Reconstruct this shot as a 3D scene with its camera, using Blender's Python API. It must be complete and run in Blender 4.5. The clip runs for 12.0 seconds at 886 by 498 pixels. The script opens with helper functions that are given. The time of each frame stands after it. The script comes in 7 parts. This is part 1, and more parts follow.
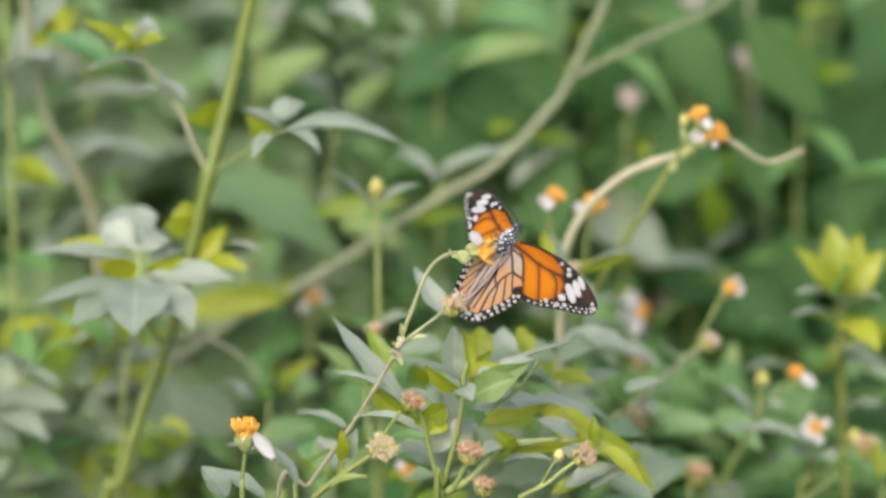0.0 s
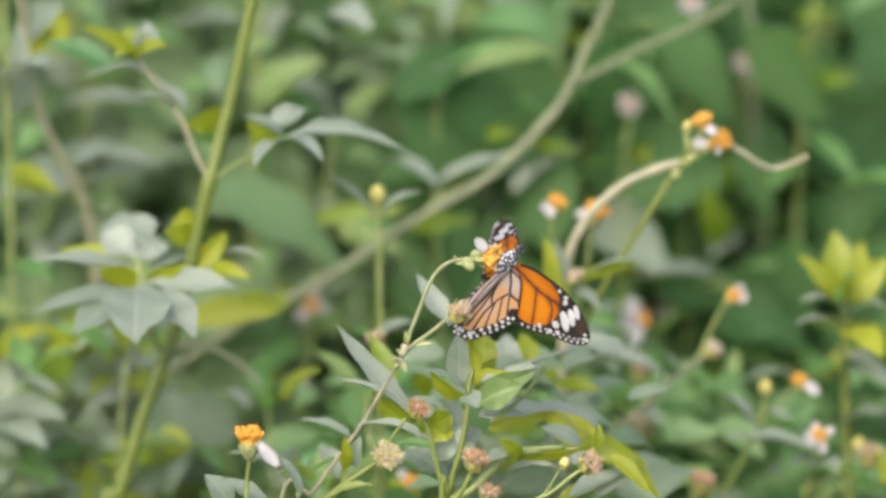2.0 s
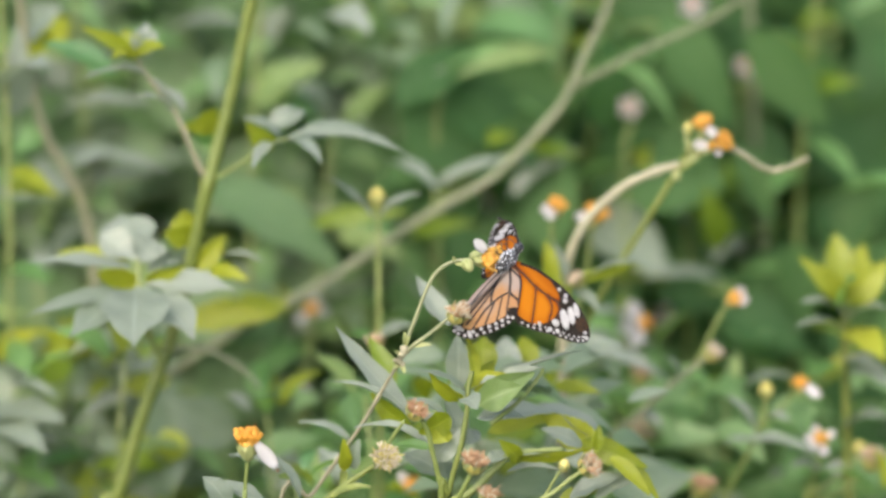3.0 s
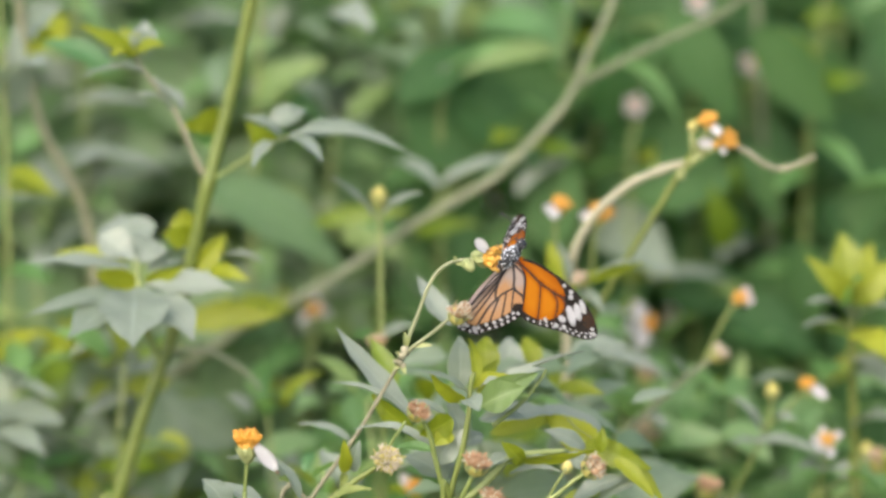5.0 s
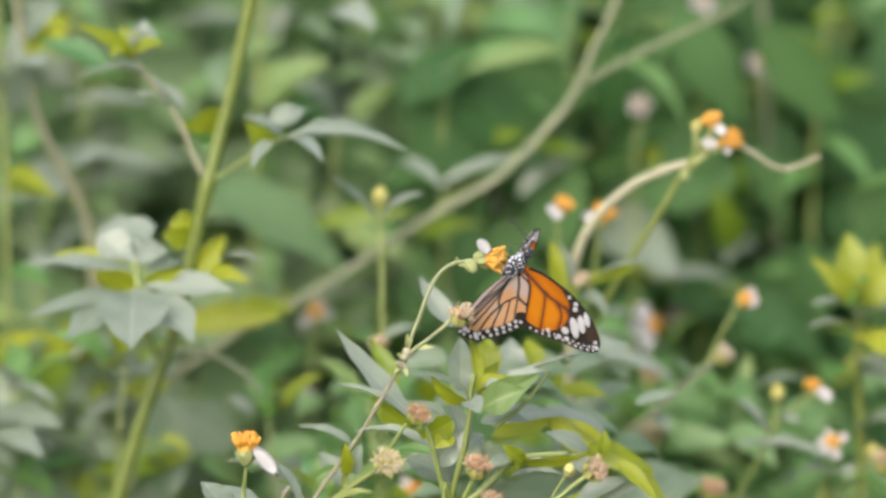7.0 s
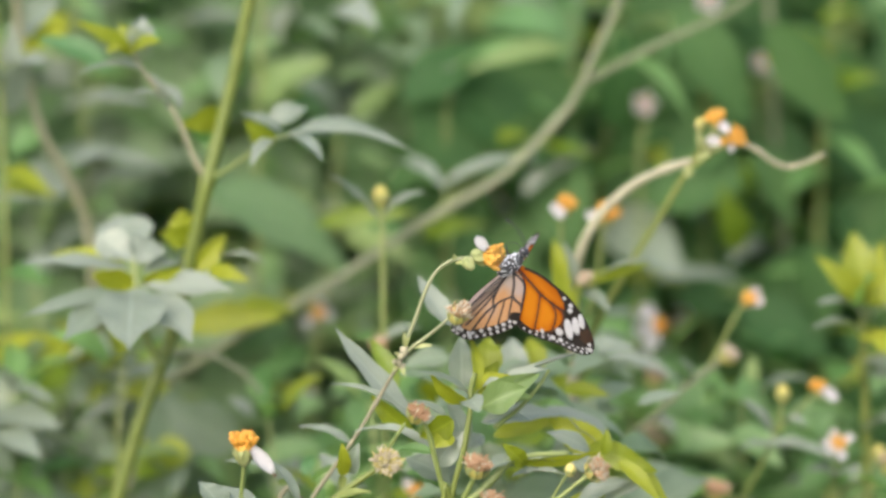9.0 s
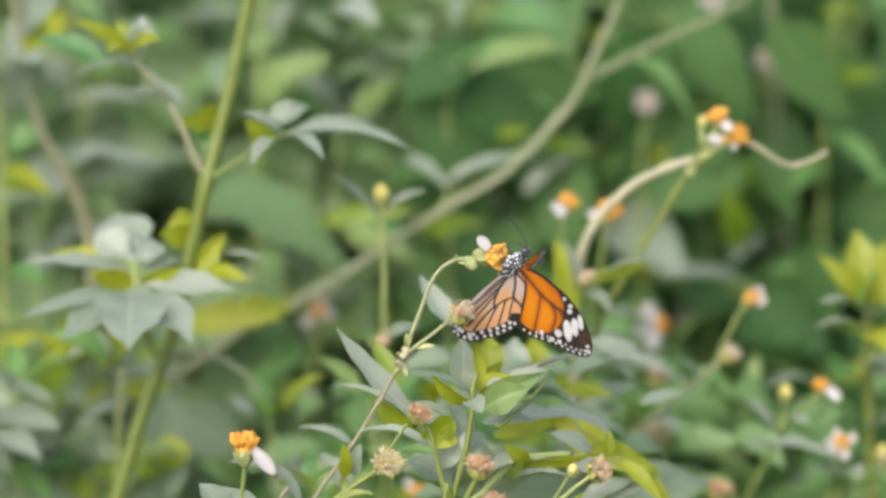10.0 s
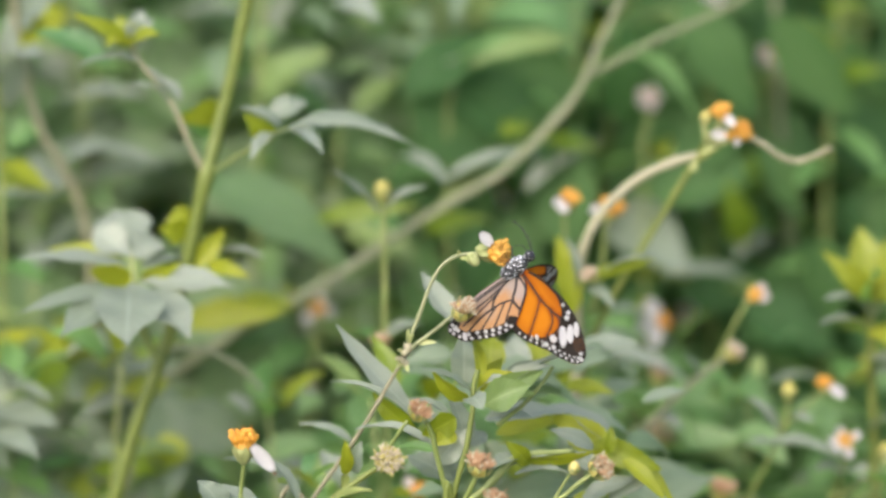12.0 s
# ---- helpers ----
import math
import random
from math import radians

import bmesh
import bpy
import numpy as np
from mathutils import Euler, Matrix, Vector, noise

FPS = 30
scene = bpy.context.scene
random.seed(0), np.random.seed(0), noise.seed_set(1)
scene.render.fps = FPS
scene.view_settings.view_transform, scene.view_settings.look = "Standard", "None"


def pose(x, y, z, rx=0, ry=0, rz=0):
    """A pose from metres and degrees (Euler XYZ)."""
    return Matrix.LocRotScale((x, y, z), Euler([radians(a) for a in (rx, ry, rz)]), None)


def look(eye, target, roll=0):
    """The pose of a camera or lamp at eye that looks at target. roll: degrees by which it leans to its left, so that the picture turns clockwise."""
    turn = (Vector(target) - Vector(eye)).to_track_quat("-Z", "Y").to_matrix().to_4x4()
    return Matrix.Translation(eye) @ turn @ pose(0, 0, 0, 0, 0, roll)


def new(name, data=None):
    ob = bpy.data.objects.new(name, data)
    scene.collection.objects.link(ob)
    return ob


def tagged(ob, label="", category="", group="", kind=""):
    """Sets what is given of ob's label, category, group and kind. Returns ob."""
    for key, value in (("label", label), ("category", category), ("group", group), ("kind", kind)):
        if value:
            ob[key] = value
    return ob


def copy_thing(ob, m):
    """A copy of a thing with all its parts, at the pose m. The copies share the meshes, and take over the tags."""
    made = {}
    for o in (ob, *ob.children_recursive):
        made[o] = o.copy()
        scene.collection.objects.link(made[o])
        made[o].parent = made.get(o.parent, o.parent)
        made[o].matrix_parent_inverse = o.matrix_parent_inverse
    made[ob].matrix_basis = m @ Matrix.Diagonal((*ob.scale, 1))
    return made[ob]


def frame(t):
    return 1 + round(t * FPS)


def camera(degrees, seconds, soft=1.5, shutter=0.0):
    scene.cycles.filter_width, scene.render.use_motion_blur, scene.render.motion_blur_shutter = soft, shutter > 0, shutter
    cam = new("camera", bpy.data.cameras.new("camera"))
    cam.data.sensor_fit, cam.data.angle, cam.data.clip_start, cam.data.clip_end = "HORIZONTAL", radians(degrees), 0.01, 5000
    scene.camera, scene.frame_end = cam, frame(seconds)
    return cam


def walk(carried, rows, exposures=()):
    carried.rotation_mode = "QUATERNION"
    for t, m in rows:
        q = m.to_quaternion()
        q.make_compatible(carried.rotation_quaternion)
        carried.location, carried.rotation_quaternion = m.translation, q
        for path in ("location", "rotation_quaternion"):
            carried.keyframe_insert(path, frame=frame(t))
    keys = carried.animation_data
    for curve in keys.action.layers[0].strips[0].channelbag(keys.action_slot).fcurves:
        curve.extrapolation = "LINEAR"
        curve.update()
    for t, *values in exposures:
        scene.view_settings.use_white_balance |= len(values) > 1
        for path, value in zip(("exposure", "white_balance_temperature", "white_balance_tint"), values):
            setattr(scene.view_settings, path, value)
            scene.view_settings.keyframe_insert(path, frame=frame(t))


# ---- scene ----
# ---------------------------------------------------------------- camera
PATH = [
    (0, (0.04015, -4.00090, 1.77006), (0.00404, -0.13758, 0.73396), -0.120),
    (0.5, (0.03324, -3.99556, 1.76660), (0.00347, -0.13171, 0.73229), -0.090),
    (1, (0.03479, -3.99244, 1.76168), (0.00348, -0.12763, 0.73105), -0.113),
    (1.5, (0.01805, -3.98599, 1.76114), (0.00220, -0.12098, 0.73089), -0.043),
    (2, (0.00130, -3.98002, 1.75504), (0.00096, -0.11365, 0.72974), -0.038),
    (2.5, (0.00187, -3.97656, 1.73865), (0.00095, -0.10636, 0.72790), -0.068),
    (3, (0.00643, -3.96948, 1.73501), (0.00139, -0.09889, 0.72580), -0.065),
    (5, (0.01831, -3.92818, 1.72390), (0.00097, -0.05757, 0.71493), -0.177),
    (5.5, (0.03486, -3.91803, 1.72121), (0.00151, -0.04747, 0.71242), -0.228),
    (6, (0.04195, -3.90778, 1.72147), (0.00147, -0.03791, 0.71028), -0.276),
    (6.5, (0.04324, -3.90252, 1.71369), (0.00121, -0.03114, 0.70834), -0.299),
    (7, (0.03406, -3.89348, 1.71337), (0.00072, -0.02253, 0.70607), -0.284),
    (9, (0.05660, -3.86075, 1.68547), (0.00046, 0.01444, 0.69566), -0.428),
    (9.5, (0.04356, -3.84827, 1.68970), (-0.00026, 0.02531, 0.69296), -0.387),
    (10, (0.05092, -3.83833, 1.68772), (-0.00037, 0.03497, 0.69023), -0.451),
    (10.5, (0.05347, -3.83053, 1.68943), (-0.00057, 0.04178, 0.68828), -0.461),
    (11, (0.05603, -3.82318, 1.67928), (-0.00051, 0.05095, 0.68532), -0.486),
    (11.5, (0.05334, -3.81930, 1.67026), (-0.00089, 0.05670, 0.68349), -0.492),
    (12, (0.05317, -3.81085, 1.67342), (-0.00104, 0.06378, 0.68129), -0.415),
]
cam = camera(4.570, 12.0, soft=3.0)
cam.data.dof.use_dof = True
cam.data.dof.aperture_fstop = 4.0
walk(cam, [(t, look(eye, target, roll)) for t, eye, target, roll in PATH])

# ---------------------------------------------------------------- light
SUN_ELEV, SUN_ROT = radians(46), radians(-155)
world = bpy.data.worlds.new("sky")
world.use_nodes = True
scene.world = world
wn = world.node_tree.nodes
sky = wn.new("ShaderNodeTexSky")
sky.sky_type = "NISHITA"
sky.sun_disc = False
sky.sun_elevation, sky.sun_rotation = SUN_ELEV, SUN_ROT
sky.dust_density, sky.ozone_density, sky.air_density = 5.0, 0.6, 1.0
wn["Background"].inputs["Strength"].default_value = 0.15
world.node_tree.links.new(sky.outputs["Color"], wn["Background"].inputs["Color"])
sun = new("sun", bpy.data.lights.new("sun", "SUN"))
sun.data.energy, sun.data.angle, sun.data.color = 0.88, radians(70), (1.0, 0.985, 0.95)
sun_way = Vector((math.sin(SUN_ROT) * math.cos(SUN_ELEV), math.cos(SUN_ROT) * math.cos(SUN_ELEV), math.sin(SUN_ELEV)))
sun.matrix_world = look(sun_way * 30, (0, 0, 0))
scene.view_settings.exposure = 1.27


# ---------------------------------------------------------------- materials
def nodes_of(name):
    mat = bpy.data.materials.new(name)
    mat.use_nodes = True
    return mat, mat.node_tree.nodes, mat.node_tree.links


def math_node(n, l, op, a, b=None, c=None):
    node = n.new("ShaderNodeMath")
    node.operation = op
    for i, v in enumerate((a, b, c)):
        if v is None:
            continue
        if isinstance(v, (int, float)):
            node.inputs[i].default_value = v
        else:
            l.new(v, node.inputs[i])
    return node.outputs[0]


def mix_color(n, l, fac, a, b, blend="MIX"):
    node = n.new("ShaderNodeMix")
    node.data_type, node.blend_type = "RGBA", blend
    for i, v in ((0, fac), (6, a), (7, b)):
        if isinstance(v, (int, float)):
            node.inputs[i].default_value = v
        elif isinstance(v, tuple):
            node.inputs[i].default_value = (*v, 1)
        else:
            l.new(v, node.inputs[i])
    return node.outputs[2]


def noise_at(n, l, scale, detail=3.0, coord="Object"):
    tc = n.new("ShaderNodeTexCoord")
    tex = n.new("ShaderNodeTexNoise")
    tex.inputs["Scale"].default_value, tex.inputs["Detail"].default_value = scale, detail
    l.new(tc.outputs[coord], tex.inputs["Vector"])
    return tex.outputs["Fac"]


def leaf_material(name, dark, light, glow, thin=0.4, rough=0.42, vein=0.25, spread=0.35, island=False, spec=0.5):
    """A blade: two greens mottled, paler midrib and side veins, light passing through in a yellower green."""
    mat, n, l = nodes_of(name)
    bsdf, out = n["Principled BSDF"], n["Material Output"]
    uv = n.new("ShaderNodeUVMap")
    uv.uv_map = "blade"
    sep = n.new("ShaderNodeSeparateXYZ")
    l.new(uv.outputs[0], sep.inputs[0])
    side = math_node(n, l, "ABSOLUTE", math_node(n, l, "SUBTRACT", sep.outputs[0], 0.5))
    rib = math_node(n, l, "LESS_THAN", side, 0.022)
    wave = math_node(n, l, "SINE", math_node(n, l, "MULTIPLY", math_node(n, l, "SUBTRACT", sep.outputs[1], math_node(n, l, "MULTIPLY", side, 0.55)), 62.0))
    lateral = math_node(n, l, "GREATER_THAN", wave, 0.93)
    veins = math_node(n, l, "MINIMUM", math_node(n, l, "ADD", rib, math_node(n, l, "MULTIPLY", lateral, 0.5)), 1.0)
    chance = n.new("ShaderNodeNewGeometry").outputs["Random Per Island"] if island else n.new("ShaderNodeObjectInfo").outputs["Random"]
    mott = noise_at(n, l, 130.0, 4.0)
    broad = noise_at(n, l, 22.0, 2.0)
    fac = math_node(n, l, "ADD", math_node(n, l, "MULTIPLY", mott, 0.45), math_node(n, l, "MULTIPLY", broad, 0.55))
    fac = math_node(n, l, "ADD", fac, math_node(n, l, "MULTIPLY", math_node(n, l, "SUBTRACT", chance, 0.5), spread * 2))
    ramp = n.new("ShaderNodeMapRange")
    ramp.inputs[1].default_value, ramp.inputs[2].default_value = 0.2, 0.8
    l.new(fac, ramp.inputs[0])
    col = mix_color(n, l, ramp.outputs[0], dark, light)
    col = mix_color(n, l, math_node(n, l, "MULTIPLY", veins, vein), col, tuple(min(1, c * 1.9 + 0.03) for c in light))
    l.new(col, bsdf.inputs["Base Color"])
    bsdf.inputs["Roughness"].default_value = rough
    bsdf.inputs["Specular IOR Level"].default_value = spec
    bump = n.new("ShaderNodeBump")
    bump.inputs["Strength"].default_value, bump.inputs["Distance"].default_value = 0.35, 0.0006
    l.new(math_node(n, l, "ADD", math_node(n, l, "MULTIPLY", veins, -0.8), mott), bump.inputs["Height"])
    l.new(bump.outputs[0], bsdf.inputs["Normal"])
    trans = n.new("ShaderNodeBsdfTranslucent")
    l.new(mix_color(n, l, 0.35, glow, col), trans.inputs["Color"])
    mix = n.new("ShaderNodeMixShader")
    mix.inputs[0].default_value = thin
    l.new(bsdf.outputs[0], mix.inputs[1])
    l.new(trans.outputs[0], mix.inputs[2])
    l.new(mix.outputs[0], out.inputs["Surface"])
    return mat


def plain_material(name, a, b, scale=150.0, rough=0.6, thin=0.0, bump_by=0.0004, spread=0.3, spec=0.4):
    """Two tones in fine grain and broad stains; thin lets light through."""
    mat, n, l = nodes_of(name)
    bsdf, out = n["Principled BSDF"], n["Material Output"]
    fine, broad = noise_at(n, l, scale, 4.0), noise_at(n, l, scale * 0.13, 2.0)
    info = n.new("ShaderNodeObjectInfo")
    fac = math_node(n, l, "ADD", math_node(n, l, "MULTIPLY", fine, 0.6), math_node(n, l, "MULTIPLY", broad, 0.4))
    fac = math_node(n, l, "ADD", fac, math_node(n, l, "MULTIPLY", math_node(n, l, "SUBTRACT", info.outputs["Random"], 0.5), spread))
    ramp = n.new("ShaderNodeMapRange")
    ramp.inputs[1].default_value, ramp.inputs[2].default_value = 0.3, 0.7
    l.new(fac, ramp.inputs[0])
    col = mix_color(n, l, ramp.outputs[0], a, b)
    l.new(col, bsdf.inputs["Base Color"])
    bsdf.inputs["Roughness"].default_value = rough
    bsdf.inputs["Specular IOR Level"].default_value = spec
    bump = n.new("ShaderNodeBump")
    bump.inputs["Strength"].default_value, bump.inputs["Distance"].default_value = 0.5, bump_by
    l.new(fine, bump.inputs["Height"])
    l.new(bump.outputs[0], bsdf.inputs["Normal"])
    if thin:
        trans = n.new("ShaderNodeBsdfTranslucent")
        l.new(col, trans.inputs["Color"])
        mix = n.new("ShaderNodeMixShader")
        mix.inputs[0].default_value = thin
        l.new(bsdf.outputs[0], mix.inputs[1])
        l.new(trans.outputs[0], mix.inputs[2])
        l.new(mix.outputs[0], out.inputs["Surface"])
    return mat


def wing_material(name, a, b, tint, ink_col=(0.012, 0.01, 0.009), thin=0.42):
    """Scaled membrane; the 'pigment' attribute says where the dark scales lie, 'bloom' where they take the second tint."""
    mat, n, l = nodes_of(name)
    bsdf, out = n["Principled BSDF"], n["Material Output"]
    ink, bloom, bare = (n.new("ShaderNodeAttribute") for _ in range(3))
    ink.attribute_name, bloom.attribute_name, bare.attribute_name = "pigment", "bloom", "bare"
    fine = noise_at(n, l, 2600.0, 3.0)
    broad = noise_at(n, l, 160.0, 2.0)
    base = mix_color(n, l, math_node(n, l, "ADD", math_node(n, l, "MULTIPLY", fine, 0.5), math_node(n, l, "MULTIPLY", broad, 0.5)), a, b)
    base = mix_color(n, l, bloom.outputs["Fac"], base, tint)
    edge = math_node(n, l, "ADD", ink.outputs["Fac"], math_node(n, l, "MULTIPLY", math_node(n, l, "SUBTRACT", fine, 0.5), 0.35))
    ramp = n.new("ShaderNodeMapRange")
    ramp.inputs[1].default_value, ramp.inputs[2].default_value = 0.3, 0.7
    l.new(edge, ramp.inputs[0])
    col = mix_color(n, l, ramp.outputs[0], base, mix_color(n, l, broad, ink_col, tuple(c * 3 for c in ink_col)))
    col = mix_color(n, l, bare.outputs["Fac"], col, (0.62, 0.62, 0.64))
    l.new(col, bsdf.inputs["Base Color"])
    bsdf.inputs["Roughness"].default_value = 0.65
    bsdf.inputs["Specular IOR Level"].default_value = 0.06
    trans = n.new("ShaderNodeBsdfTranslucent")
    l.new(col, trans.inputs["Color"])
    mix = n.new("ShaderNodeMixShader")
    mix.inputs[0].default_value = thin
    l.new(bsdf.outputs[0], mix.inputs[1])
    l.new(trans.outputs[0], mix.inputs[2])
    l.new(mix.outputs[0], out.inputs["Surface"])
    return mat


GREEN = leaf_material("leaf_green", (0.0921, 0.2095, 0.0666), (0.1836, 0.338, 0.121), (0.297, 0.4871, 0.0728), 0.55)
MID = leaf_material("leaf_dull_green", (0.1355, 0.21, 0.068), (0.23, 0.314, 0.1145), (0.314, 0.419, 0.0838), 0.4)
LIME = leaf_material("leaf_young_lime", (0.2295, 0.2754, 0.0229), (0.3447, 0.3744, 0.0383), (0.4437, 0.459, 0.0306), 0.45)
OLIVE = leaf_material("leaf_olive", (0.0935, 0.16, 0.011), (0.176, 0.242, 0.0198), (0.286, 0.374, 0.0132), 0.42)
# pale grey-green: sky sheen on upper faces is put into the base colour
SHEEN_PALE = leaf_material("leaf_sheen_pale", (0.170, 0.212, 0.162), (0.266, 0.305, 0.252), (0.25, 0.32, 0.135), 0.36, rough=0.36)
# the same sheen-pale colour, varied from leaf to leaf
SHEEN_PALE_MASS = leaf_material("leaf_sheen_pale_mass", (0.1573, 0.2364, 0.138), (0.253, 0.3119, 0.23), (0.2392, 0.3413, 0.115), 0.45, spread=0.4, island=True, rough=0.38)
GREEN_MASS = leaf_material("leaf_green_mass", (0.1397, 0.2688, 0.1036), (0.2604, 0.4022, 0.188), (0.3129, 0.5177, 0.0888), 0.55, spread=0.4, island=True)
YELLOW_MASS = leaf_material("leaf_yellow_mass", (0.144, 0.234, 0.018), (0.36, 0.414, 0.045), (0.45, 0.504, 0.027), 0.48, spread=0.6, island=True)
YELLOW = leaf_material("leaf_yellow_green", (0.1836, 0.2376, 0.0114), (0.3213, 0.3519, 0.0229), (0.4212, 0.4437, 0.0153), 0.5)
# a little deeper than GREEN; carries shade in the far and right-hand thicket
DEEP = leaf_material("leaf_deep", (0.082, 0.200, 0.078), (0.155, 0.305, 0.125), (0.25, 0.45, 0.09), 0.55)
# the right-hand thicket's shade is painted into this dark green
BROAD_SHADED = leaf_material("leaf_broad_shaded", (0.041, 0.106, 0.034), (0.080, 0.162, 0.053), (0.12, 0.26, 0.05), 0.5, spread=0.45, island=True, rough=0.6, spec=0.22)
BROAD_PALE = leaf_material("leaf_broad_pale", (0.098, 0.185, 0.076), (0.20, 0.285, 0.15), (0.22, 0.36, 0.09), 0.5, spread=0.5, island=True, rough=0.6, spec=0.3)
THICKET = leaf_material("leaf_thicket", (0.085, 0.175, 0.072), (0.18, 0.28, 0.12), (0.26, 0.38, 0.08), 0.5, spread=0.6, island=True)
STEM = plain_material("stem_green", (0.125, 0.165, 0.042), (0.215, 0.255, 0.092), 180, 0.5)
STEM_LIME = plain_material("stem_lime", (0.092, 0.124, 0.020), (0.145, 0.172, 0.042), 180, 0.5)
STEM_PALE = plain_material("stem_pale_green", (0.165, 0.190, 0.095), (0.265, 0.285, 0.16), 220, 0.55)
STEM_DRAB = plain_material("stem_drab", (0.165, 0.158, 0.0975), (0.285, 0.27, 0.18), 240, 0.65)
STALK = plain_material("stalk_olive", (0.125, 0.145, 0.078), (0.19, 0.205, 0.128), 200, 0.65)
STRAW = plain_material("stem_straw", (0.201, 0.196, 0.119), (0.296, 0.285, 0.196), 200, 0.6)
PETAL = plain_material("petal_white", (0.64, 0.63, 0.635), (0.73, 0.72, 0.725), 300, 0.5, thin=0.35)
FLORET = plain_material("floret_orange", (0.608, 0.289, 0.0324), (0.67, 0.404, 0.0864), 700, 0.55, thin=0.2)
PETAL_PINK = plain_material("petal_pinkish", (0.50, 0.46, 0.46), (0.64, 0.60, 0.60), 300, 0.6, thin=0.3)
FLORET_TIP = plain_material("floret_brown", (0.30, 0.10, 0.02), (0.55, 0.20, 0.04), 700, 0.6)
BRACT = plain_material("bract_green", (0.25, 0.29, 0.11), (0.38, 0.41, 0.19), 300, 0.55, thin=0.2)
BUDDY = plain_material("bud_yellow", (0.425, 0.391, 0.102), (0.578, 0.51, 0.187), 500, 0.55, thin=0.2)
HUSK = plain_material("husk_pinkish_tan", (0.357, 0.204, 0.111), (0.578, 0.391, 0.238), 500, 0.7, thin=0.2)
SEED = plain_material("seed_dark", (0.13, 0.09, 0.05), (0.30, 0.20, 0.11), 700, 0.6)
FLUFF = plain_material("husk_pale", (0.508, 0.45, 0.313), (0.665, 0.606, 0.469), 500, 0.7, thin=0.3)
SOIL = plain_material("soil", (0.063, 0.081, 0.0396), (0.162, 0.153, 0.09), 60, 0.9, bump_by=0.01)
WING_FORE = wing_material("wing_orange", (0.44, 0.140, 0.0060), (0.50, 0.185, 0.0095), (0.235, 0.043, 0.0035))
WING_HIND = wing_material("wing_pale_orange", (0.40, 0.205, 0.092), (0.48, 0.285, 0.155), (0.36, 0.305, 0.285))
SCALE_WHITE = plain_material("scale_white", (0.493, 0.5, 0.523), (0.617, 0.617, 0.639), 900, 0.55, thin=0.6)
SCALE_BLUISH = plain_material("scale_bluish", (0.44, 0.496, 0.592), (0.6, 0.632, 0.688), 900, 0.55)
CHITIN = plain_material("chitin_black", (0.010, 0.011, 0.014), (0.03, 0.032, 0.04), 900, 0.5)
VEIN_RUST = plain_material("vein_rust", (0.035, 0.010, 0.004), (0.085, 0.022, 0.006), 900, 0.6)
SHANK = plain_material("limb_black", (0.012, 0.012, 0.014), (0.03, 0.028, 0.03), 900, 0.45)


# ---------------------------------------------------------------- building blocks
def thing(name, at, label, category, group=""):
    ob = new(name)
    ob.empty_display_size = 0.01
    ob.location = at
    return tagged(ob, label, category, group)


def anchor(ob):
    """Where a thing or part stands in the world (all stand unturned while built)."""
    v = Vector((0, 0, 0))
    while ob:
        v += ob.location
        ob = ob.parent
    return v


def part(name, bm, material, parent, label="", smooth=True):
    me = bpy.data.meshes.new(name)
    if parent is not None:
        bmesh.ops.translate(bm, verts=bm.verts, vec=-anchor(parent))
    bm.to_mesh(me)
    bm.free()
    for p in me.polygons:
        p.use_smooth = smooth
    me.materials.append(material)
    ob = new(name, me)
    ob.parent = parent
    if label:
        ob["label"] = label
    return ob


def smooth_line(points, per=6, closed=False):
    pts = [Vector(p) for p in points]
    n = len(pts)
    out = []
    for i in range(n if closed else n - 1):
        if closed:
            a, b, c, d = pts[i - 1], pts[i], pts[(i + 1) % n], pts[(i + 2) % n]
        else:
            b, c = pts[i], pts[i + 1]
            a = pts[i - 1] if i else b * 2 - c
            d = pts[i + 2] if i + 2 < n else c * 2 - b
        for k in range(per):
            t = k / per
            out.append(0.5 * (2 * b + (c - a) * t + (2 * a - 5 * b + 4 * c - d) * t * t + (3 * b - a - 3 * c + d) * t ** 3))
    if not closed:
        out.append(pts[-1])
    return out


def tube(bm, line, radii, sides=8, wobble=0.0):
    """A round rod along a line, closed at both ends."""
    rings = []
    side = None
    for i, p in enumerate(line):
        way = (line[min(i + 1, len(line) - 1)] - line[max(i - 1, 0)]).normalized()
        if side is None:
            side = way.orthogonal().normalized()
        side = (side - way * side.dot(way)).normalized()
        other = way.cross(side)
        t = i / (len(line) - 1)
        r = radii(t) if callable(radii) else radii[0] + (radii[1] - radii[0]) * t
        r *= 1 + wobble * noise.noise(p * 300)
        rings.append([bm.verts.new(p + (side * math.cos(a) + other * math.sin(a)) * r) for a in (math.tau * k / sides for k in range(sides))])
    for lo, hi in zip(rings, rings[1:]):
        for k in range(sides):
            bm.faces.new((lo[k], lo[(k + 1) % sides], hi[(k + 1) % sides], hi[k]))
    bm.faces.new(list(reversed(rings[0])))
    bm.faces.new(rings[-1])


def stem(parent, points, r0, r1, material, name="stem", label="", nodes=()):
    bm = bmesh.new()
    line = smooth_line(points, 7)

    def radius(t):
        r = r0 + (r1 - r0) * t
        for at in nodes:
            r *= 1 + 0.32 * math.exp(-((t - at) / 0.012) ** 2)
        return r

    tube(bm, line, radius, 10, 0.12)
    return part(name, bm, material, parent, label)


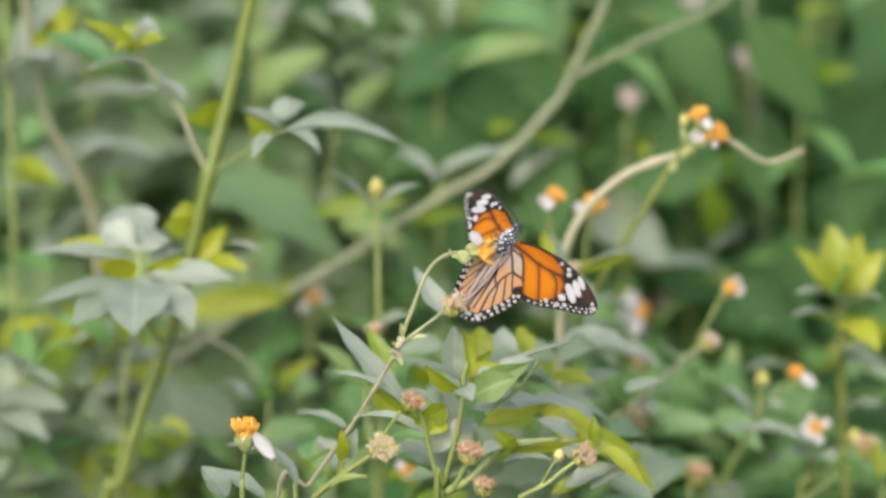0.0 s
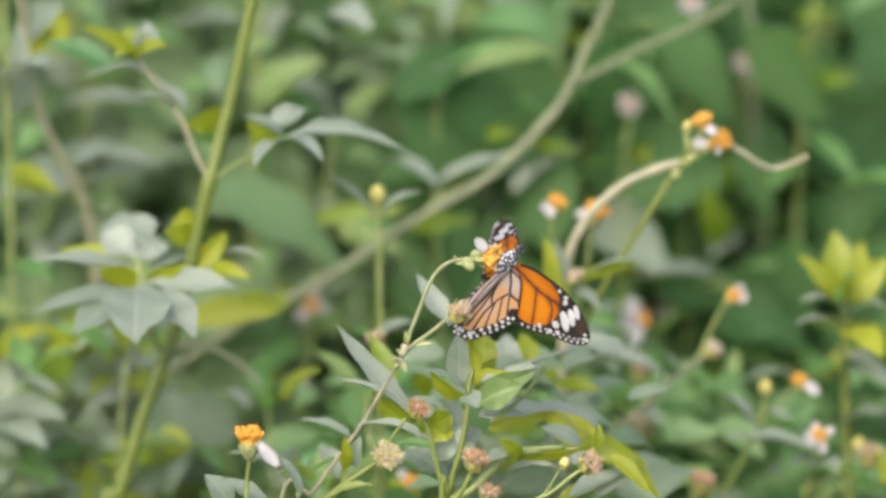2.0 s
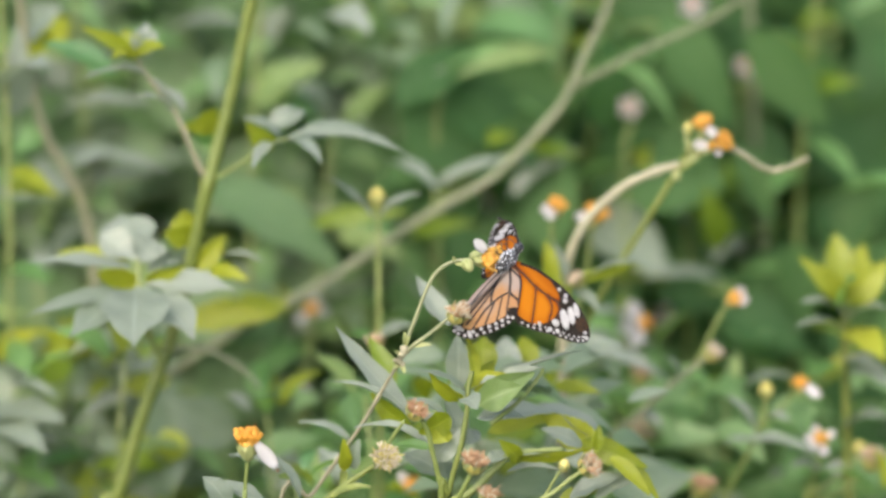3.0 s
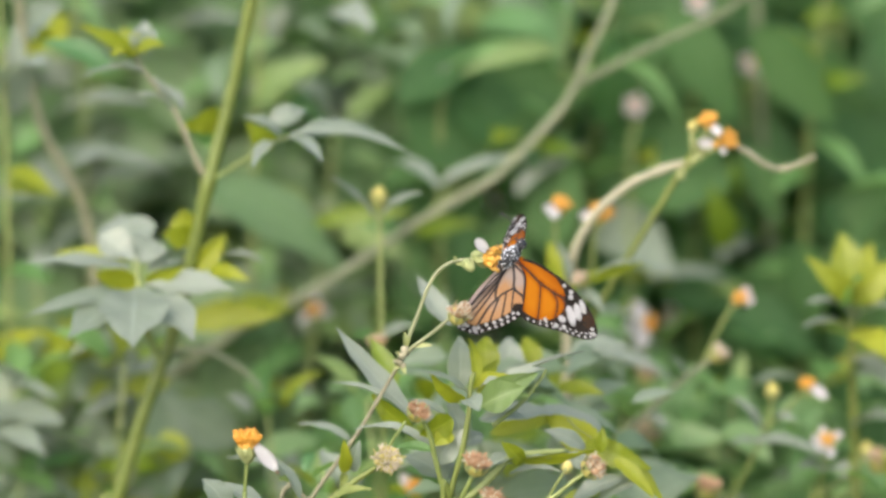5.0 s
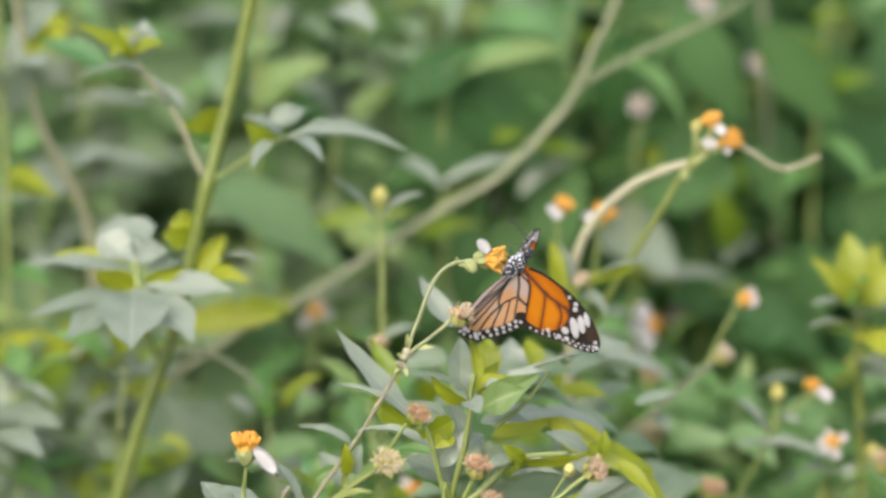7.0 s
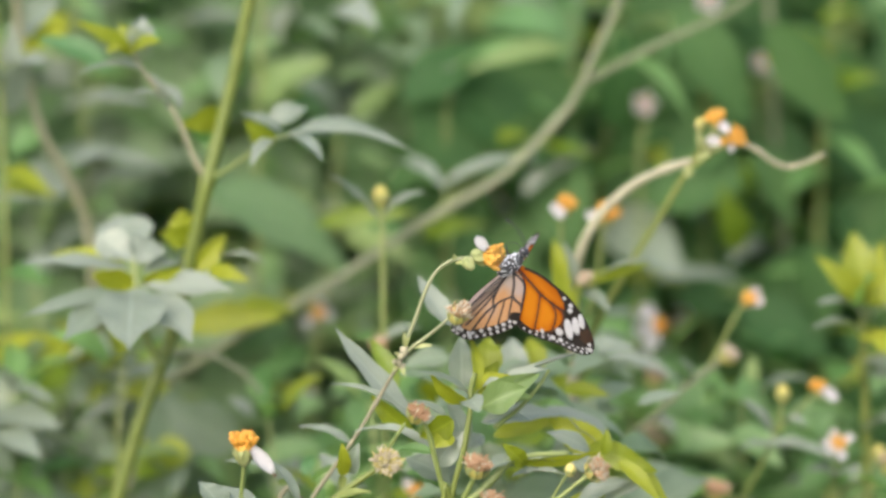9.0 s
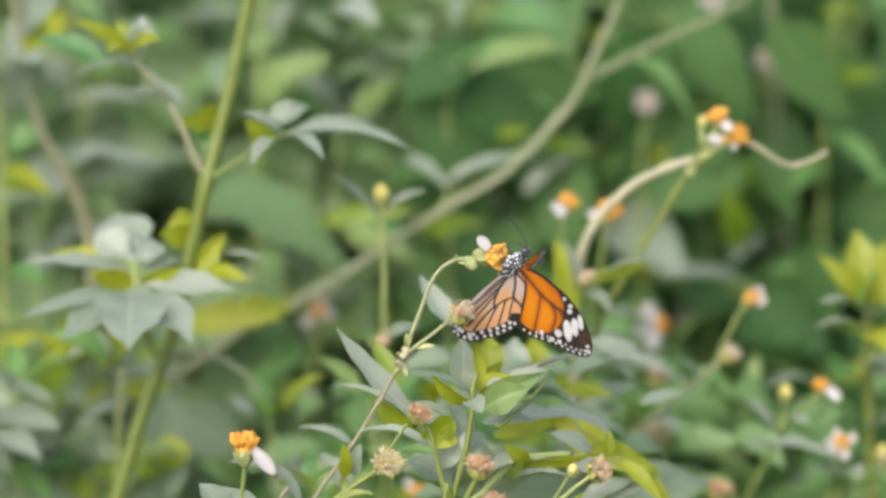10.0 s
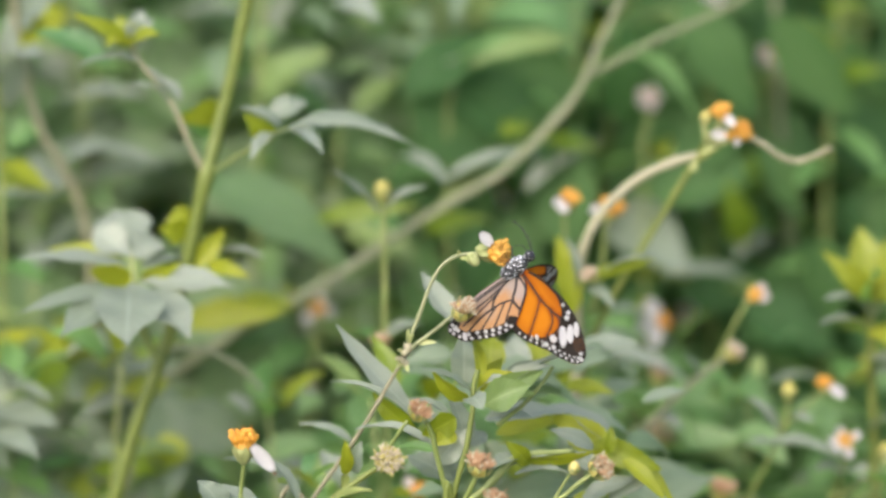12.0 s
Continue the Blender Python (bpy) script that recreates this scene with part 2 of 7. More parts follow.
def blade(bm, base, tip, width, up=(0, -0.4, 1), fold=0.25, droop=0.12, teeth=0.0, full=0.42, twist=0.0, rows=14, cols=3, point=0.85):
    """A leaf blade from base to tip: pointed oval, folded along its midrib, bending over, with toothed margins."""
    base, tip = Vector(base), Vector(tip)
    way = tip - base
    length = way.length
    way.normalize()
    up = Vector(up)
    up = (up - way * up.dot(way)).normalized()
    across = way.cross(up)
    uv = bm.loops.layers.uv.get("blade") or bm.loops.layers.uv.new("blade")
    grid, coords = [], {}
    phase = base.x * 900 + base.z * 500
    for i in range(rows + 1):
        t = i / rows
        w = (math.sin(math.pi * t ** (math.log(0.5) / math.log(full)))) ** point if 0 < t < 1 else 0.0
        w = w * (1 - 0.35 * max(0, t - full)) * width / 2 + 0.0003
        bend = droop * length * (4 * t * (1 - t) * 0.8 - 0.25 * t * t)
        ang = twist * t
        side = across * math.cos(ang) + up * math.sin(ang)
        high = up * math.cos(ang) - across * math.sin(ang)
        row = []
        for j in range(-cols, cols + 1):
            s = j / cols
            tooth = 1 + (teeth * (((i * 1.0) % 2) - 0.5) if abs(j) == cols else 0)
            ripple = 0.035 * width * math.sin(t * 17 + phase + s * 2) * abs(s)
            v = bm.verts.new(base + way * (length * t) + side * (s * w * tooth) + high * (bend + abs(s) * w * fold * 2 + ripple))
            coords[v] = (s * 0.5 + 0.5, t)
            row.append(v)
        grid.append(row)
    for lo, hi in zip(grid, grid[1:]):
        for k in range(2 * cols):
            f = bm.faces.new((lo[k], lo[k + 1], hi[k + 1], hi[k]))
            for loop in f.loops:
                loop[uv].uv = coords[loop.vert]


def leaf(parent, base, tip, width, material=None, up=(0, -0.4, 1), name="leaf", label="", stalk=0.0, **shape):
    bm = bmesh.new()
    shape.setdefault("rows", 22)
    blade(bm, base, tip, width, up, **shape)
    if stalk:
        b, t = Vector(base), Vector(tip)
        tube(bm, [b - (t - b).normalized() * stalk, b, b + (t - b) * 0.12], (0.0007, 0.0004), 6)
    return part(name, bm, material or GREEN, parent, label)


def axes_for(axis):
    axis = Vector(axis).normalized()
    a = axis.orthogonal().normalized()
    return axis, a, axis.cross(a)


def cone(bm, p, q, r0, r1, sides=6):
    tube(bm, [Vector(p), Vector(p).lerp(Vector(q), 0.5), Vector(q)], (r0, r1), sides)


def lump(bm, centre, radius, squash=(1, 1, 1), axis=None, rings=8, sides=12):
    """A rounded body; squash stretches it along its own three axes, the last being axis."""
    m = Matrix.Translation(Vector(centre)) @ (Vector(axis).to_track_quat("Z", "Y").to_matrix().to_4x4() if axis is not None else Matrix())
    bmesh.ops.create_uvsphere(bm, u_segments=sides, v_segments=rings, radius=radius, matrix=m @ Matrix.Diagonal((*squash, 1)))


def petal_mesh(bm, root, way, face, length, width, cup=0.15):
    """A rounded ray petal with a notched end and a slight cup."""
    root, way, face = Vector(root), Vector(way).normalized(), Vector(face)
    face = (face - way * face.dot(way)).normalized()
    across = way.cross(face)
    grid = []
    rows, cols = 8, 3
    for i in range(rows + 1):
        t = i / rows
        w = width / 2 * (math.sin(math.pi * min(1, 0.16 + 0.84 * t) ** 1.25) ** 0.6 if t < 1 else 0.25)
        row = []
        for j in range(-cols, cols + 1):
            s = j / cols
            notch = -0.08 * length * (1 - abs(s)) if t == 1 else 0
            row.append(bm.verts.new(root + way * (length * t + notch) + across * (s * w) + face * (cup * length * (s * s * 0.5 - t * t * 0.6))))
        grid.append(row)
    for lo, hi in zip(grid, grid[1:]):
        for k in range(2 * cols):
            bm.faces.new((lo[k], lo[k + 1], hi[k + 1], hi[k]))
    bmesh.ops.solidify(bm, geom=bm.faces[:], thickness=0.00015)


def flower_head(parent, at, axis, size, petals=(), petal_len=0.008, petal_wid=0.006, seed=1, name="flower_head", spent=0.0, white=None):
    """A ray flower: green cup with bracts, a dome of orange tube florets, and the petals left on it.
    petals: directions of the petals."""
    rnd = random.Random(seed)
    at = Vector(at)
    axis, a, b = axes_for(axis)
    r = size / 2
    bm = bmesh.new()
    tube(bm, [at - axis * r * 1.5, at - axis * r * 1.2, at - axis * r * 0.7, at - axis * r * 0.1], lambda t: r * (0.24 + 0.42 * math.sin(min(1, t * 1.2) * math.pi / 2)), 14)
    head = part(name, bm, BRACT, parent, "orange disc on a green cup")
    for k in range(8):
        ang = math.tau * (k + rnd.random() * 0.4) / 8
        out = a * math.cos(ang) + b * math.sin(ang)
        bm = bmesh.new()
        foot = at - axis * r * 1.25 + out * r * 0.30
        blade(bm, foot, foot + (axis * 0.85 + out * 0.45) * r * 1.3, r * 0.46, out - axis * 0.3, fold=0.1, droop=0.1, rows=6, cols=2)
        part("bract", bm, BRACT, head)
    bm = bmesh.new()
    lump(bm, at - axis * r * 0.15, r * 0.72, (1, 1, 0.6), axis)
    part("disc_core", bm, FLORET, head)
    bm, tips = bmesh.new(), bmesh.new()
    count = 46
    for k in range(count):
        q = (k + 0.5) / count
        rad, ang = math.sqrt(q), k * 2.39996
        out = a * math.cos(ang) + b * math.sin(ang)
        p = at + out * (r * 0.62 * rad) + axis * (r * 0.2 * (1 - rad * rad) - r * 0.25)
        way = (axis + out * 0.50 * rad + Vector([rnd.uniform(-1, 1) for _ in range(3)]) * 0.18).normalized()
        ln = r * (0.75 + rnd.random() * 0.5)
        tube(bm, [p, p + way * ln * 0.55, p + way * ln], lambda t: r * (0.07 + 0.075 * t), 6)
        if rnd.random() < 0.18 + spent:
            e = p + way * ln
            tube(tips, [e, e + way * r * 0.12, e + way * r * 0.24], (r * 0.05, r * 0.02), 5)
    tagged(part("floret_disc", bm, FLORET, head), kind="stuff")
    tagged(part("stamen_tuft", tips, FLORET_TIP, head), kind="stuff")
    for k, way in enumerate(petals):
        way = Vector(way).normalized()
        bm = bmesh.new()
        flat = (way - axis * way.dot(axis)).normalized()
        petal_mesh(bm, at + flat * r * 0.62 - axis * r * 0.15 + NEAR * r * 0.4, way, axis * 0.5 + NEAR, petal_len, petal_wid)
        part("petal", bm, white or PETAL, head, "white petal")
    return head


def dry_head(parent, at, axis, size, seed=1, pale=0.35, name="seed_head", spread=0.75, crown=None, dark_share=0.2):
    """A spent head: cup of small bracts, a sheaf of dark seeds and withered tan florets."""
    rnd = random.Random(seed)
    at = Vector(at)
    axis, a, b = axes_for(axis)
    r = size / 2
    bm = bmesh.new()
    tube(bm, [at - axis * r * 1.3, at - axis * r * 1.05, at - axis * r * 0.6, at - axis * r * 0.15], lambda t: r * (0.2 + 0.45 * math.sin(min(1, t * 1.25) * math.pi / 2)), 12)
    head = part(name, bm, BRACT, parent, "withered brown seed head on a yellow-green cup")
    for k in range(9):
        ang = math.tau * (k + rnd.random() * 0.5) / 9
        out = a * math.cos(ang) + b * math.sin(ang)
        bm = bmesh.new()
        foot = at - axis * r * 1.1 + out * r * 0.35
        blade(bm, foot, foot + (axis * 0.85 + out * 0.62) * r * (1.1 + rnd.random() * 0.5), r * 0.55, out - axis * 0.3, fold=0.1, droop=0.1, rows=6, cols=2)
        part("bract", bm, BUDDY if k % 4 else BRACT, head)
    dark, tan, light = bmesh.new(), bmesh.new(), bmesh.new()
    for k in range(190):
        q = (k + 0.5) / 190
        rad, ang = math.sqrt(q), k * 2.39996
        out = a * math.cos(ang) + b * math.sin(ang)
        p = at + out * (r * 0.5 * rad) - axis * r * 0.4
        way = (axis + out * spread * rad + Vector([rnd.uniform(-1, 1) for _ in range(3)]) * 0.34).normalized()
        ln = r * (0.55 + rnd.random() * 0.6)
        pick = rnd.random()
        if pick < dark_share:
            tube(dark, [p, p + way * ln * 0.5, p + way * ln * 0.85], (r * 0.05, r * 0.035), 5)
        else:
            bm = light if pick < dark_share + pale * 0.8 else tan
            curl = Vector([rnd.uniform(-1, 1) for _ in range(3)]) * r * 0.22
            tube(bm, smooth_line([p, p + way * ln * 0.6, p + way * ln + curl * 0.6, p + way * ln * 1.08 + curl * 1.5], 3), lambda t: r * (0.028 + 0.052 * math.sin(math.pi * t)), 4)
    tagged(part("seed_sheaf", dark, SEED, head, "dark slender seeds"), kind="stuff")
    tagged(part("withered_crown", tan, crown or HUSK, head), kind="stuff")
    tagged(part("pale_tuft", light, FLUFF, head), kind="stuff")
    return head


def bud(parent, at, axis, size, material=None, name="flower_bud"):
    at = Vector(at)
    axis, a, b = axes_for(axis)
    r = size / 2
    bm = bmesh.new()
    tube(bm, [at - axis * r * 1.2 + axis * (2.2 * r * k / 8) for k in range(9)], lambda t: r * (0.22 + 0.72 * math.sin(math.pi * min(0.97, 0.1 + t * 0.86)) ** 0.7), 12)
    head = part(name, bm, material or BUDDY, parent, "closed yellow-green bud")
    for k in range(7):
        ang = math.tau * k / 7
        out = a * math.cos(ang) + b * math.sin(ang)
        bm = bmesh.new()
        foot = at - axis * r * 1.1 + out * r * 0.3
        blade(bm, foot, foot + axis * r * 1.3 + out * r * 0.75, r * 0.55, out - axis * 0.2, fold=0.1, droop=0.22, rows=6, cols=2)
        part("bract", bm, BRACT, head)
    return head


# directions of the view, used to face leaves and flowers
RIGHT, UP, NEAR = Vector((1, 0, 0)), Vector((0, 0.26, 0.97)), Vector((0, -0.97, 0.26))


def turn(x, y, z=0.0):
    """A direction: x to the side, y upward, z toward the path the camera takes."""
    return RIGHT * x + UP * y + NEAR * z


# ---------------------------------------------------------------- ground
def ground_sheet():
    bm = bmesh.new()
    n = 60
    span = lambda k: (abs(k / n * 2 - 1) ** 4) * 400 * (1 if k > n / 2 else -1) + (k / n * 2 - 1) * 4
    grid = [[bm.verts.new((span(i), span(j) + 0.5, 0.03 * noise.noise(Vector((span(i) * 1.7, span(j) * 1.7, 0))) - 0.03)) for j in range(n + 1)] for i in range(n + 1)]
    for i in range(n):
        for j in range(n):
            bm.faces.new((grid[i][j], grid[i + 1][j], grid[i + 1][j + 1], grid[i][j + 1]))
    ob = part("ground", bm, SOIL, None)
    tagged(ob, "dark damp soil under a dense weed thicket", "ground", kind="structure")


ground_sheet()


# ---------------------------------------------------------------- the plant the butterfly feeds on
FEEDING_FOOT = (-0.075, 0.0, 0.0)


def feeding_plant():
    foot = FEEDING_FOOT
    p = thing("flowering_weed", foot, "slender drab-green weed arching to an orange flower, with one white petal", "plant", "flowering weeds")
    stem(p, [foot, (-0.070, 0.002, 0.3), (-0.0621, 0.0000, 0.5824), (-0.0478, 0.0000, 0.6057), (-0.0356, -0.0000, 0.6233), (-0.0283, 0.0000, 0.6345), (-0.0179, 0.0000, 0.6525), (-0.0139, 0.0000, 0.6593)], 0.0010, 0.0007, STEM_DRAB, nodes=(0.78, 0.9))
    stem(p, [(-0.0139, 0.0000, 0.6593), (-0.0125, -0.0000, 0.6653), (-0.0087, -0.0010, 0.6754), (-0.0053, -0.0020, 0.6850), (-0.0014, -0.0020, 0.6918), (0.0044, -0.0020, 0.6957), (0.0133, -0.0010, 0.6967)], 0.00085, 0.0006, STEM_PALE, "flower_stalk")
    stem(p, [(-0.0139, 0.0000, 0.6593), (-0.0106, -0.0020, 0.6633), (-0.0056, -0.0040, 0.6676), (-0.0008, -0.0060, 0.6720), (0.0040, -0.0080, 0.6768)], 0.0008, 0.0005, STEM_PALE, "flower_stalk")
    # knot of dried bracts where the stalks part
    bm = bmesh.new()
    for q, r, stretch in (((-0.0133, -0.0010, 0.6617), 0.0017, (1, 1, 1.3)), ((-0.0145, -0.0020, 0.6603), 0.0013, (1.2, 1, 1)), ((-0.0154, -0.0010, 0.6574), 0.0014, (1.1, 1, 0.9)), ((-0.0141, -0.0010, 0.6557), 0.0011, (1, 1, 1.4)), ((-0.0168, -0.0020, 0.6581), 0.0008, (1.5, 1, 1))):
        lump(bm, q, r, stretch)
    for v in bm.verts:
        v.co += noise.noise_vector(v.co * 900) * 0.0005
    part("knot", bm, STEM_DRAB, p, "knot of dry bracts")
    for base, tip in (((-0.0129, -0.0010, 0.6632), (-0.0134, -0.0030, 0.6691)), ((-0.0110, -0.0010, 0.6634), (-0.0035, -0.0040, 0.6646)), ((-0.0150, -0.0010, 0.6600), (-0.0170, -0.0040, 0.6619)), ((-0.0146, -0.0000, 0.6559), (-0.0133, -0.0040, 0.6535)), ((-0.0156, -0.0000, 0.6572), (-0.0180, -0.0030, 0.6584)), ((-0.0158, -0.0000, 0.6559), (-0.0176, -0.0030, 0.6550)), ((-0.0131, 0.0000, 0.6636), (-0.0114, -0.0040, 0.6676))):
        leaf(p, base, tip, 0.0014, BRACT, (0, -1, 0.5), "bract", rows=8)
    leaf(p, (0.0052, -0.0010, 0.6950), (0.0046, -0.0030, 0.6981), 0.0012, BRACT, (0, -1, 0.5), "bract", rows=6)
    leaf(p, (0.0056, -0.0010, 0.6950), (0.0081, -0.0030, 0.6946), 0.0014, BRACT, (0, -1, 0.5), "bract", rows=6)
    leaf(p, (0.0031, 0.0400, 0.6605), (-0.0094, 0.0500, 0.6765), 0.0090, SHEEN_PALE, turn(0.3, 0.5, 0.7), fold=0.15, droop=-0.05)
    leaf(p, (-0.0359, 0.0000, 0.6151), (-0.0360, -0.0040, 0.6281), 0.0048, YELLOW, (0.3, -1, 0.2), "leaflet", fold=0.1)
    leaf(p, (-0.0359, 0.0020, 0.6150), (-0.0373, -0.0040, 0.6098), 0.0028, STEM_LIME, (0.3, -1, 0.2), "leaflet", fold=0.1)
    leaf(p, (-0.0328, 0.0020, 0.6150), (-0.0302, -0.0010, 0.6274), 0.0062, SHEEN_PALE, (-0.3, -1, 0.6), "leaflet", fold=0.2)
    flower_head(p, (0.0176, -0.0020, 0.6971), turn(0.93, -0.10, 0.34), 0.0095, [turn(-0.66, 0.72, 0.3)], 0.0064, 0.0044, seed=4)
    bud(p, (0.0102, -0.0040, 0.6947), turn(0.5, -0.75, 0.3), 0.0046, BRACT)
    dry_head(p, (0.0060, -0.0100, 0.6782), turn(0.25, 0.9, 0.25), 0.0072, 21, 0.5)
    dry_head(p, (0.0077, -0.0090, 0.6788), turn(0.85, 0.45, 0.3), 0.0070, 22, 0.6, spread=0.5)
    return p


FEEDING_PLANT = feeding_plant()


# ---------------------------------------------------------------- the leafy weed below the butterfly
def leafy_weed():
    foot = (0.004, -0.03, 0.0)
    p = thing("leafy_weed", foot, "bushy weed with lance leaves and withered seed heads", "plant", "flowering weeds")
    stem(p, [foot, (0.003, -0.028, 0.3), (0.0004, -0.0220, 0.5897), (0.0032, -0.0200, 0.6117), (0.0078, -0.0180, 0.6293), (0.0101, -0.0150, 0.6424), (0.0105, -0.0120, 0.6501), (0.0121, -0.0100, 0.6560)], 0.0013, 0.0009, STEM_LIME, nodes=(0.83, 0.93))
    stem(p, [(0.0025, -0.0200, 0.6063), (0.0001, -0.0200, 0.6160), (-0.0029, -0.0200, 0.6288), (-0.0044, -0.0200, 0.6353), (-0.0064, -0.0200, 0.6400)], 0.0011, 0.0008, STEM, "branch")
    stem(p, [(-0.0454, -0.0180, 0.6058), (-0.0371, -0.0180, 0.6129), (-0.0263, -0.0180, 0.6206), (-0.0226, -0.0180, 0.6230)], 0.0013, 0.0010, STEM_LIME, "branch")
    stem(p, [(-0.0230, -0.0180, 0.6228), (-0.0188, -0.0200, 0.6312), (-0.0130, -0.0220, 0.6405)], 0.0008, 0.0006, STEM, "flower_stalk")
    stem(p, [(0.0042, -0.0200, 0.6085), (0.0129, -0.0220, 0.6140), (0.0245, -0.0200, 0.6256), (0.0310, -0.0140, 0.6260), (0.0455, -0.0060, 0.6248)], 0.0016, 0.0010, STEM, "branch")
    stem(p, [(0.0310, -0.0160, 0.6052), (0.0413, -0.0160, 0.6105), (0.0479, -0.0160, 0.6159), (0.0529, -0.0160, 0.6195)], 0.0009, 0.0007, STEM, "flower_stalk")
    stem(p, [(0.0372, -0.0140, 0.6056), (0.0403, -0.0140, 0.6116), (0.0451, -0.0140, 0.6194)], 0.0007, 0.0005, STEM, "flower_stalk")
    stem(p, [(0.0067, -0.0300, 0.6124), (0.0097, -0.0320, 0.6190), (0.0122, -0.0330, 0.6244)], 0.0011, 0.0009, STEM, "flower_stalk")
    stem(p, [(0.0182, -0.0300, 0.6017), (0.0183, -0.0300, 0.6077), (0.0183, -0.0300, 0.6120)], 0.0009, 0.0007, STEM, "flower_stalk")
    stem(p, [(0.0187, -0.0100, 0.6356), (0.0280, -0.0060, 0.6420), (0.0356, -0.0020, 0.6499), (0.0385, 0.0000, 0.6543)], 0.0009, 0.0006, STEM, "branch")
    # seed heads
    dry_head(p, (-0.0086, -0.0220, 0.6444), turn(0.45, 0.75, 0.45), 0.0072, 11, 0.15)
    dry_head(p, (-0.0196, -0.0250, 0.6269), turn(0.25, 0.35, 0.9), 0.0088, 12, 0.75, spread=1.1, crown=BUDDY, dark_share=0.05)
    dry_head(p, (0.0130, -0.0330, 0.6278), turn(0.30, 0.85, 0.35), 0.0086, 13, 0.2)
    dry_head(p, (0.0558, -0.0160, 0.6216), turn(0.75, 0.35, 0.5), 0.0084, 14, 0.4)
    dry_head(p, (0.0183, -0.0300, 0.6141), turn(0.2, 0.9, 0.35), 0.0074, 15, 0.3)
    bud(p, (0.0461, -0.0150, 0.6214), turn(0.1, 0.9, 0.3), 0.0042)
    # leaves on the side of the arching stalk
    leaf(p, (-0.0116, 0.0060, 0.6366), (-0.0391, 0.0120, 0.6670), 0.0098, SHEEN_PALE, turn(0.5, 0.5, 0.7), fold=0.12, droop=-0.05)
    leaf(p, (-0.0116, 0.0000, 0.6357), (-0.0406, 0.0060, 0.6485), 0.0046, SHEEN_PALE, turn(-0.2, 0.95, 0.3), fold=0.3)
    leaf(p, (-0.0104, 0.0020, 0.6309), (-0.0259, 0.0080, 0.6426), 0.0080, YELLOW, turn(-0.2, -0.5, 0.85), fold=0.1)
    leaf(p, (-0.0040, -0.0120, 0.6275), (-0.0316, -0.0040, 0.6336), 0.0060, SHEEN_PALE, turn(0.1, 0.95, 0.4), fold=0.25, droop=0.16)
    leaf(p, (-0.0030, -0.0160, 0.6277), (-0.0165, -0.0100, 0.6278), 0.0040, GREEN, turn(0.0, 0.6, 0.8), fold=0.2)
    leaf(p, (-0.0332, 0.0300, 0.6175), (-0.0529, 0.0350, 0.6244), 0.0058, SHEEN_PALE, turn(0.1, 0.9, 0.4), fold=0.2)
    leaf(p, (0.0022, -0.0120, 0.6390), (-0.0123, -0.0060, 0.6447), 0.0045, SHEEN_PALE, turn(0.3, 0.8, 0.5), fold=0.2)
    leaf(p, (0.0041, -0.0150, 0.6398), (-0.0077, -0.0180, 0.6343), 0.0095, YELLOW, turn(-0.3, -0.5, 0.85), fold=0.1, full=0.4)
    leaf(p, (0.0032, -0.0140, 0.6353), (-0.0027, -0.0200, 0.6310), 0.0070, YELLOW, turn(-0.4, -0.4, 0.85), fold=0.1)
    # crown of the main stem
    leaf(p, (0.0109, -0.0120, 0.6469), (-0.0075, -0.0200, 0.6594), 0.0052, SHEEN_PALE, turn(0.2, 0.9, 0.5), fold=0.2, droop=0.1)
    leaf(p, (0.0096, -0.0120, 0.6454), (-0.0039, -0.0180, 0.6573), 0.0068, YELLOW, turn(-0.4, -0.6, 0.8), fold=0.15)
    leaf(p, (0.0066, 0.0080, 0.6446), (0.0066, 0.0200, 0.6616), 0.0098, SHEEN_PALE, turn(0.2, 0.2, 0.95), fold=0.1)
    leaf(p, (0.0129, -0.0040, 0.6490), (0.0102, 0.0080, 0.6644), 0.0044, YELLOW, turn(0.5, 0.1, 0.9), fold=0.15)
    leaf(p, (0.0161, 0.0300, 0.6433), (0.0161, 0.0400, 0.6562), 0.0105, YELLOW, turn(0.0, -0.1, 1.0), fold=0.08)
    leaf(p, (0.0097, -0.0200, 0.6485), (0.0139, -0.0340, 0.6483), 0.0078, SHEEN_PALE, turn(-0.2, 0.75, 0.6), fold=0.15, full=0.5)
    leaf(p, (0.0156, -0.0020, 0.6457), (0.0543, 0.0060, 0.6603), 0.0042, SHEEN_PALE, turn(-0.3, 0.9, 0.3), fold=0.3, droop=0.06)
    leaf(p, (0.0207, 0.0040, 0.6504), (0.0394, 0.0080, 0.6523), 0.0040, SHEEN_PALE, turn(0, 0.9, 0.4), fold=0.3)
    leaf(p, (0.0135, -0.0080, 0.6443), (0.0352, -0.0060, 0.6544), 0.0092, MID, turn(-0.2, -0.1, 0.95), fold=0.2)
    leaf(p, (0.0129, -0.0100, 0.6432), (0.0321, -0.0120, 0.6479), 0.0072, MID, turn(0.1, 0.5, 0.85), fold=0.2)
    leaf(p, (0.0145, 0.0000, 0.6350), (0.0321, 0.0060, 0.6340), 0.0058, SHEEN_PALE, turn(0.0, 0.7, 0.6), fold=0.2)
    leaf(p, (0.0120, 0.0020, 0.6463), (0.0207, 0.0120, 0.6543), 0.0050, YELLOW, turn(0.3, 0.3, 0.8), fold=0.2)
    leaf(p, (0.0125, -0.0040, 0.6469), (0.0218, -0.0100, 0.6534), 0.0050, SHEEN_PALE, turn(-0.1, 0.7, 0.6), fold=0.25)
    leaf(p, (0.0042, -0.0060, 0.6217), (-0.0011, 0.0040, 0.6286), 0.0095, SHEEN_PALE, turn(0.0, 0.5, 0.8), fold=0.12)
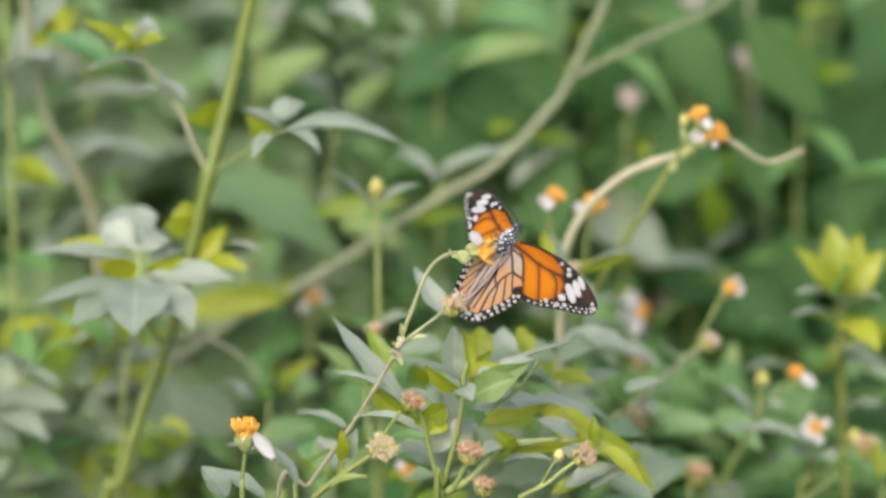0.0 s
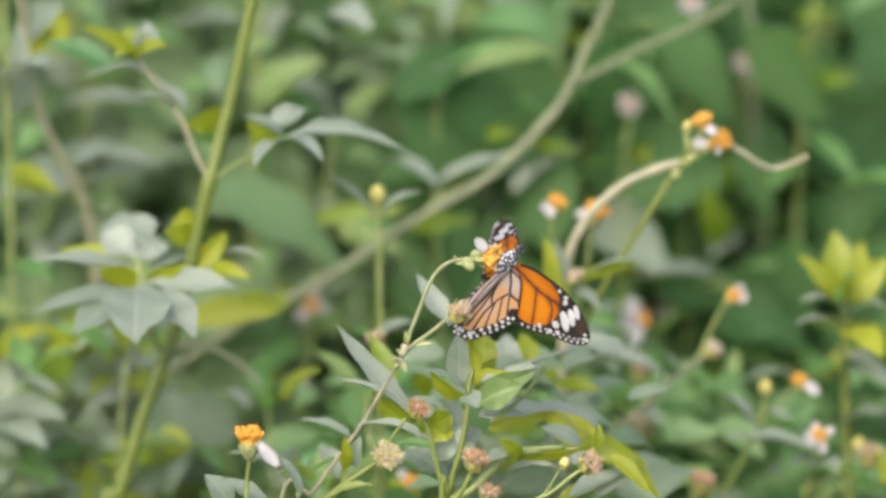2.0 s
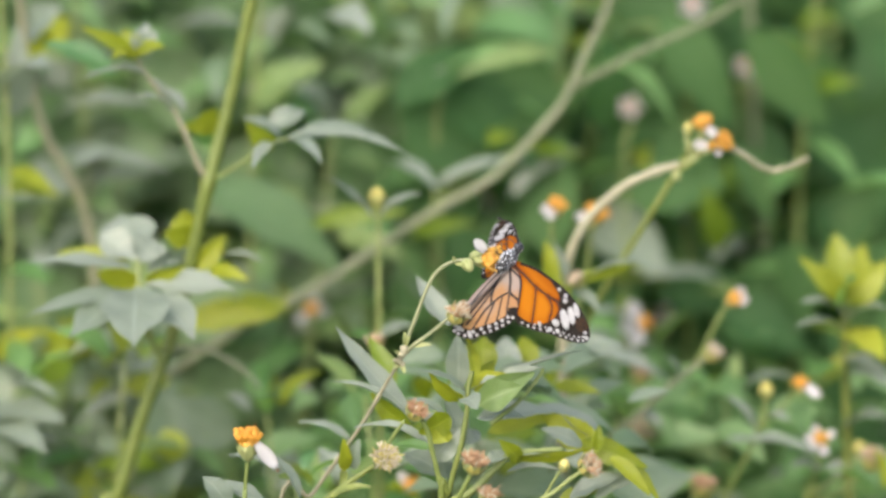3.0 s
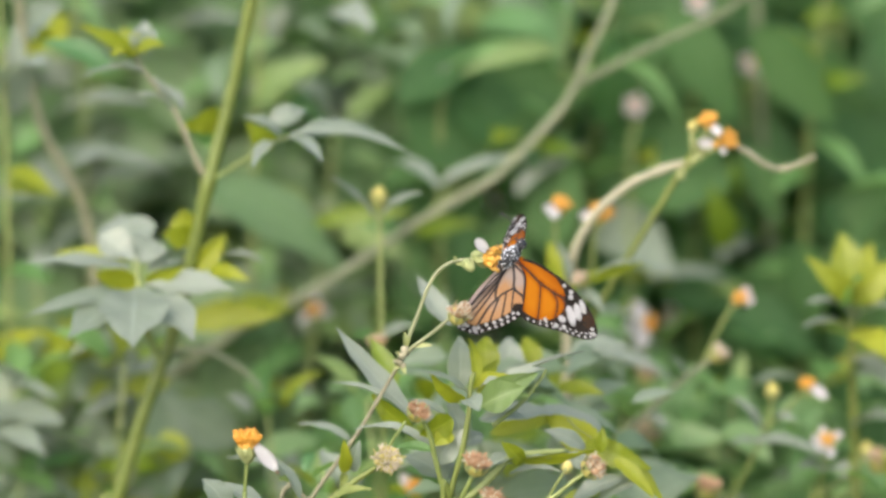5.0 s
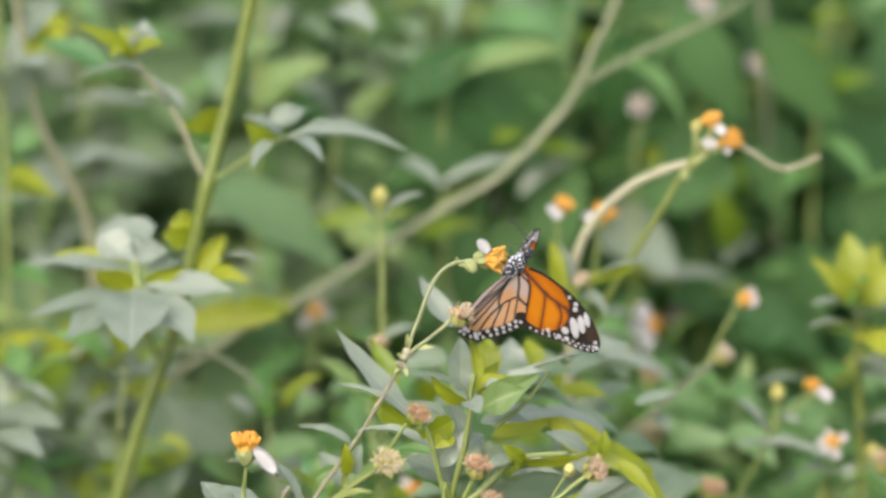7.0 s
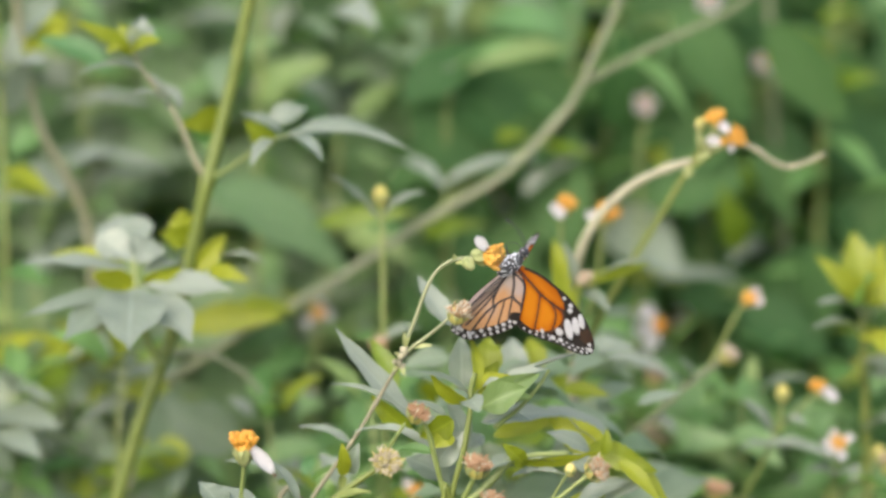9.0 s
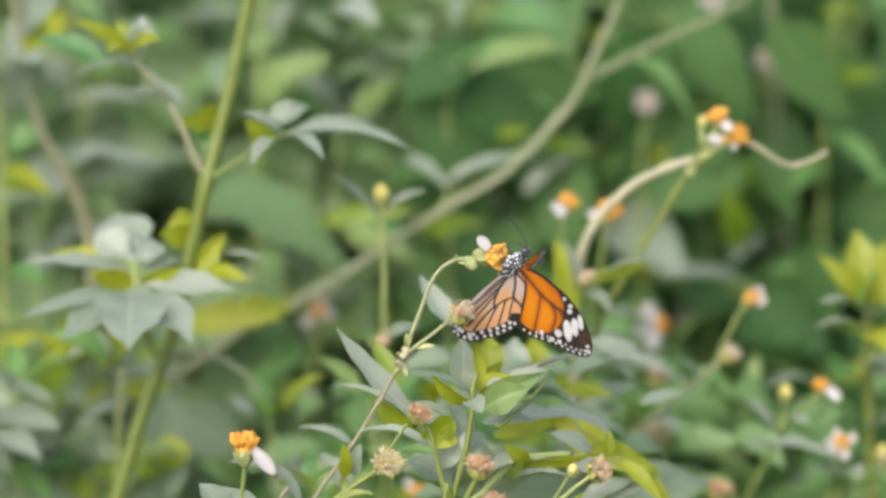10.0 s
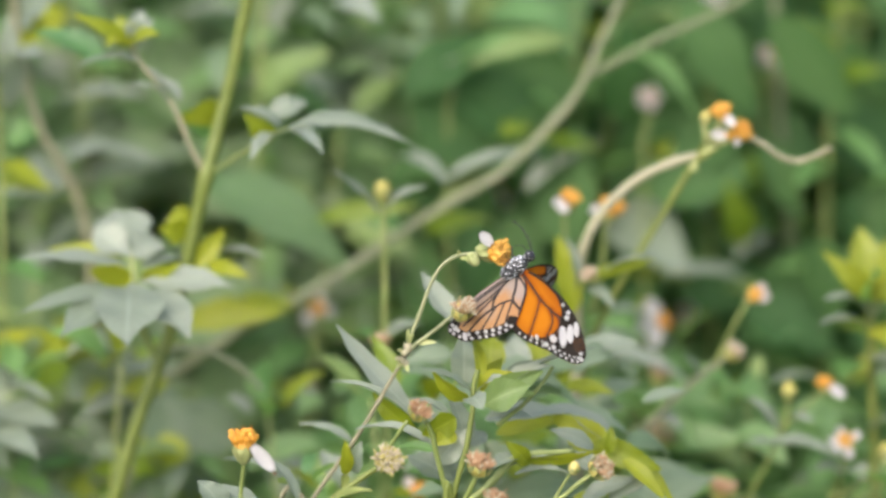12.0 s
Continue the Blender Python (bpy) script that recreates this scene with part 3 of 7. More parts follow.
    leaf(p, (0.0031, 0.0040, 0.6243), (-0.0073, 0.0120, 0.6350), 0.0080, SHEEN_PALE, turn(0.3, 0.6, 0.6), fold=0.12)
    leaf(p, (0.0087, 0.0000, 0.6254), (0.0149, 0.0060, 0.6284), 0.0075, SHEEN_PALE, turn(0.2, 0.7, 0.6), fold=0.15)
    leaf(p, (0.0019, 0.0060, 0.6086), (-0.0137, 0.0120, 0.6130), 0.0080, GREEN, turn(0.0, 0.8, 0.6), fold=0.15)
    leaf(p, (0.0040, 0.0080, 0.6102), (-0.0033, 0.0120, 0.6151), 0.0090, SHEEN_PALE, turn(0.1, 0.7, 0.6), fold=0.15)
    # branch to the side with broad yellow-green leaves
    leaf(p, (0.0300, -0.0160, 0.6230), (0.0220, -0.0220, 0.6328), 0.0058, YELLOW, turn(0.5, -0.2, 0.8), fold=0.12)
    leaf(p, (0.0279, -0.0160, 0.6245), (0.0590, -0.0020, 0.6243), 0.0048, YELLOW, turn(0.0, -0.7, 0.7), fold=0.15, droop=0.05)
    leaf(p, (0.0529, 0.0200, 0.6208), (0.0771, 0.0120, 0.6128), 0.0092, YELLOW, turn(0.2, -0.1, 0.95), fold=0.08, teeth=0.12)
    leaf(p, (0.0612, 0.0220, 0.6152), (0.0379, 0.0300, 0.6288), 0.0120, YELLOW, turn(0.1, -0.1, 0.98), fold=0.06, droop=0.1, teeth=0.1)
    leaf(p, (0.0619, 0.0260, 0.6154), (0.0363, 0.0360, 0.6322), 0.0120, SHEEN_PALE, turn(0.35, 0.8, 0.5), fold=0.1)
    leaf(p, (0.0623, 0.0240, 0.6153), (0.0821, 0.0120, 0.6003), 0.0068, YELLOW, turn(0.5, 0.3, 0.8), fold=0.1)
    leaf(p, (0.0259, -0.0180, 0.6257), (0.0162, -0.0260, 0.6237), 0.0068, SHEEN_PALE, turn(0.0, 0.8, 0.5), fold=0.2)
    leaf(p, (0.0248, -0.0160, 0.6187), (0.0455, -0.0120, 0.6184), 0.0045, SHEEN_PALE, turn(0.0, 0.85, 0.4), fold=0.25)
    leaf(p, (0.0238, -0.0180, 0.6227), (0.0403, -0.0120, 0.6240), 0.0036, SHEEN_PALE, turn(0.0, 0.85, 0.4), fold=0.25)
    leaf(p, (0.0580, 0.0100, 0.6009), (0.0768, 0.0180, 0.6077), 0.0075, SHEEN_PALE, turn(-0.1, 0.8, 0.6), fold=0.2)
    leaf(p, (0.0435, 0.0100, 0.5988), (0.0612, 0.0150, 0.6034), 0.0065, YELLOW, turn(-0.1, 0.6, 0.7), fold=0.2)
    leaf(p, (-0.0401, -0.0200, 0.6096), (-0.0256, -0.0280, 0.6170), 0.0046, STEM_LIME, turn(-0.2, 0.8, 0.6), fold=0.2, teeth=0.2)
    # further leaves round the crown and the side branches
    leaf(p, (0.0202, -0.0050, 0.6482), (0.0380, -0.0040, 0.6560), 0.0065, SHEEN_PALE, turn(-0.2, 0.8, 0.55), fold=0.2, point=1.1)
    leaf(p, (0.0145, -0.0120, 0.6437), (0.0310, -0.0140, 0.6515), 0.0120, MID, turn(0, 0.25, 0.95), fold=0.22, point=1.1)
    leaf(p, (0.0128, -0.0060, 0.6464), (0.0264, -0.0040, 0.6530), 0.0100, YELLOW, turn(0.1, 0.3, 0.9), fold=0.18, point=1.1)
    leaf(p, (0.0245, 0.0600, 0.6347), (0.0251, 0.0700, 0.6480), 0.0110, SHEEN_PALE, turn(0.1, 0.3, 0.95), fold=0.08)
    leaf(p, (0.0345, 0.0700, 0.6356), (0.0308, 0.0800, 0.6453), 0.0080, YELLOW, turn(0.2, 0.2, 0.95), fold=0.08)
    leaf(p, (0.0138, 0.0200, 0.6293), (0.0443, 0.0300, 0.6299), 0.0090, SHEEN_PALE, turn(0, 0.7, 0.7), fold=0.12, droop=0.08)
    leaf(p, (0.0179, 0.0300, 0.6213), (0.0433, 0.0400, 0.6241), 0.0070, YELLOW, turn(0, 0.5, 0.85), fold=0.12)
    leaf(p, (0.0074, -0.0080, 0.6255), (0.0017, -0.0040, 0.6467), 0.0090, SHEEN_PALE, turn(0.5, 0.3, 0.8), fold=0.12, point=1.1)
    leaf(p, (-0.0025, -0.0120, 0.6224), (0.0077, -0.0120, 0.6348), 0.0100, SHEEN_PALE, turn(0.3, 0.5, 0.8), fold=0.12)
    leaf(p, (0.0023, 0.0000, 0.6126), (-0.0141, 0.0100, 0.6192), 0.0110, SHEEN_PALE, turn(-0.1, 0.7, 0.7), fold=0.12)
    leaf(p, (0.0528, 0.0120, 0.6209), (0.0377, 0.0080, 0.6291), 0.0065, SHEEN_PALE, turn(0.1, 0.5, 0.85), fold=0.1)
    leaf(p, (0.0582, 0.0100, 0.6195), (0.0592, 0.0120, 0.6288), 0.0040, YELLOW, turn(0.3, 0.1, 0.95), fold=0.12)
    leaf(p, (0.0540, -0.0080, 0.6182), (0.0449, -0.0060, 0.6240), 0.0070, SHEEN_PALE, turn(0.1, 0.6, 0.8), fold=0.12)
    leaf(p, (0.0635, 0.0080, 0.6179), (0.0780, 0.0000, 0.6055), 0.0055, YELLOW, turn(0.3, 0.3, 0.9), fold=0.1, teeth=0.12)
    leaf(p, (0.0484, 0.0100, 0.6010), (0.0696, 0.0160, 0.6092), 0.0080, SHEEN_PALE, turn(-0.1, 0.7, 0.7), fold=0.14)
    leaf(p, (-0.0172, 0.0500, 0.6336), (-0.0267, 0.0600, 0.6504), 0.0070, OLIVE, turn(0.2, 0.2, 0.95), fold=0.1)
    leaf(p, (-0.0363, 0.0500, 0.5967), (-0.0459, 0.0600, 0.6070), 0.0090, SHEEN_PALE, turn(0.1, 0.6, 0.8), fold=0.12)
    leaf(p, (0.0433, 0.0700, 0.6280), (0.0601, 0.0600, 0.6285), 0.0060, YELLOW, turn(0, 0.5, 0.85), fold=0.12)
    leaf(p, (0.0455, 0.0900, 0.6334), (0.0686, 0.0800, 0.6426), 0.0100, SHEEN_PALE, turn(0, 0.7, 0.7), fold=0.12)
    return p


leafy_weed()


# ---------------------------------------------------------------- lone orange flower
def lone_flower():
    foot = (-0.078, -0.06, 0.0)
    p = thing("flowering_weed", foot, "orange flower on a thin stalk with one drooping white petal", "plant", "flowering weeds")
    stem(p, [foot, (-0.077, -0.05, 0.35), (-0.0723, -0.0360, 0.5907), (-0.0717, -0.0340, 0.6154), (-0.0713, -0.0340, 0.6222), (-0.0704, -0.0340, 0.6303)], 0.0012, 0.0006, STEM)
    flower_head(p, (-0.0705, -0.0340, 0.6359), turn(0.02, 0.97, 0.2), 0.0100, [turn(0.66, -0.74, 0.1)], 0.0122, 0.0054, seed=9)
    leaf(p, (-0.0517, -0.0300, 0.6125), (-0.0628, -0.0260, 0.6293), 0.0058, SHEEN_PALE, turn(0.7, 0.4, 0.5), fold=0.2, droop=0.12)
    bm = bmesh.new()
    for k, q in enumerate(((-0.0606, -0.0350, 0.6260), (-0.0596, -0.0350, 0.6250), (-0.0614, -0.0350, 0.6267))):
        lump(bm, q, 0.0006 + 0.0002 * k, (1, 1.2, 0.8))
    part("withered_tip", bm, SEED, p, "dark withered petal tip")
    leaf(p, (-0.0783, -0.0200, 0.6065), (-0.0875, -0.0150, 0.6173), 0.0110, SHEEN_PALE, turn(0.2, 0.7, 0.7), fold=0.1)
    leaf(p, (-0.0641, -0.0120, 0.6042), (-0.0858, -0.0080, 0.6127), 0.0090, SHEEN_PALE, turn(0.0, 0.85, 0.5), fold=0.12)
    return p


lone_flower()


# ---------------------------------------------------------------- the tall plant with the whorls
def whorl_plant():
    foot = (-0.15, 0.09, 0.0)
    p = thing("tall_weed", foot, "tall weed, stout lime-green stem, star-like whorls of pale leaves", "plant", "tall weeds")
    stem(p, [foot, (-0.142, 0.092, 0.35), (-0.1299, 0.1000, 0.5545), (-0.1226, 0.1000, 0.5773), (-0.1148, 0.1030, 0.6034), (-0.1074, 0.1060, 0.6235), (-0.1010, 0.1100, 0.6411), (-0.0945, 0.1120, 0.6680), (-0.0879, 0.1140, 0.6959), (-0.0837, 0.1200, 0.7118), (-0.0785, 0.1240, 0.7316), (-0.0725, 0.1280, 0.7589), (-0.0677, 0.1300, 0.7802)], 0.0030, 0.0024, STEM_LIME, nodes=(0.667,))
    stem(p, [(-0.1048, 0.1040, 0.6295), (-0.1092, 0.1000, 0.6372), (-0.1124, 0.0960, 0.6492), (-0.1135, 0.0950, 0.6582), (-0.1148, 0.1000, 0.6696)], 0.0016, 0.0010, STEM, "branch")
    # the big whorl
    leaf(p, (-0.1150, 0.0920, 0.6594), (-0.1558, 0.0700, 0.6564), 0.0095, SHEEN_PALE, turn(-0.1, 0.75, 0.65), fold=0.08, droop=0.06, full=0.45, point=1.15)
    leaf(p, (-0.1153, 0.0900, 0.6608), (-0.1393, 0.0600, 0.6500), 0.0170, SHEEN_PALE, turn(-0.3, 0.6, 0.75), fold=0.08, droop=0.04, full=0.5, point=1.15)
    leaf(p, (-0.1149, 0.0900, 0.6621), (-0.1149, 0.0450, 0.6509), 0.0260, SHEEN_PALE, turn(0, 0.5, 0.85), fold=0.12, droop=0.04, full=0.5, point=1.15)
    leaf(p, (-0.1111, 0.0900, 0.6612), (-0.0922, 0.0600, 0.6497), 0.0180, SHEEN_PALE, turn(0.3, 0.6, 0.75), fold=0.1, droop=0.04, full=0.5, point=1.15)
    leaf(p, (-0.1117, 0.0940, 0.6615), (-0.0779, 0.0850, 0.6627), 0.0140, SHEEN_PALE, turn(0.1, 0.72, 0.68), fold=0.1, droop=0.05, full=0.5, point=1.15)
    # the middle whorl
    leaf(p, (-0.1148, 0.1000, 0.6656), (-0.1551, 0.0880, 0.6727), 0.0100, SHEEN_PALE, turn(0, 0.85, 0.5), fold=0.1, droop=0.06, full=0.45, point=1.15)
    leaf(p, (-0.1159, 0.1080, 0.6678), (-0.1463, 0.1200, 0.6674), 0.0055, YELLOW, turn(0, 0.3, 0.9), fold=0.1)
    leaf(p, (-0.1135, 0.0980, 0.6604), (-0.1300, 0.0850, 0.6687), 0.0080, YELLOW, turn(0, -0.2, 0.95), fold=0.1, droop=-0.12)
    leaf(p, (-0.1114, 0.1000, 0.6651), (-0.0963, 0.1100, 0.6670), 0.0080, SHEEN_PALE, turn(-0.1, 0.8, 0.58), fold=0.12, point=1.15)
    leaf(p, (-0.1115, 0.1000, 0.6612), (-0.0967, 0.0900, 0.6695), 0.0055, YELLOW, turn(0, -0.2, 0.9), fold=0.1)
    # the top leaves
    leaf(p, (-0.1144, 0.1000, 0.6682), (-0.1213, 0.1250, 0.6814), 0.0210, SHEEN_PALE, turn(0.1, 0.45, 0.88), fold=0.1, droop=0.04, full=0.6, point=1.15)
    leaf(p, (-0.1143, 0.1000, 0.6686), (-0.1293, 0.1080, 0.6783), 0.0130, SHEEN_PALE, turn(-0.2, 0.55, 0.8), fold=0.1, full=0.6, point=1.15)
    leaf(p, (-0.1137, 0.1000, 0.6688), (-0.1075, 0.1120, 0.6751), 0.0130, SHEEN_PALE, turn(0.2, 0.55, 0.8), fold=0.1, full=0.55, point=1.15)
    leaf(p, (-0.1135, 0.1000, 0.6677), (-0.1022, 0.1100, 0.6708), 0.0070, SHEEN_PALE, turn(0.1, 0.8, 0.55), fold=0.15, point=1.15)
    # yellow-green leaf round the stout stem
    leaf(p, (-0.0932, 0.1150, 0.6749), (-0.1048, 0.1080, 0.6784), 0.0095, YELLOW, turn(0.0, -0.3, 0.95), fold=0.1, full=0.5)
    leaf(p, (-0.0928, 0.1180, 0.6802), (-0.1024, 0.1120, 0.6796), 0.0090, YELLOW, turn(0.2, 0.3, 0.9), fold=0.1)
    leaf(p, (-0.0930, 0.1120, 0.6625), (-0.0819, 0.1200, 0.6746), 0.0075, YELLOW, turn(0.3, 0.1, 0.9), fold=0.15)
    leaf(p, (-0.0873, 0.1120, 0.6629), (-0.0726, 0.1000, 0.6619), 0.0062, YELLOW, turn(0.1, 0.3, 0.9), fold=0.15)
    leaf(p, (-0.0822, 0.1140, 0.6681), (-0.0664, 0.1080, 0.6666), 0.0038, SHEEN_PALE, turn(0.1, 0.9, 0.35), fold=0.2)
    leaf(p, (-0.0921, 0.1180, 0.6631), (-0.0828, 0.1250, 0.6630), 0.0070, GREEN, turn(0.0, 0.2, 0.95), fold=0.1)
    # small whorl on a side twig
    stem(p, [(-0.0879, 0.1140, 0.6965), (-0.0815, 0.1130, 0.7005), (-0.0725, 0.1120, 0.7066), (-0.0635, 0.1100, 0.7128), (-0.0571, 0.1080, 0.7154)], 0.0009, 0.0006, STEM, "branch")
    leaf(p, (-0.0586, 0.1080, 0.7150), (-0.0094, 0.1060, 0.7091), 0.0070, SHEEN_PALE, turn(0.1, 0.9, 0.42), fold=0.22, droop=0.12)
    leaf(p, (-0.0555, 0.1120, 0.7149), (-0.0193, 0.1260, 0.7100), 0.0095, SHEEN_PALE, turn(0.15, 0.75, 0.6), fold=0.15, droop=0.12)
    leaf(p, (-0.0580, 0.1080, 0.7146), (-0.0445, 0.0860, 0.7118), 0.0072, SHEEN_PALE, turn(0.3, 0.7, 0.6), fold=0.15)
    leaf(p, (-0.0597, 0.1080, 0.7137), (-0.0705, 0.0820, 0.7111), 0.0080, SHEEN_PALE, turn(-0.3, 0.7, 0.6), fold=0.15)
    leaf(p, (-0.0601, 0.1100, 0.7154), (-0.0740, 0.1080, 0.7235), 0.0060, SHEEN_PALE, turn(-0.2, 0.8, 0.6), fold=0.15)
    leaf(p, (-0.0634, 0.1060, 0.7116), (-0.0729, 0.1000, 0.7227), 0.0078, YELLOW, turn(-0.3, 0.2, 0.9), fold=0.1)
    leaf(p, (-0.0646, 0.1200, 0.7177), (-0.0511, 0.1250, 0.7215), 0.0088, SHEEN_PALE, turn(0.1, 0.5, 0.85), fold=0.1)
    # large half-shaded leaf where the twig leaves the stout stem
    leaf(p, (-0.0839, 0.1300, 0.7181), (-0.0985, 0.1220, 0.7155), 0.0100, YELLOW, turn(0.2, -0.4, 0.9), fold=0.08, full=0.3)
    leaf(p, (-0.0846, 0.1300, 0.7083), (-0.0971, 0.1260, 0.7180), 0.0085, GREEN, turn(0.0, 0.1, 0.98), fold=0.08)
    # the drab side twig with its leaves
    stem(p, [(-0.0883, 0.1140, 0.6970), (-0.0927, 0.1140, 0.7057), (-0.0983, 0.1150, 0.7197), (-0.1042, 0.1180, 0.7283), (-0.1110, 0.1220, 0.7361), (-0.1153, 0.1260, 0.7425)], 0.0011, 0.0007, STRAW, "twig")
    leaf(p, (-0.1020, 0.1140, 0.7241), (-0.1111, 0.1240, 0.7364), 0.0052, SHEEN_PALE, turn(0.6, 0.6, 0.5), fold=0.2)
    leaf(p, (-0.0974, 0.1160, 0.7236), (-0.1053, 0.1200, 0.7326), 0.0060, SHEEN_PALE, turn(0.4, 0.7, 0.5), fold=0.2)
    leaf(p, (-0.1020, 0.1140, 0.7249), (-0.1143, 0.1040, 0.7333), 0.0052, SHEEN_PALE, turn(-0.2, 0.8, 0.55), fold=0.2)
    leaf(p, (-0.1116, 0.1200, 0.7365), (-0.1345, 0.1060, 0.7398), 0.0045, SHEEN_PALE, turn(0.0, 0.9, 0.4), fold=0.25)
    leaf(p, (-0.1114, 0.1200, 0.7361), (-0.1239, 0.1120, 0.7416), 0.0065, SHEEN_PALE, turn(-0.1, 0.8, 0.6), fold=0.2)
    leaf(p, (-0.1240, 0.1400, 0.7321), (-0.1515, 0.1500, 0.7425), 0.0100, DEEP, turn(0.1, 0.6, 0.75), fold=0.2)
    leaf(p, (-0.1153, 0.1260, 0.7421), (-0.1356, 0.1180, 0.7562), 0.0060, YELLOW, turn(-0.2, 0.4, 0.85), fold=0.15)
    leaf(p, (-0.1153, 0.1260, 0.7421), (-0.1235, 0.1080, 0.7473), 0.0070, YELLOW, turn(-0.2, 0.4, 0.85), fold=0.15)
    leaf(p, (-0.1149, 0.1260, 0.7425), (-0.1046, 0.1120, 0.7502), 0.0075, YELLOW, turn(0.2, 0.4, 0.85), fold=0.15)
    leaf(p, (-0.1154, 0.1280, 0.7424), (-0.1203, 0.1320, 0.7520), 0.0090, YELLOW, turn(-0.1, 0.1, 0.95), fold=0.12)
    leaf(p, (-0.1150, 0.1280, 0.7424), (-0.1112, 0.1340, 0.7541), 0.0085, SHEEN_PALE, turn(0.3, 0.3, 0.85), fold=0.12)
    leaf(p, (-0.1146, 0.1280, 0.7429), (-0.1073, 0.1300, 0.7515), 0.0070, SHEEN_PALE, turn(0.3, 0.5, 0.75), fold=0.15)
    return p


whorl_plant()


def drooping_twig():
    foot = (-0.11, 0.13, 0.0)
    p = thing("bent_stalk", foot, "dry straw-green stalk bending over among the leaves", "stalk")
    stem(p, [foot, (-0.115, 0.13, 0.3), (-0.1225, 0.1300, 0.5458), (-0.1186, 0.1300, 0.5759), (-0.1118, 0.1300, 0.6092), (-0.1067, 0.1300, 0.6225), (-0.1014, 0.1300, 0.6264), (-0.0907, 0.1300, 0.6264), (-0.0811, 0.1280, 0.6230), (-0.0740, 0.1260, 0.6182), (-0.0689, 0.1250, 0.6127)], 0.0014, 0.0008, STALK)
    return p


drooping_twig()


# ---------------------------------------------------------------- bud on an upright stalk
def bud_stalk():
    foot = (-0.02, 0.14, 0.0)
    p = thing("flowering_weed", foot, "upright thin stalk with one yellow bud and narrow pale leaves", "plant", "flowering weeds")
    stem(p, [foot, (-0.02, 0.135, 0.3), (-0.0223, 0.1250, 0.5471), (-0.0226, 0.1250, 0.5705), (-0.0232, 0.1240, 0.6239), (-0.0234, 0.1240, 0.6548), (-0.0235, 0.1240, 0.6790), (-0.0237, 0.1240, 0.6851)], 0.0012, 0.0008, STEM, nodes=(0.7, 0.955))
    bud(p, (-0.0239, 0.1240, 0.6886), turn(0.0, 0.97, 0.2), 0.0066)
    leaf(p, (-0.0246, 0.1240, 0.6785), (-0.0420, 0.1180, 0.6976), 0.0052, SHEEN_PALE, turn(0.5, 0.7, 0.5), fold=0.2, droop=0.05)
    leaf(p, (-0.0229, 0.1240, 0.6801), (-0.0081, 0.1200, 0.6909), 0.0060, SHEEN_PALE, turn(-0.3, 0.7, 0.5), fold=0.2)
    leaf(p, (-0.0240, 0.1220, 0.6311), (-0.0105, 0.1180, 0.6399), 0.0075, SHEEN_PALE, turn(-0.1, 0.8, 0.5), fold=0.2)
    leaf(p, (-0.0244, 0.1240, 0.6301), (-0.0339, 0.1200, 0.6356), 0.0070, GREEN, turn(0.1, 0.8, 0.5), fold=0.2)
    dry_head(p, (-0.0247, 0.1180, 0.6331), turn(-0.3, 0.8, 0.4), 0.0060, 32, 0.5)
    return p


bud_stalk()


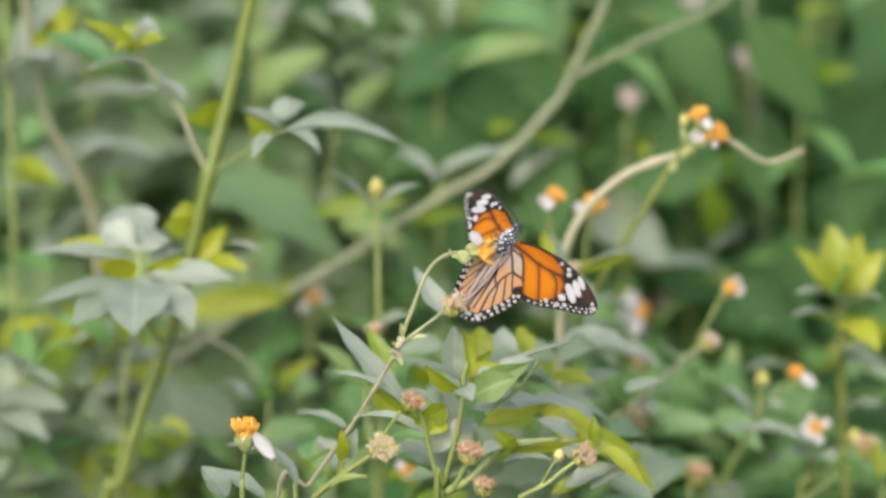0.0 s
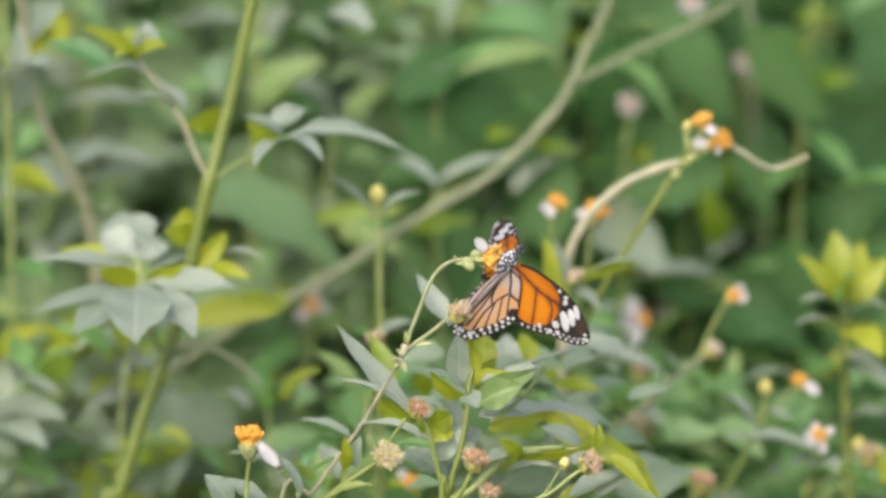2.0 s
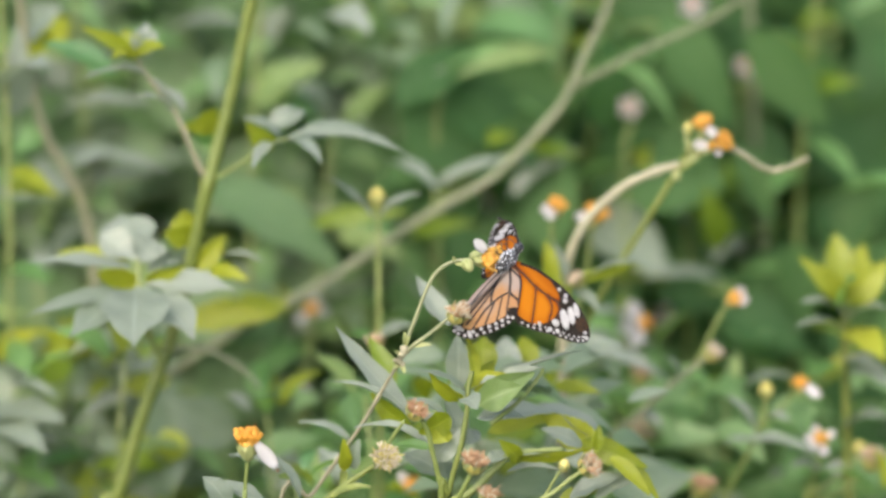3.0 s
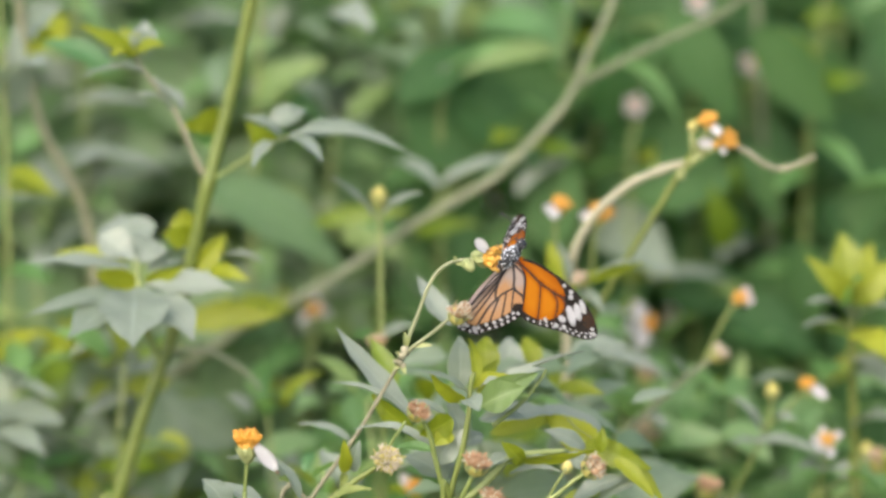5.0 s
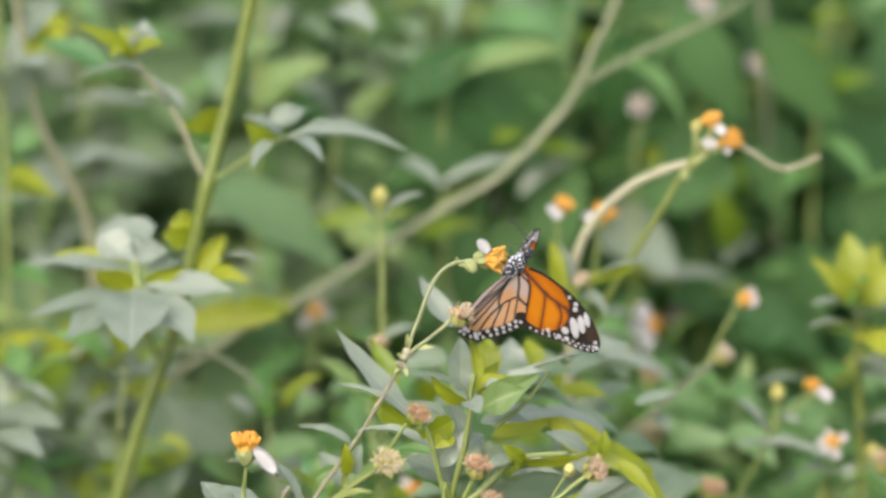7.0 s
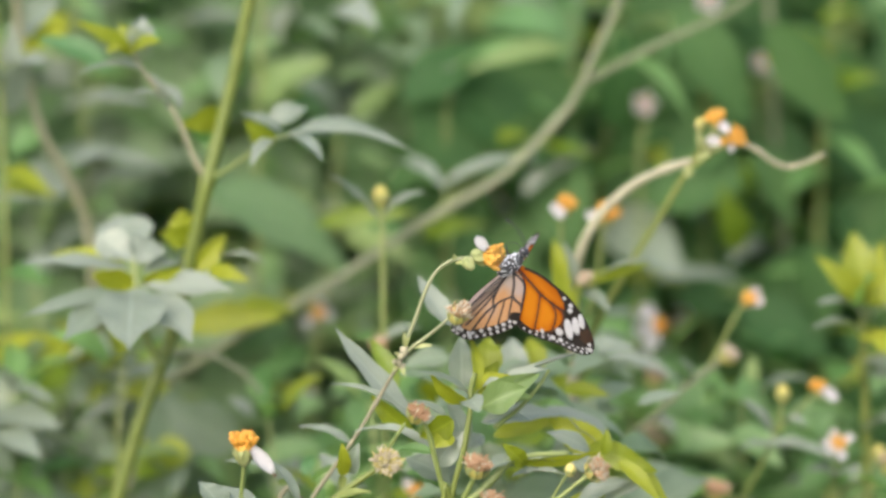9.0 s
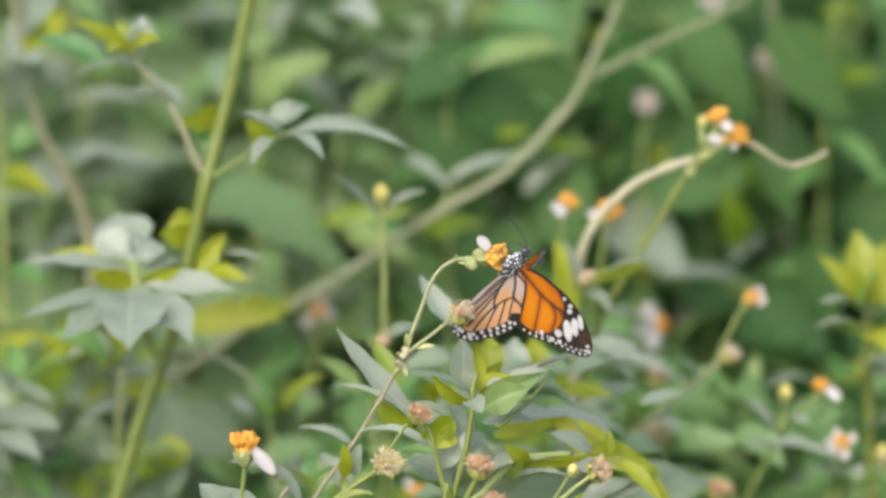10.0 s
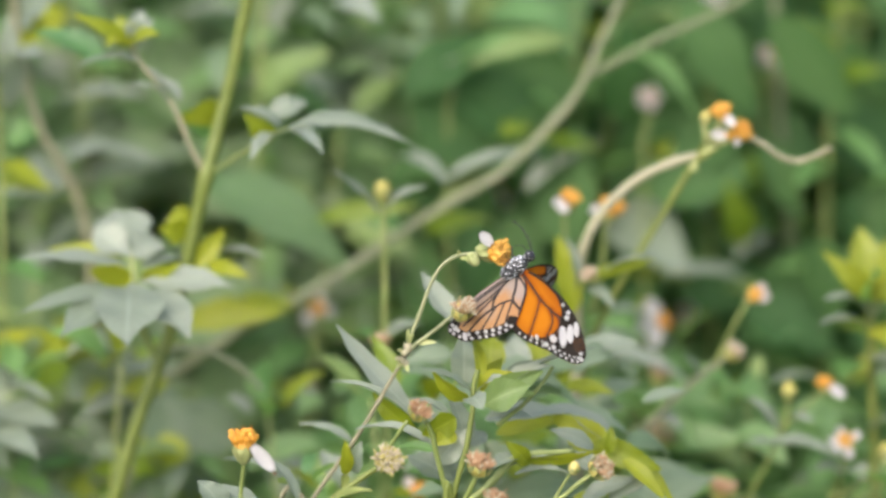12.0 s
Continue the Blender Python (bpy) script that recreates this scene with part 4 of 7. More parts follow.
# ---------------------------------------------------------------- arching stalk with the flower cluster
def arching_weed():
    foot = (0.04, 0.13, 0.0)
    p = thing("flowering_weed", foot, "pale arching stalk carrying a cluster of orange and white flowers", "plant", "flowering weeds")
    stem(p, [foot, (0.042, 0.13, 0.3), (0.0454, 0.1200, 0.5484), (0.0463, 0.1200, 0.5718), (0.0467, 0.1200, 0.6117), (0.0472, 0.1200, 0.6425), (0.0485, 0.1200, 0.6623), (0.0532, 0.1200, 0.6755), (0.0612, 0.1210, 0.6857), (0.0714, 0.1220, 0.6936), (0.0831, 0.1220, 0.6990), (0.0930, 0.1220, 0.7020), (0.0994, 0.1220, 0.7060)], 0.0022, 0.0015, STRAW, nodes=(0.83,))
    stem(p, [(0.0570, 0.1280, 0.6404), (0.0655, 0.1270, 0.6560), (0.0740, 0.1250, 0.6708), (0.0831, 0.1230, 0.6867), (0.0901, 0.1220, 0.6990), (0.0951, 0.1200, 0.7078)], 0.0015, 0.0011, STEM_LIME, "flower_stalk", nodes=(0.82,))
    stem(p, [(0.0570, 0.1280, 0.6404), (0.0523, 0.1300, 0.6288), (0.0480, 0.1280, 0.6095)], 0.0014, 0.0016, STEM_LIME, "flower_stalk")
    stem(p, [(0.0917, 0.1200, 0.6999), (0.0985, 0.1190, 0.7052), (0.1036, 0.1180, 0.7105)], 0.0010, 0.0008, STEM_LIME, "flower_stalk")
    stem(p, [(0.0994, 0.1220, 0.7060), (0.1074, 0.1180, 0.7091), (0.1142, 0.1180, 0.7069), (0.1214, 0.1200, 0.7012), (0.1278, 0.1220, 0.6989), (0.1345, 0.1200, 0.7016), (0.1400, 0.1180, 0.7049)], 0.0013, 0.0010, STRAW, "dry_twig", nodes=(0.72,))
    flower_head(p, (0.1002, 0.1180, 0.7179), turn(-0.25, 0.85, 0.4), 0.0072, [turn(0.6, -0.75, 0.4)], 0.0052, 0.0042, seed=41)
    flower_head(p, (0.1065, 0.1160, 0.7114), turn(0.75, 0.3, 0.5), 0.0078, [turn(-0.3, -0.9, 0.3)], 0.0034, 0.0030, seed=42)
    flower_head(p, (0.1030, 0.1120, 0.7113), turn(-0.1, 0.0, 0.98), 0.0030, [turn(-0.9, 0.05, 0.3)], 0.0066, 0.0042, seed=43)
    bud(p, (0.0943, 0.1200, 0.7161), turn(-0.1, 0.95, 0.2), 0.0042)
    bud(p, (0.0901, 0.1200, 0.6977), turn(0.4, 0.8, 0.2), 0.0036, BRACT)
    for base, tip in (((0.0951, 0.1200, 0.7060), (0.0930, 0.1180, 0.7140)), ((0.0968, 0.1200, 0.7065), (0.0989, 0.1170, 0.7146)), ((0.0989, 0.1200, 0.7060), (0.1048, 0.1140, 0.7093)), ((0.0979, 0.1200, 0.7049), (0.0929, 0.1120, 0.7046))):
        leaf(p, base, tip, 0.0028, BRACT, turn(0, 0.3, 0.9), "bract", rows=8)
    # the two flowers half hidden behind the arch
    stem(p, [(0.0485, 0.1450, 0.6270), (0.0451, 0.1450, 0.6447), (0.0428, 0.1430, 0.6607), (0.0426, 0.1410, 0.6745)], 0.0010, 0.0007, STEM, "flower_stalk")
    flower_head(p, (0.0443, 0.1400, 0.6800), turn(0.35, 0.8, 0.35), 0.0072, [turn(-0.8, -0.2, 0.5), turn(-0.5, -0.7, 0.5)], 0.0050, 0.0042, seed=44)
    flower_head(p, (0.0593, 0.1500, 0.6739), turn(0.35, 0.75, 0.4), 0.0085, [turn(-0.95, -0.05, 0.3)], 0.0054, 0.0042, seed=45)
    stem(p, [(0.0524, 0.1500, 0.6345), (0.0563, 0.1500, 0.6522), (0.0580, 0.1500, 0.6699)], 0.0010, 0.0007, STEM, "flower_stalk")
    leaf(p, (0.0455, 0.1100, 0.6452), (0.0400, 0.1200, 0.6722), 0.0100, YELLOW, turn(0.3, 0.2, 0.9), fold=0.12)
    leaf(p, (0.0476, 0.1120, 0.6535), (0.0434, 0.1150, 0.6728), 0.0042, SHEEN_PALE, turn(0.6, 0.3, 0.7), fold=0.15)
    leaf(p, (0.0497, 0.1140, 0.6577), (0.0755, 0.1060, 0.6664), 0.0048, YELLOW, turn(-0.1, 0.5, 0.8), fold=0.25, droop=-0.06)
    leaf(p, (0.0565, 0.1120, 0.6596), (0.0759, 0.1040, 0.6682), 0.0030, SHEEN_PALE, turn(-0.2, 0.9, 0.35), fold=0.2)
    dry_head(p, (0.0518, 0.1100, 0.6597), turn(-0.5, 0.6, 0.5), 0.0055, 46, 0.7)
    leaf(p, (0.0480, 0.1150, 0.6527), (0.0607, 0.1000, 0.6496), 0.0075, SHEEN_PALE, turn(0.2, 0.8, 0.5), fold=0.2, droop=0.14)
    return p


arching_weed()


# ---------------------------------------------------------------- weeds behind on the sunnier side
def slanting_weed():
    foot = (0.045, 0.16, 0.0)
    p = thing("flowering_weed", foot, "slanting brownish stalk with small spent flowers", "plant", "flowering weeds")
    stem(p, [foot, (0.05, 0.155, 0.3), (0.0480, 0.1400, 0.5616), (0.0652, 0.1360, 0.5883), (0.0780, 0.1340, 0.6015), (0.0904, 0.1320, 0.6136), (0.0984, 0.1310, 0.6201), (0.1027, 0.1310, 0.6236)], 0.0016, 0.0010, STALK, nodes=(0.8, 0.9))
    stem(p, [(0.0984, 0.1310, 0.6201), (0.1018, 0.1310, 0.6289), (0.1061, 0.1310, 0.6373), (0.1095, 0.1310, 0.6435)], 0.0009, 0.0007, STEM, "flower_stalk")
    dry_head(p, (0.1048, 0.1300, 0.6254), turn(0.6, 0.7, 0.3), 0.0070, 51, 0.9, spread=0.5)
    flower_head(p, (0.1116, 0.1300, 0.6459), turn(0.5, 0.6, 0.5), 0.0058, [turn(0.9, 0.3, 0.2)], 0.0055, 0.0048, seed=52, white=PETAL_PINK)
    flower_head(p, (0.1137, 0.1320, 0.6463), turn(0.8, 0.4, 0.4), 0.0040, [turn(0.6, 0.6, 0.2)], 0.0045, 0.0045, seed=53, white=PETAL_PINK)
    dry_head(p, (0.0786, 0.1500, 0.5889), turn(0.2, 0.7, 0.6), 0.0095, 54, 0.9)
    leaf(p, (0.0918, 0.1300, 0.6146), (0.0864, 0.1220, 0.6261), 0.0034, SHEEN_PALE, turn(0.3, 0.5, 0.7), fold=0.2)
    leaf(p, (0.0759, 0.1400, 0.5983), (0.0854, 0.1300, 0.5955), 0.0060, SHEEN_PALE, turn(0.0, 0.8, 0.5), fold=0.2)
    # flowers standing behind the leafy weed
    stem(p, [(0.0652, 0.1360, 0.5883), (0.0701, 0.1600, 0.5917), (0.0751, 0.1650, 0.5992), (0.0766, 0.1650, 0.6059)], 0.0010, 0.0007, STEM, "flower_stalk")
    dry_head(p, (0.0774, 0.1650, 0.6077), turn(0.3, 0.85, 0.3), 0.0075, 55, 0.5)
    return p


slanting_weed()


def pale_flower_weed():
    foot = (0.075, 0.215, 0.0)
    p = thing("flowering_weed", foot, "white-petalled flower with a yellow disc half hidden in leaves", "plant", "flowering weeds")
    stem(p, [foot, (0.075, 0.213, 0.3), (0.0679, 0.2100, 0.5223), (0.0657, 0.2100, 0.5643), (0.0679, 0.2100, 0.5914), (0.0718, 0.2100, 0.6094)], 0.0012, 0.0008, STEM)
    flower_head(p, (0.0783, 0.2050, 0.6166), turn(0.8, 0.1, 0.5), 0.0062, [turn(-0.8, 0.35, 0.5), turn(-0.35, -0.9, 0.3), turn(-0.95, -0.2, 0.4), turn(-0.5, 0.8, 0.3)], 0.0086, 0.0064, seed=61)
    leaf(p, (0.0743, 0.2000, 0.6177), (0.0591, 0.1900, 0.6256), 0.0085, SHEEN_PALE, turn(0.0, 0.9, 0.4), fold=0.2)
    leaf(p, (0.0504, 0.1800, 0.6086), (0.0869, 0.1600, 0.6077), 0.0105, SHEEN_PALE, turn(0.0, 0.85, 0.5), fold=0.2, droop=0.14)
    leaf(p, (0.0700, 0.2000, 0.6094), (0.0493, 0.1900, 0.6153), 0.0070, SHEEN_PALE, turn(0.0, 0.8, 0.5), fold=0.2)
    leaf(p, (0.0460, 0.1600, 0.6007), (0.0621, 0.1500, 0.6074), 0.0055, YELLOW, turn(0.0, 0.4, 0.85), fold=0.15)
    leaf(p, (0.0503, 0.1700, 0.6046), (0.0363, 0.1500, 0.6057), 0.0060, YELLOW, turn(0.0, 0.5, 0.8), fold=0.15)
    return p


pale_flower_weed()


def branching_weed():
    foot = (0.118, 0.14, 0.0)
    p = thing("flowering_weed", foot, "fine-branched weed with a white and orange flower and a green bud", "plant", "flowering weeds")
    stem(p, [foot, (0.118, 0.135, 0.3), (0.1026, 0.1280, 0.5460), (0.1100, 0.1270, 0.5692), (0.1175, 0.1260, 0.5855), (0.1223, 0.1260, 0.5961)], 0.0013, 0.0008, STEM, nodes=(0.93,))
    stem(p, [(0.1223, 0.1260, 0.5961), (0.1240, 0.1260, 0.6032), (0.1248, 0.1260, 0.6085)], 0.0009, 0.0007, STEM, "flower_stalk")
    stem(p, [(0.1223, 0.1260, 0.5961), (0.1296, 0.1260, 0.6037), (0.1355, 0.1260, 0.6098), (0.1376, 0.1260, 0.6121)], 0.0009, 0.0007, STEM, "flower_stalk")
    bud(p, (0.1248, 0.1260, 0.6116), turn(0.0, 0.97, 0.2), 0.0056)
    flower_head(p, (0.1381, 0.1260, 0.6134), turn(-0.2, 0.9, 0.3), 0.0060, [turn(0.8, -0.65, 0.2)], 0.0072, 0.0046, seed=71)
    leaf(p, (0.1206, 0.1260, 0.5955), (0.1102, 0.1200, 0.6107), 0.0046, SHEEN_PALE, turn(0.5, 0.4, 0.7), fold=0.2)
    leaf(p, (0.1146, 0.1220, 0.5919), (0.1459, 0.1120, 0.5889), 0.0070, SHEEN_PALE, turn(0.0, 0.85, 0.5), fold=0.2, droop=0.14)
    leaf(p, (0.1206, 0.1260, 0.5899), (0.1090, 0.1180, 0.5933), 0.0040, SHEEN_PALE, turn(0.0, 0.85, 0.5), fold=0.2)
    leaf(p, (0.1253, 0.1260, 0.6010), (0.1332, 0.1180, 0.6014), 0.0050, SHEEN_PALE, turn(0.0, 0.8, 0.5), fold=0.2)
    return p


branching_weed()


def side_flower():
    foot = (0.148, 0.135, 0.0)
    p = thing("flowering_weed", foot, "open white flower with a yellow centre on a thin stalk", "plant", "flowering weeds")
    stem(p, [foot, (0.147, 0.13, 0.3), (0.1400, 0.1220, 0.5477), (0.1420, 0.1220, 0.5706), (0.1445, 0.1220, 0.5821), (0.1453, 0.1220, 0.5888)], 0.0011, 0.0007, STEM)
    flower_head(p, (0.1455, 0.1200, 0.5933), turn(0.0, 0.35, 0.9), 0.0055, [turn(-0.9, 0.2, 0.2), turn(0.8, 0.55, 0.2), turn(-0.35, 0.85, 0.2), turn(0.25, -0.9, 0.2), turn(-0.7, -0.5, 0.2)], 0.0050, 0.0038, seed=72)
    leaf(p, (0.1445, 0.1220, 0.5804), (0.1520, 0.1000, 0.5857), 0.0120, SHEEN_PALE, turn(0.0, 0.75, 0.6), fold=0.12)
    leaf(p, (0.1454, 0.1220, 0.5810), (0.1336, 0.1120, 0.5850), 0.0070, SHEEN_PALE, turn(0.0, 0.8, 0.5), fold=0.2)
    stem(p, [(0.1420, 0.1220, 0.5706), (0.1527, 0.1250, 0.5780), (0.1602, 0.1260, 0.5859)], 0.0009, 0.0007, STEM, "flower_stalk")
    bud(p, (0.1606, 0.1260, 0.5885), turn(0.1, 0.9, 0.3), 0.0054)
    return p


side_flower()


def low_spent_flower():
    foot = (0.1, 0.12, 0.0)
    p = thing("flowering_weed", foot, "short stalk with a withered orange flower head", "plant", "flowering weeds")
    stem(p, [foot, (0.1, 0.115, 0.3), (0.0961, 0.1100, 0.5513), (0.0980, 0.1100, 0.5701), (0.0991, 0.1100, 0.5745)], 0.0011, 0.0007, STEM)
    dry_head(p, (0.0999, 0.1100, 0.5785), turn(0.3, 0.9, 0.3), 0.0090, 74, 0.1)
    stem(p, [(0.0961, 0.1100, 0.5513), (0.1312, 0.1150, 0.5620), (0.1611, 0.1180, 0.5788)], 0.0009, 0.0007, STEM, "flower_stalk")
    dry_head(p, (0.1653, 0.1180, 0.5866), turn(0.3, 0.9, 0.3), 0.0090, 75, 0.6)
    return p


low_spent_flower()


def lime_tipped_weed():
    foot = (0.155, 0.15, 0.0)
    p = thing("tall_weed", foot, "weed topped by a whorl of bright yellow-green young leaves", "plant", "tall weeds")
    stem(p, [foot, (0.155, 0.15, 0.3), (0.1578, 0.1450, 0.5410), (0.1572, 0.1450, 0.5645), (0.1561, 0.1440, 0.6004), (0.1551, 0.1430, 0.6273), (0.1554, 0.1430, 0.6406)], 0.0024, 0.0015, STEM_LIME, nodes=(0.9,))
    c = (0.1554, 0.1430, 0.6417)
    leaf(p, c, (0.1512, 0.1500, 0.6671), 0.0130, LIME, turn(0.1, 0.1, 0.98), fold=0.12, full=0.5)
    leaf(p, c, (0.1377, 0.1380, 0.6607), 0.0080, LIME, turn(-0.3, 0.4, 0.85), fold=0.15)
    leaf(p, c, (0.1721, 0.1450, 0.6573), 0.0130, LIME, turn(0.3, 0.3, 0.9), fold=0.12)
    leaf(p, c, (0.1629, 0.1600, 0.6605), 0.0100, LIME, turn(0.2, 0.1, 0.95), fold=0.12)
    leaf(p, (0.1550, 0.1430, 0.6388), (0.1582, 0.1220, 0.6576), 0.0110, GREEN, turn(0.0, 0.5, 0.85), fold=0.12)
    leaf(p, (0.1546, 0.1420, 0.6365), (0.1375, 0.1260, 0.6463), 0.0075, SHEEN_PALE, turn(-0.2, 0.8, 0.55), fold=0.15, droop=0.15)
    leaf(p, (0.1546, 0.1420, 0.6309), (0.1364, 0.1240, 0.6378), 0.0060, SHEEN_PALE, turn(-0.1, 0.85, 0.5), fold=0.15, droop=0.12)
    leaf(p, (0.1555, 0.1420, 0.6342), (0.1705, 0.1250, 0.6443), 0.0100, SHEEN_PALE, turn(0.2, 0.8, 0.55), fold=0.15)
    leaf(p, (0.1559, 0.1420, 0.6298), (0.1691, 0.1120, 0.6269), 0.0130, LIME, turn(0.2, 0.4, 0.85), fold=0.1)
    leaf(p, (0.1560, 0.1420, 0.6143), (0.1737, 0.1200, 0.6136), 0.0120, SHEEN_PALE, turn(0.2, 0.7, 0.6), fold=0.15)
    leaf(p, (0.1551, 0.1420, 0.6187), (0.1686, 0.1300, 0.6175), 0.0090, SHEEN_PALE, turn(0.0, 0.85, 0.5), fold=0.2)
    leaf(p, (0.1553, 0.1440, 0.5915), (0.1720, 0.1300, 0.5994), 0.0110, SHEEN_PALE, turn(0.1, 0.8, 0.5), fold=0.2)
    leaf(p, (0.1543, 0.1440, 0.6149), (0.1445, 0.1300, 0.6158), 0.0080, GREEN, turn(-0.1, 0.8, 0.5), fold=0.2)
    return p


lime_tipped_weed()


# ---------------------------------------------------------------- stalks and leaves close behind
def leaning_stalk():
    foot = (-0.19, 0.21, 0.0)
    p = thing("leaning_stalk", foot, "long straw-coloured stalk leaning across the thicket", "stalk")
    stem(p, [foot, (-0.18, 0.205, 0.3), (-0.1457, 0.1995, 0.5495), (-0.1245, 0.1980, 0.5826), (-0.1037, 0.1970, 0.5993), (-0.0819, 0.1960, 0.6145), (-0.0621, 0.1950, 0.6261), (-0.0404, 0.1970, 0.6384), (-0.0188, 0.1990, 0.6529), (0.0007, 0.2010, 0.6644), (0.0203, 0.2025, 0.6761), (0.0343, 0.2040, 0.6895), (0.0474, 0.2050, 0.7049), (0.0560, 0.2060, 0.7235), (0.0636, 0.2070, 0.7399), (0.0701, 0.2080, 0.7596)], 0.0020, 0.0014, STALK, nodes=(0.5, 0.76))
    stem(p, [(0.0506, 0.2060, 0.7108), (0.0647, 0.2095, 0.7174), (0.0788, 0.2120, 0.7244), (0.0928, 0.2145, 0.7301), (0.1091, 0.2170, 0.7379), (0.1241, 0.2170, 0.7507)], 0.0014, 0.0010, STALK, "branch")
    stem(p, [(-0.0090, 0.2010, 0.6577), (0.0138, 0.2120, 0.6764), (0.0377, 0.2170, 0.6851)], 0.0012, 0.0008, STEM, "branch")
    leaf(p, (-0.0025, 0.2045, 0.6716), (0.0344, 0.2120, 0.6813), 0.0060, SHEEN_PALE, turn(0, 0.8, 0.6), fold=0.2)
    return p


leaning_stalk()


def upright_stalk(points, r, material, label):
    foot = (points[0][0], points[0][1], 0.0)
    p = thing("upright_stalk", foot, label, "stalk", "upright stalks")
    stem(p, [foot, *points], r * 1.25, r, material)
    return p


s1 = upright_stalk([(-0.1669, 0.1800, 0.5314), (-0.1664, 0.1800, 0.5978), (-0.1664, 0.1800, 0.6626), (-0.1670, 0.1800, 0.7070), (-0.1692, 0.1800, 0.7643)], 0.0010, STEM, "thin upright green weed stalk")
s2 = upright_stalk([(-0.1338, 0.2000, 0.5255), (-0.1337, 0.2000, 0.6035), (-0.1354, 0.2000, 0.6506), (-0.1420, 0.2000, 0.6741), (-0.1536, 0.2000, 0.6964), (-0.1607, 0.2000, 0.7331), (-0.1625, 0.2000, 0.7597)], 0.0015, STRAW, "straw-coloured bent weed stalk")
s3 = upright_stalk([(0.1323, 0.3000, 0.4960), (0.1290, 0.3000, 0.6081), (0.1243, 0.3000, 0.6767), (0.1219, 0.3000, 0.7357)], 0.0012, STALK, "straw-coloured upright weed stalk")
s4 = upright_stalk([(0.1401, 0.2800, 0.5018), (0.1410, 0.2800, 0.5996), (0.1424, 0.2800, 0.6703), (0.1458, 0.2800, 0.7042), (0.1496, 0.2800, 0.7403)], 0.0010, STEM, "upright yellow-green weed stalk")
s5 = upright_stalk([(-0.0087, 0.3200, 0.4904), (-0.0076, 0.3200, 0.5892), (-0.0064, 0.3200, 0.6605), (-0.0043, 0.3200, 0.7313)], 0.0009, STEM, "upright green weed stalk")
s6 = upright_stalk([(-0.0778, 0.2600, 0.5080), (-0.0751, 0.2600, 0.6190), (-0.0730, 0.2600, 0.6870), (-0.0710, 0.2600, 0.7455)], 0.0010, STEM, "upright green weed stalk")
leaf(s1, (-0.1682, 0.1800, 0.7180), (-0.1489, 0.1500, 0.7341), 0.0170, SHEEN_PALE, turn(0.1, 0.75, 0.65), fold=0.1)
leaf(s1, (-0.1658, 0.1800, 0.6848), (-0.1478, 0.1600, 0.6799), 0.0070, YELLOW, turn(0.1, 0.5, 0.8), fold=0.12)
leaf(s1, (-0.1666, 0.1800, 0.6448), (-0.1504, 0.1600, 0.6455), 0.0100, GREEN, turn(0.1, 0.6, 0.7), fold=0.12)
leaf(s1, (-0.1754, 0.1500, 0.5960), (-0.1435, 0.1100, 0.6033), 0.0190, SHEEN_PALE, turn(0.1, 0.7, 0.7), fold=0.1, droop=0.06)
leaf(s1, (-0.1658, 0.1500, 0.6060), (-0.1460, 0.1200, 0.6102), 0.0070, SHEEN_PALE, turn(0.0, 0.85, 0.5), fold=0.15)
leaf(s1, (-0.1739, 0.1400, 0.5932), (-0.1507, 0.1000, 0.5950), 0.0160, SHEEN_PALE, turn(0.0, 0.7, 0.7), fold=0.1)
leaf(s1, (-0.1662, 0.1600, 0.5742), (-0.1484, 0.1400, 0.5686), 0.0140, GREEN, turn(0.1, 0.6, 0.7), fold=0.12)
leaf(s2, (-0.1338, 0.2000, 0.6013), (-0.1549, 0.1800, 0.6134), 0.0090, YELLOW, turn(0.0, 0.5, 0.8), fold=0.1)
leaf(s2, (-0.1338, 0.2000, 0.5990), (-0.1476, 0.1900, 0.6231), 0.0100, YELLOW, turn(0.3, 0.2, 0.9), fold=0.1)
leaf(s2, (-0.1336, 0.2000, 0.5764), (-0.1415, 0.1900, 0.5927), 0.0090, YELLOW, turn(0.3, 0.2, 0.9), fold=0.1)
leaf(s2, (-0.1336, 0.2000, 0.5810), (-0.1176, 0.1900, 0.5950), 0.0100, SHEEN_PALE, turn(0.0, 0.7, 0.6), fold=0.15)
leaf(s2, (-0.1335, 0.2000, 0.5900), (-0.1447, 0.1900, 0.5950), 0.0080, SHEEN_PALE, turn(0.0, 0.7, 0.6), fold=0.15)
leaf(s2, (-0.1441, 0.2000, 0.6797), (-0.1256, 0.2000, 0.6864), 0.0080, SHEEN_PALE, turn(0.0, 0.8, 0.5), fold=0.15)
leaf(s2, (-0.1526, 0.2000, 0.6931), (-0.1656, 0.2000, 0.6864), 0.0120, GREEN, turn(0.0, 0.6, 0.7), fold=0.15)
leaf(s2, (-0.1597, 0.2000, 0.7264), (-0.1434, 0.1900, 0.7355), 0.0100, YELLOW, turn(0.0, 0.4, 0.8), fold=0.15)
leaf(s2, (-0.1596, 0.2000, 0.7331), (-0.1450, 0.1900, 0.7465), 0.0150, SHEEN_PALE, turn(0.2, 0.5, 0.8), fold=0.15)
leaf(s6, (-0.0926, 0.2200, 0.6691), (-0.0376, 0.2000, 0.6399), 0.0250, BROAD_PALE, turn(0.25, 0.5, 0.8), fold=0.06, full=0.45)
leaf(s6, (-0.0732, 0.2000, 0.6214), (-0.0983, 0.1700, 0.6294), 0.0100, YELLOW, turn(0.0, 0.3, 0.9), fold=0.1)
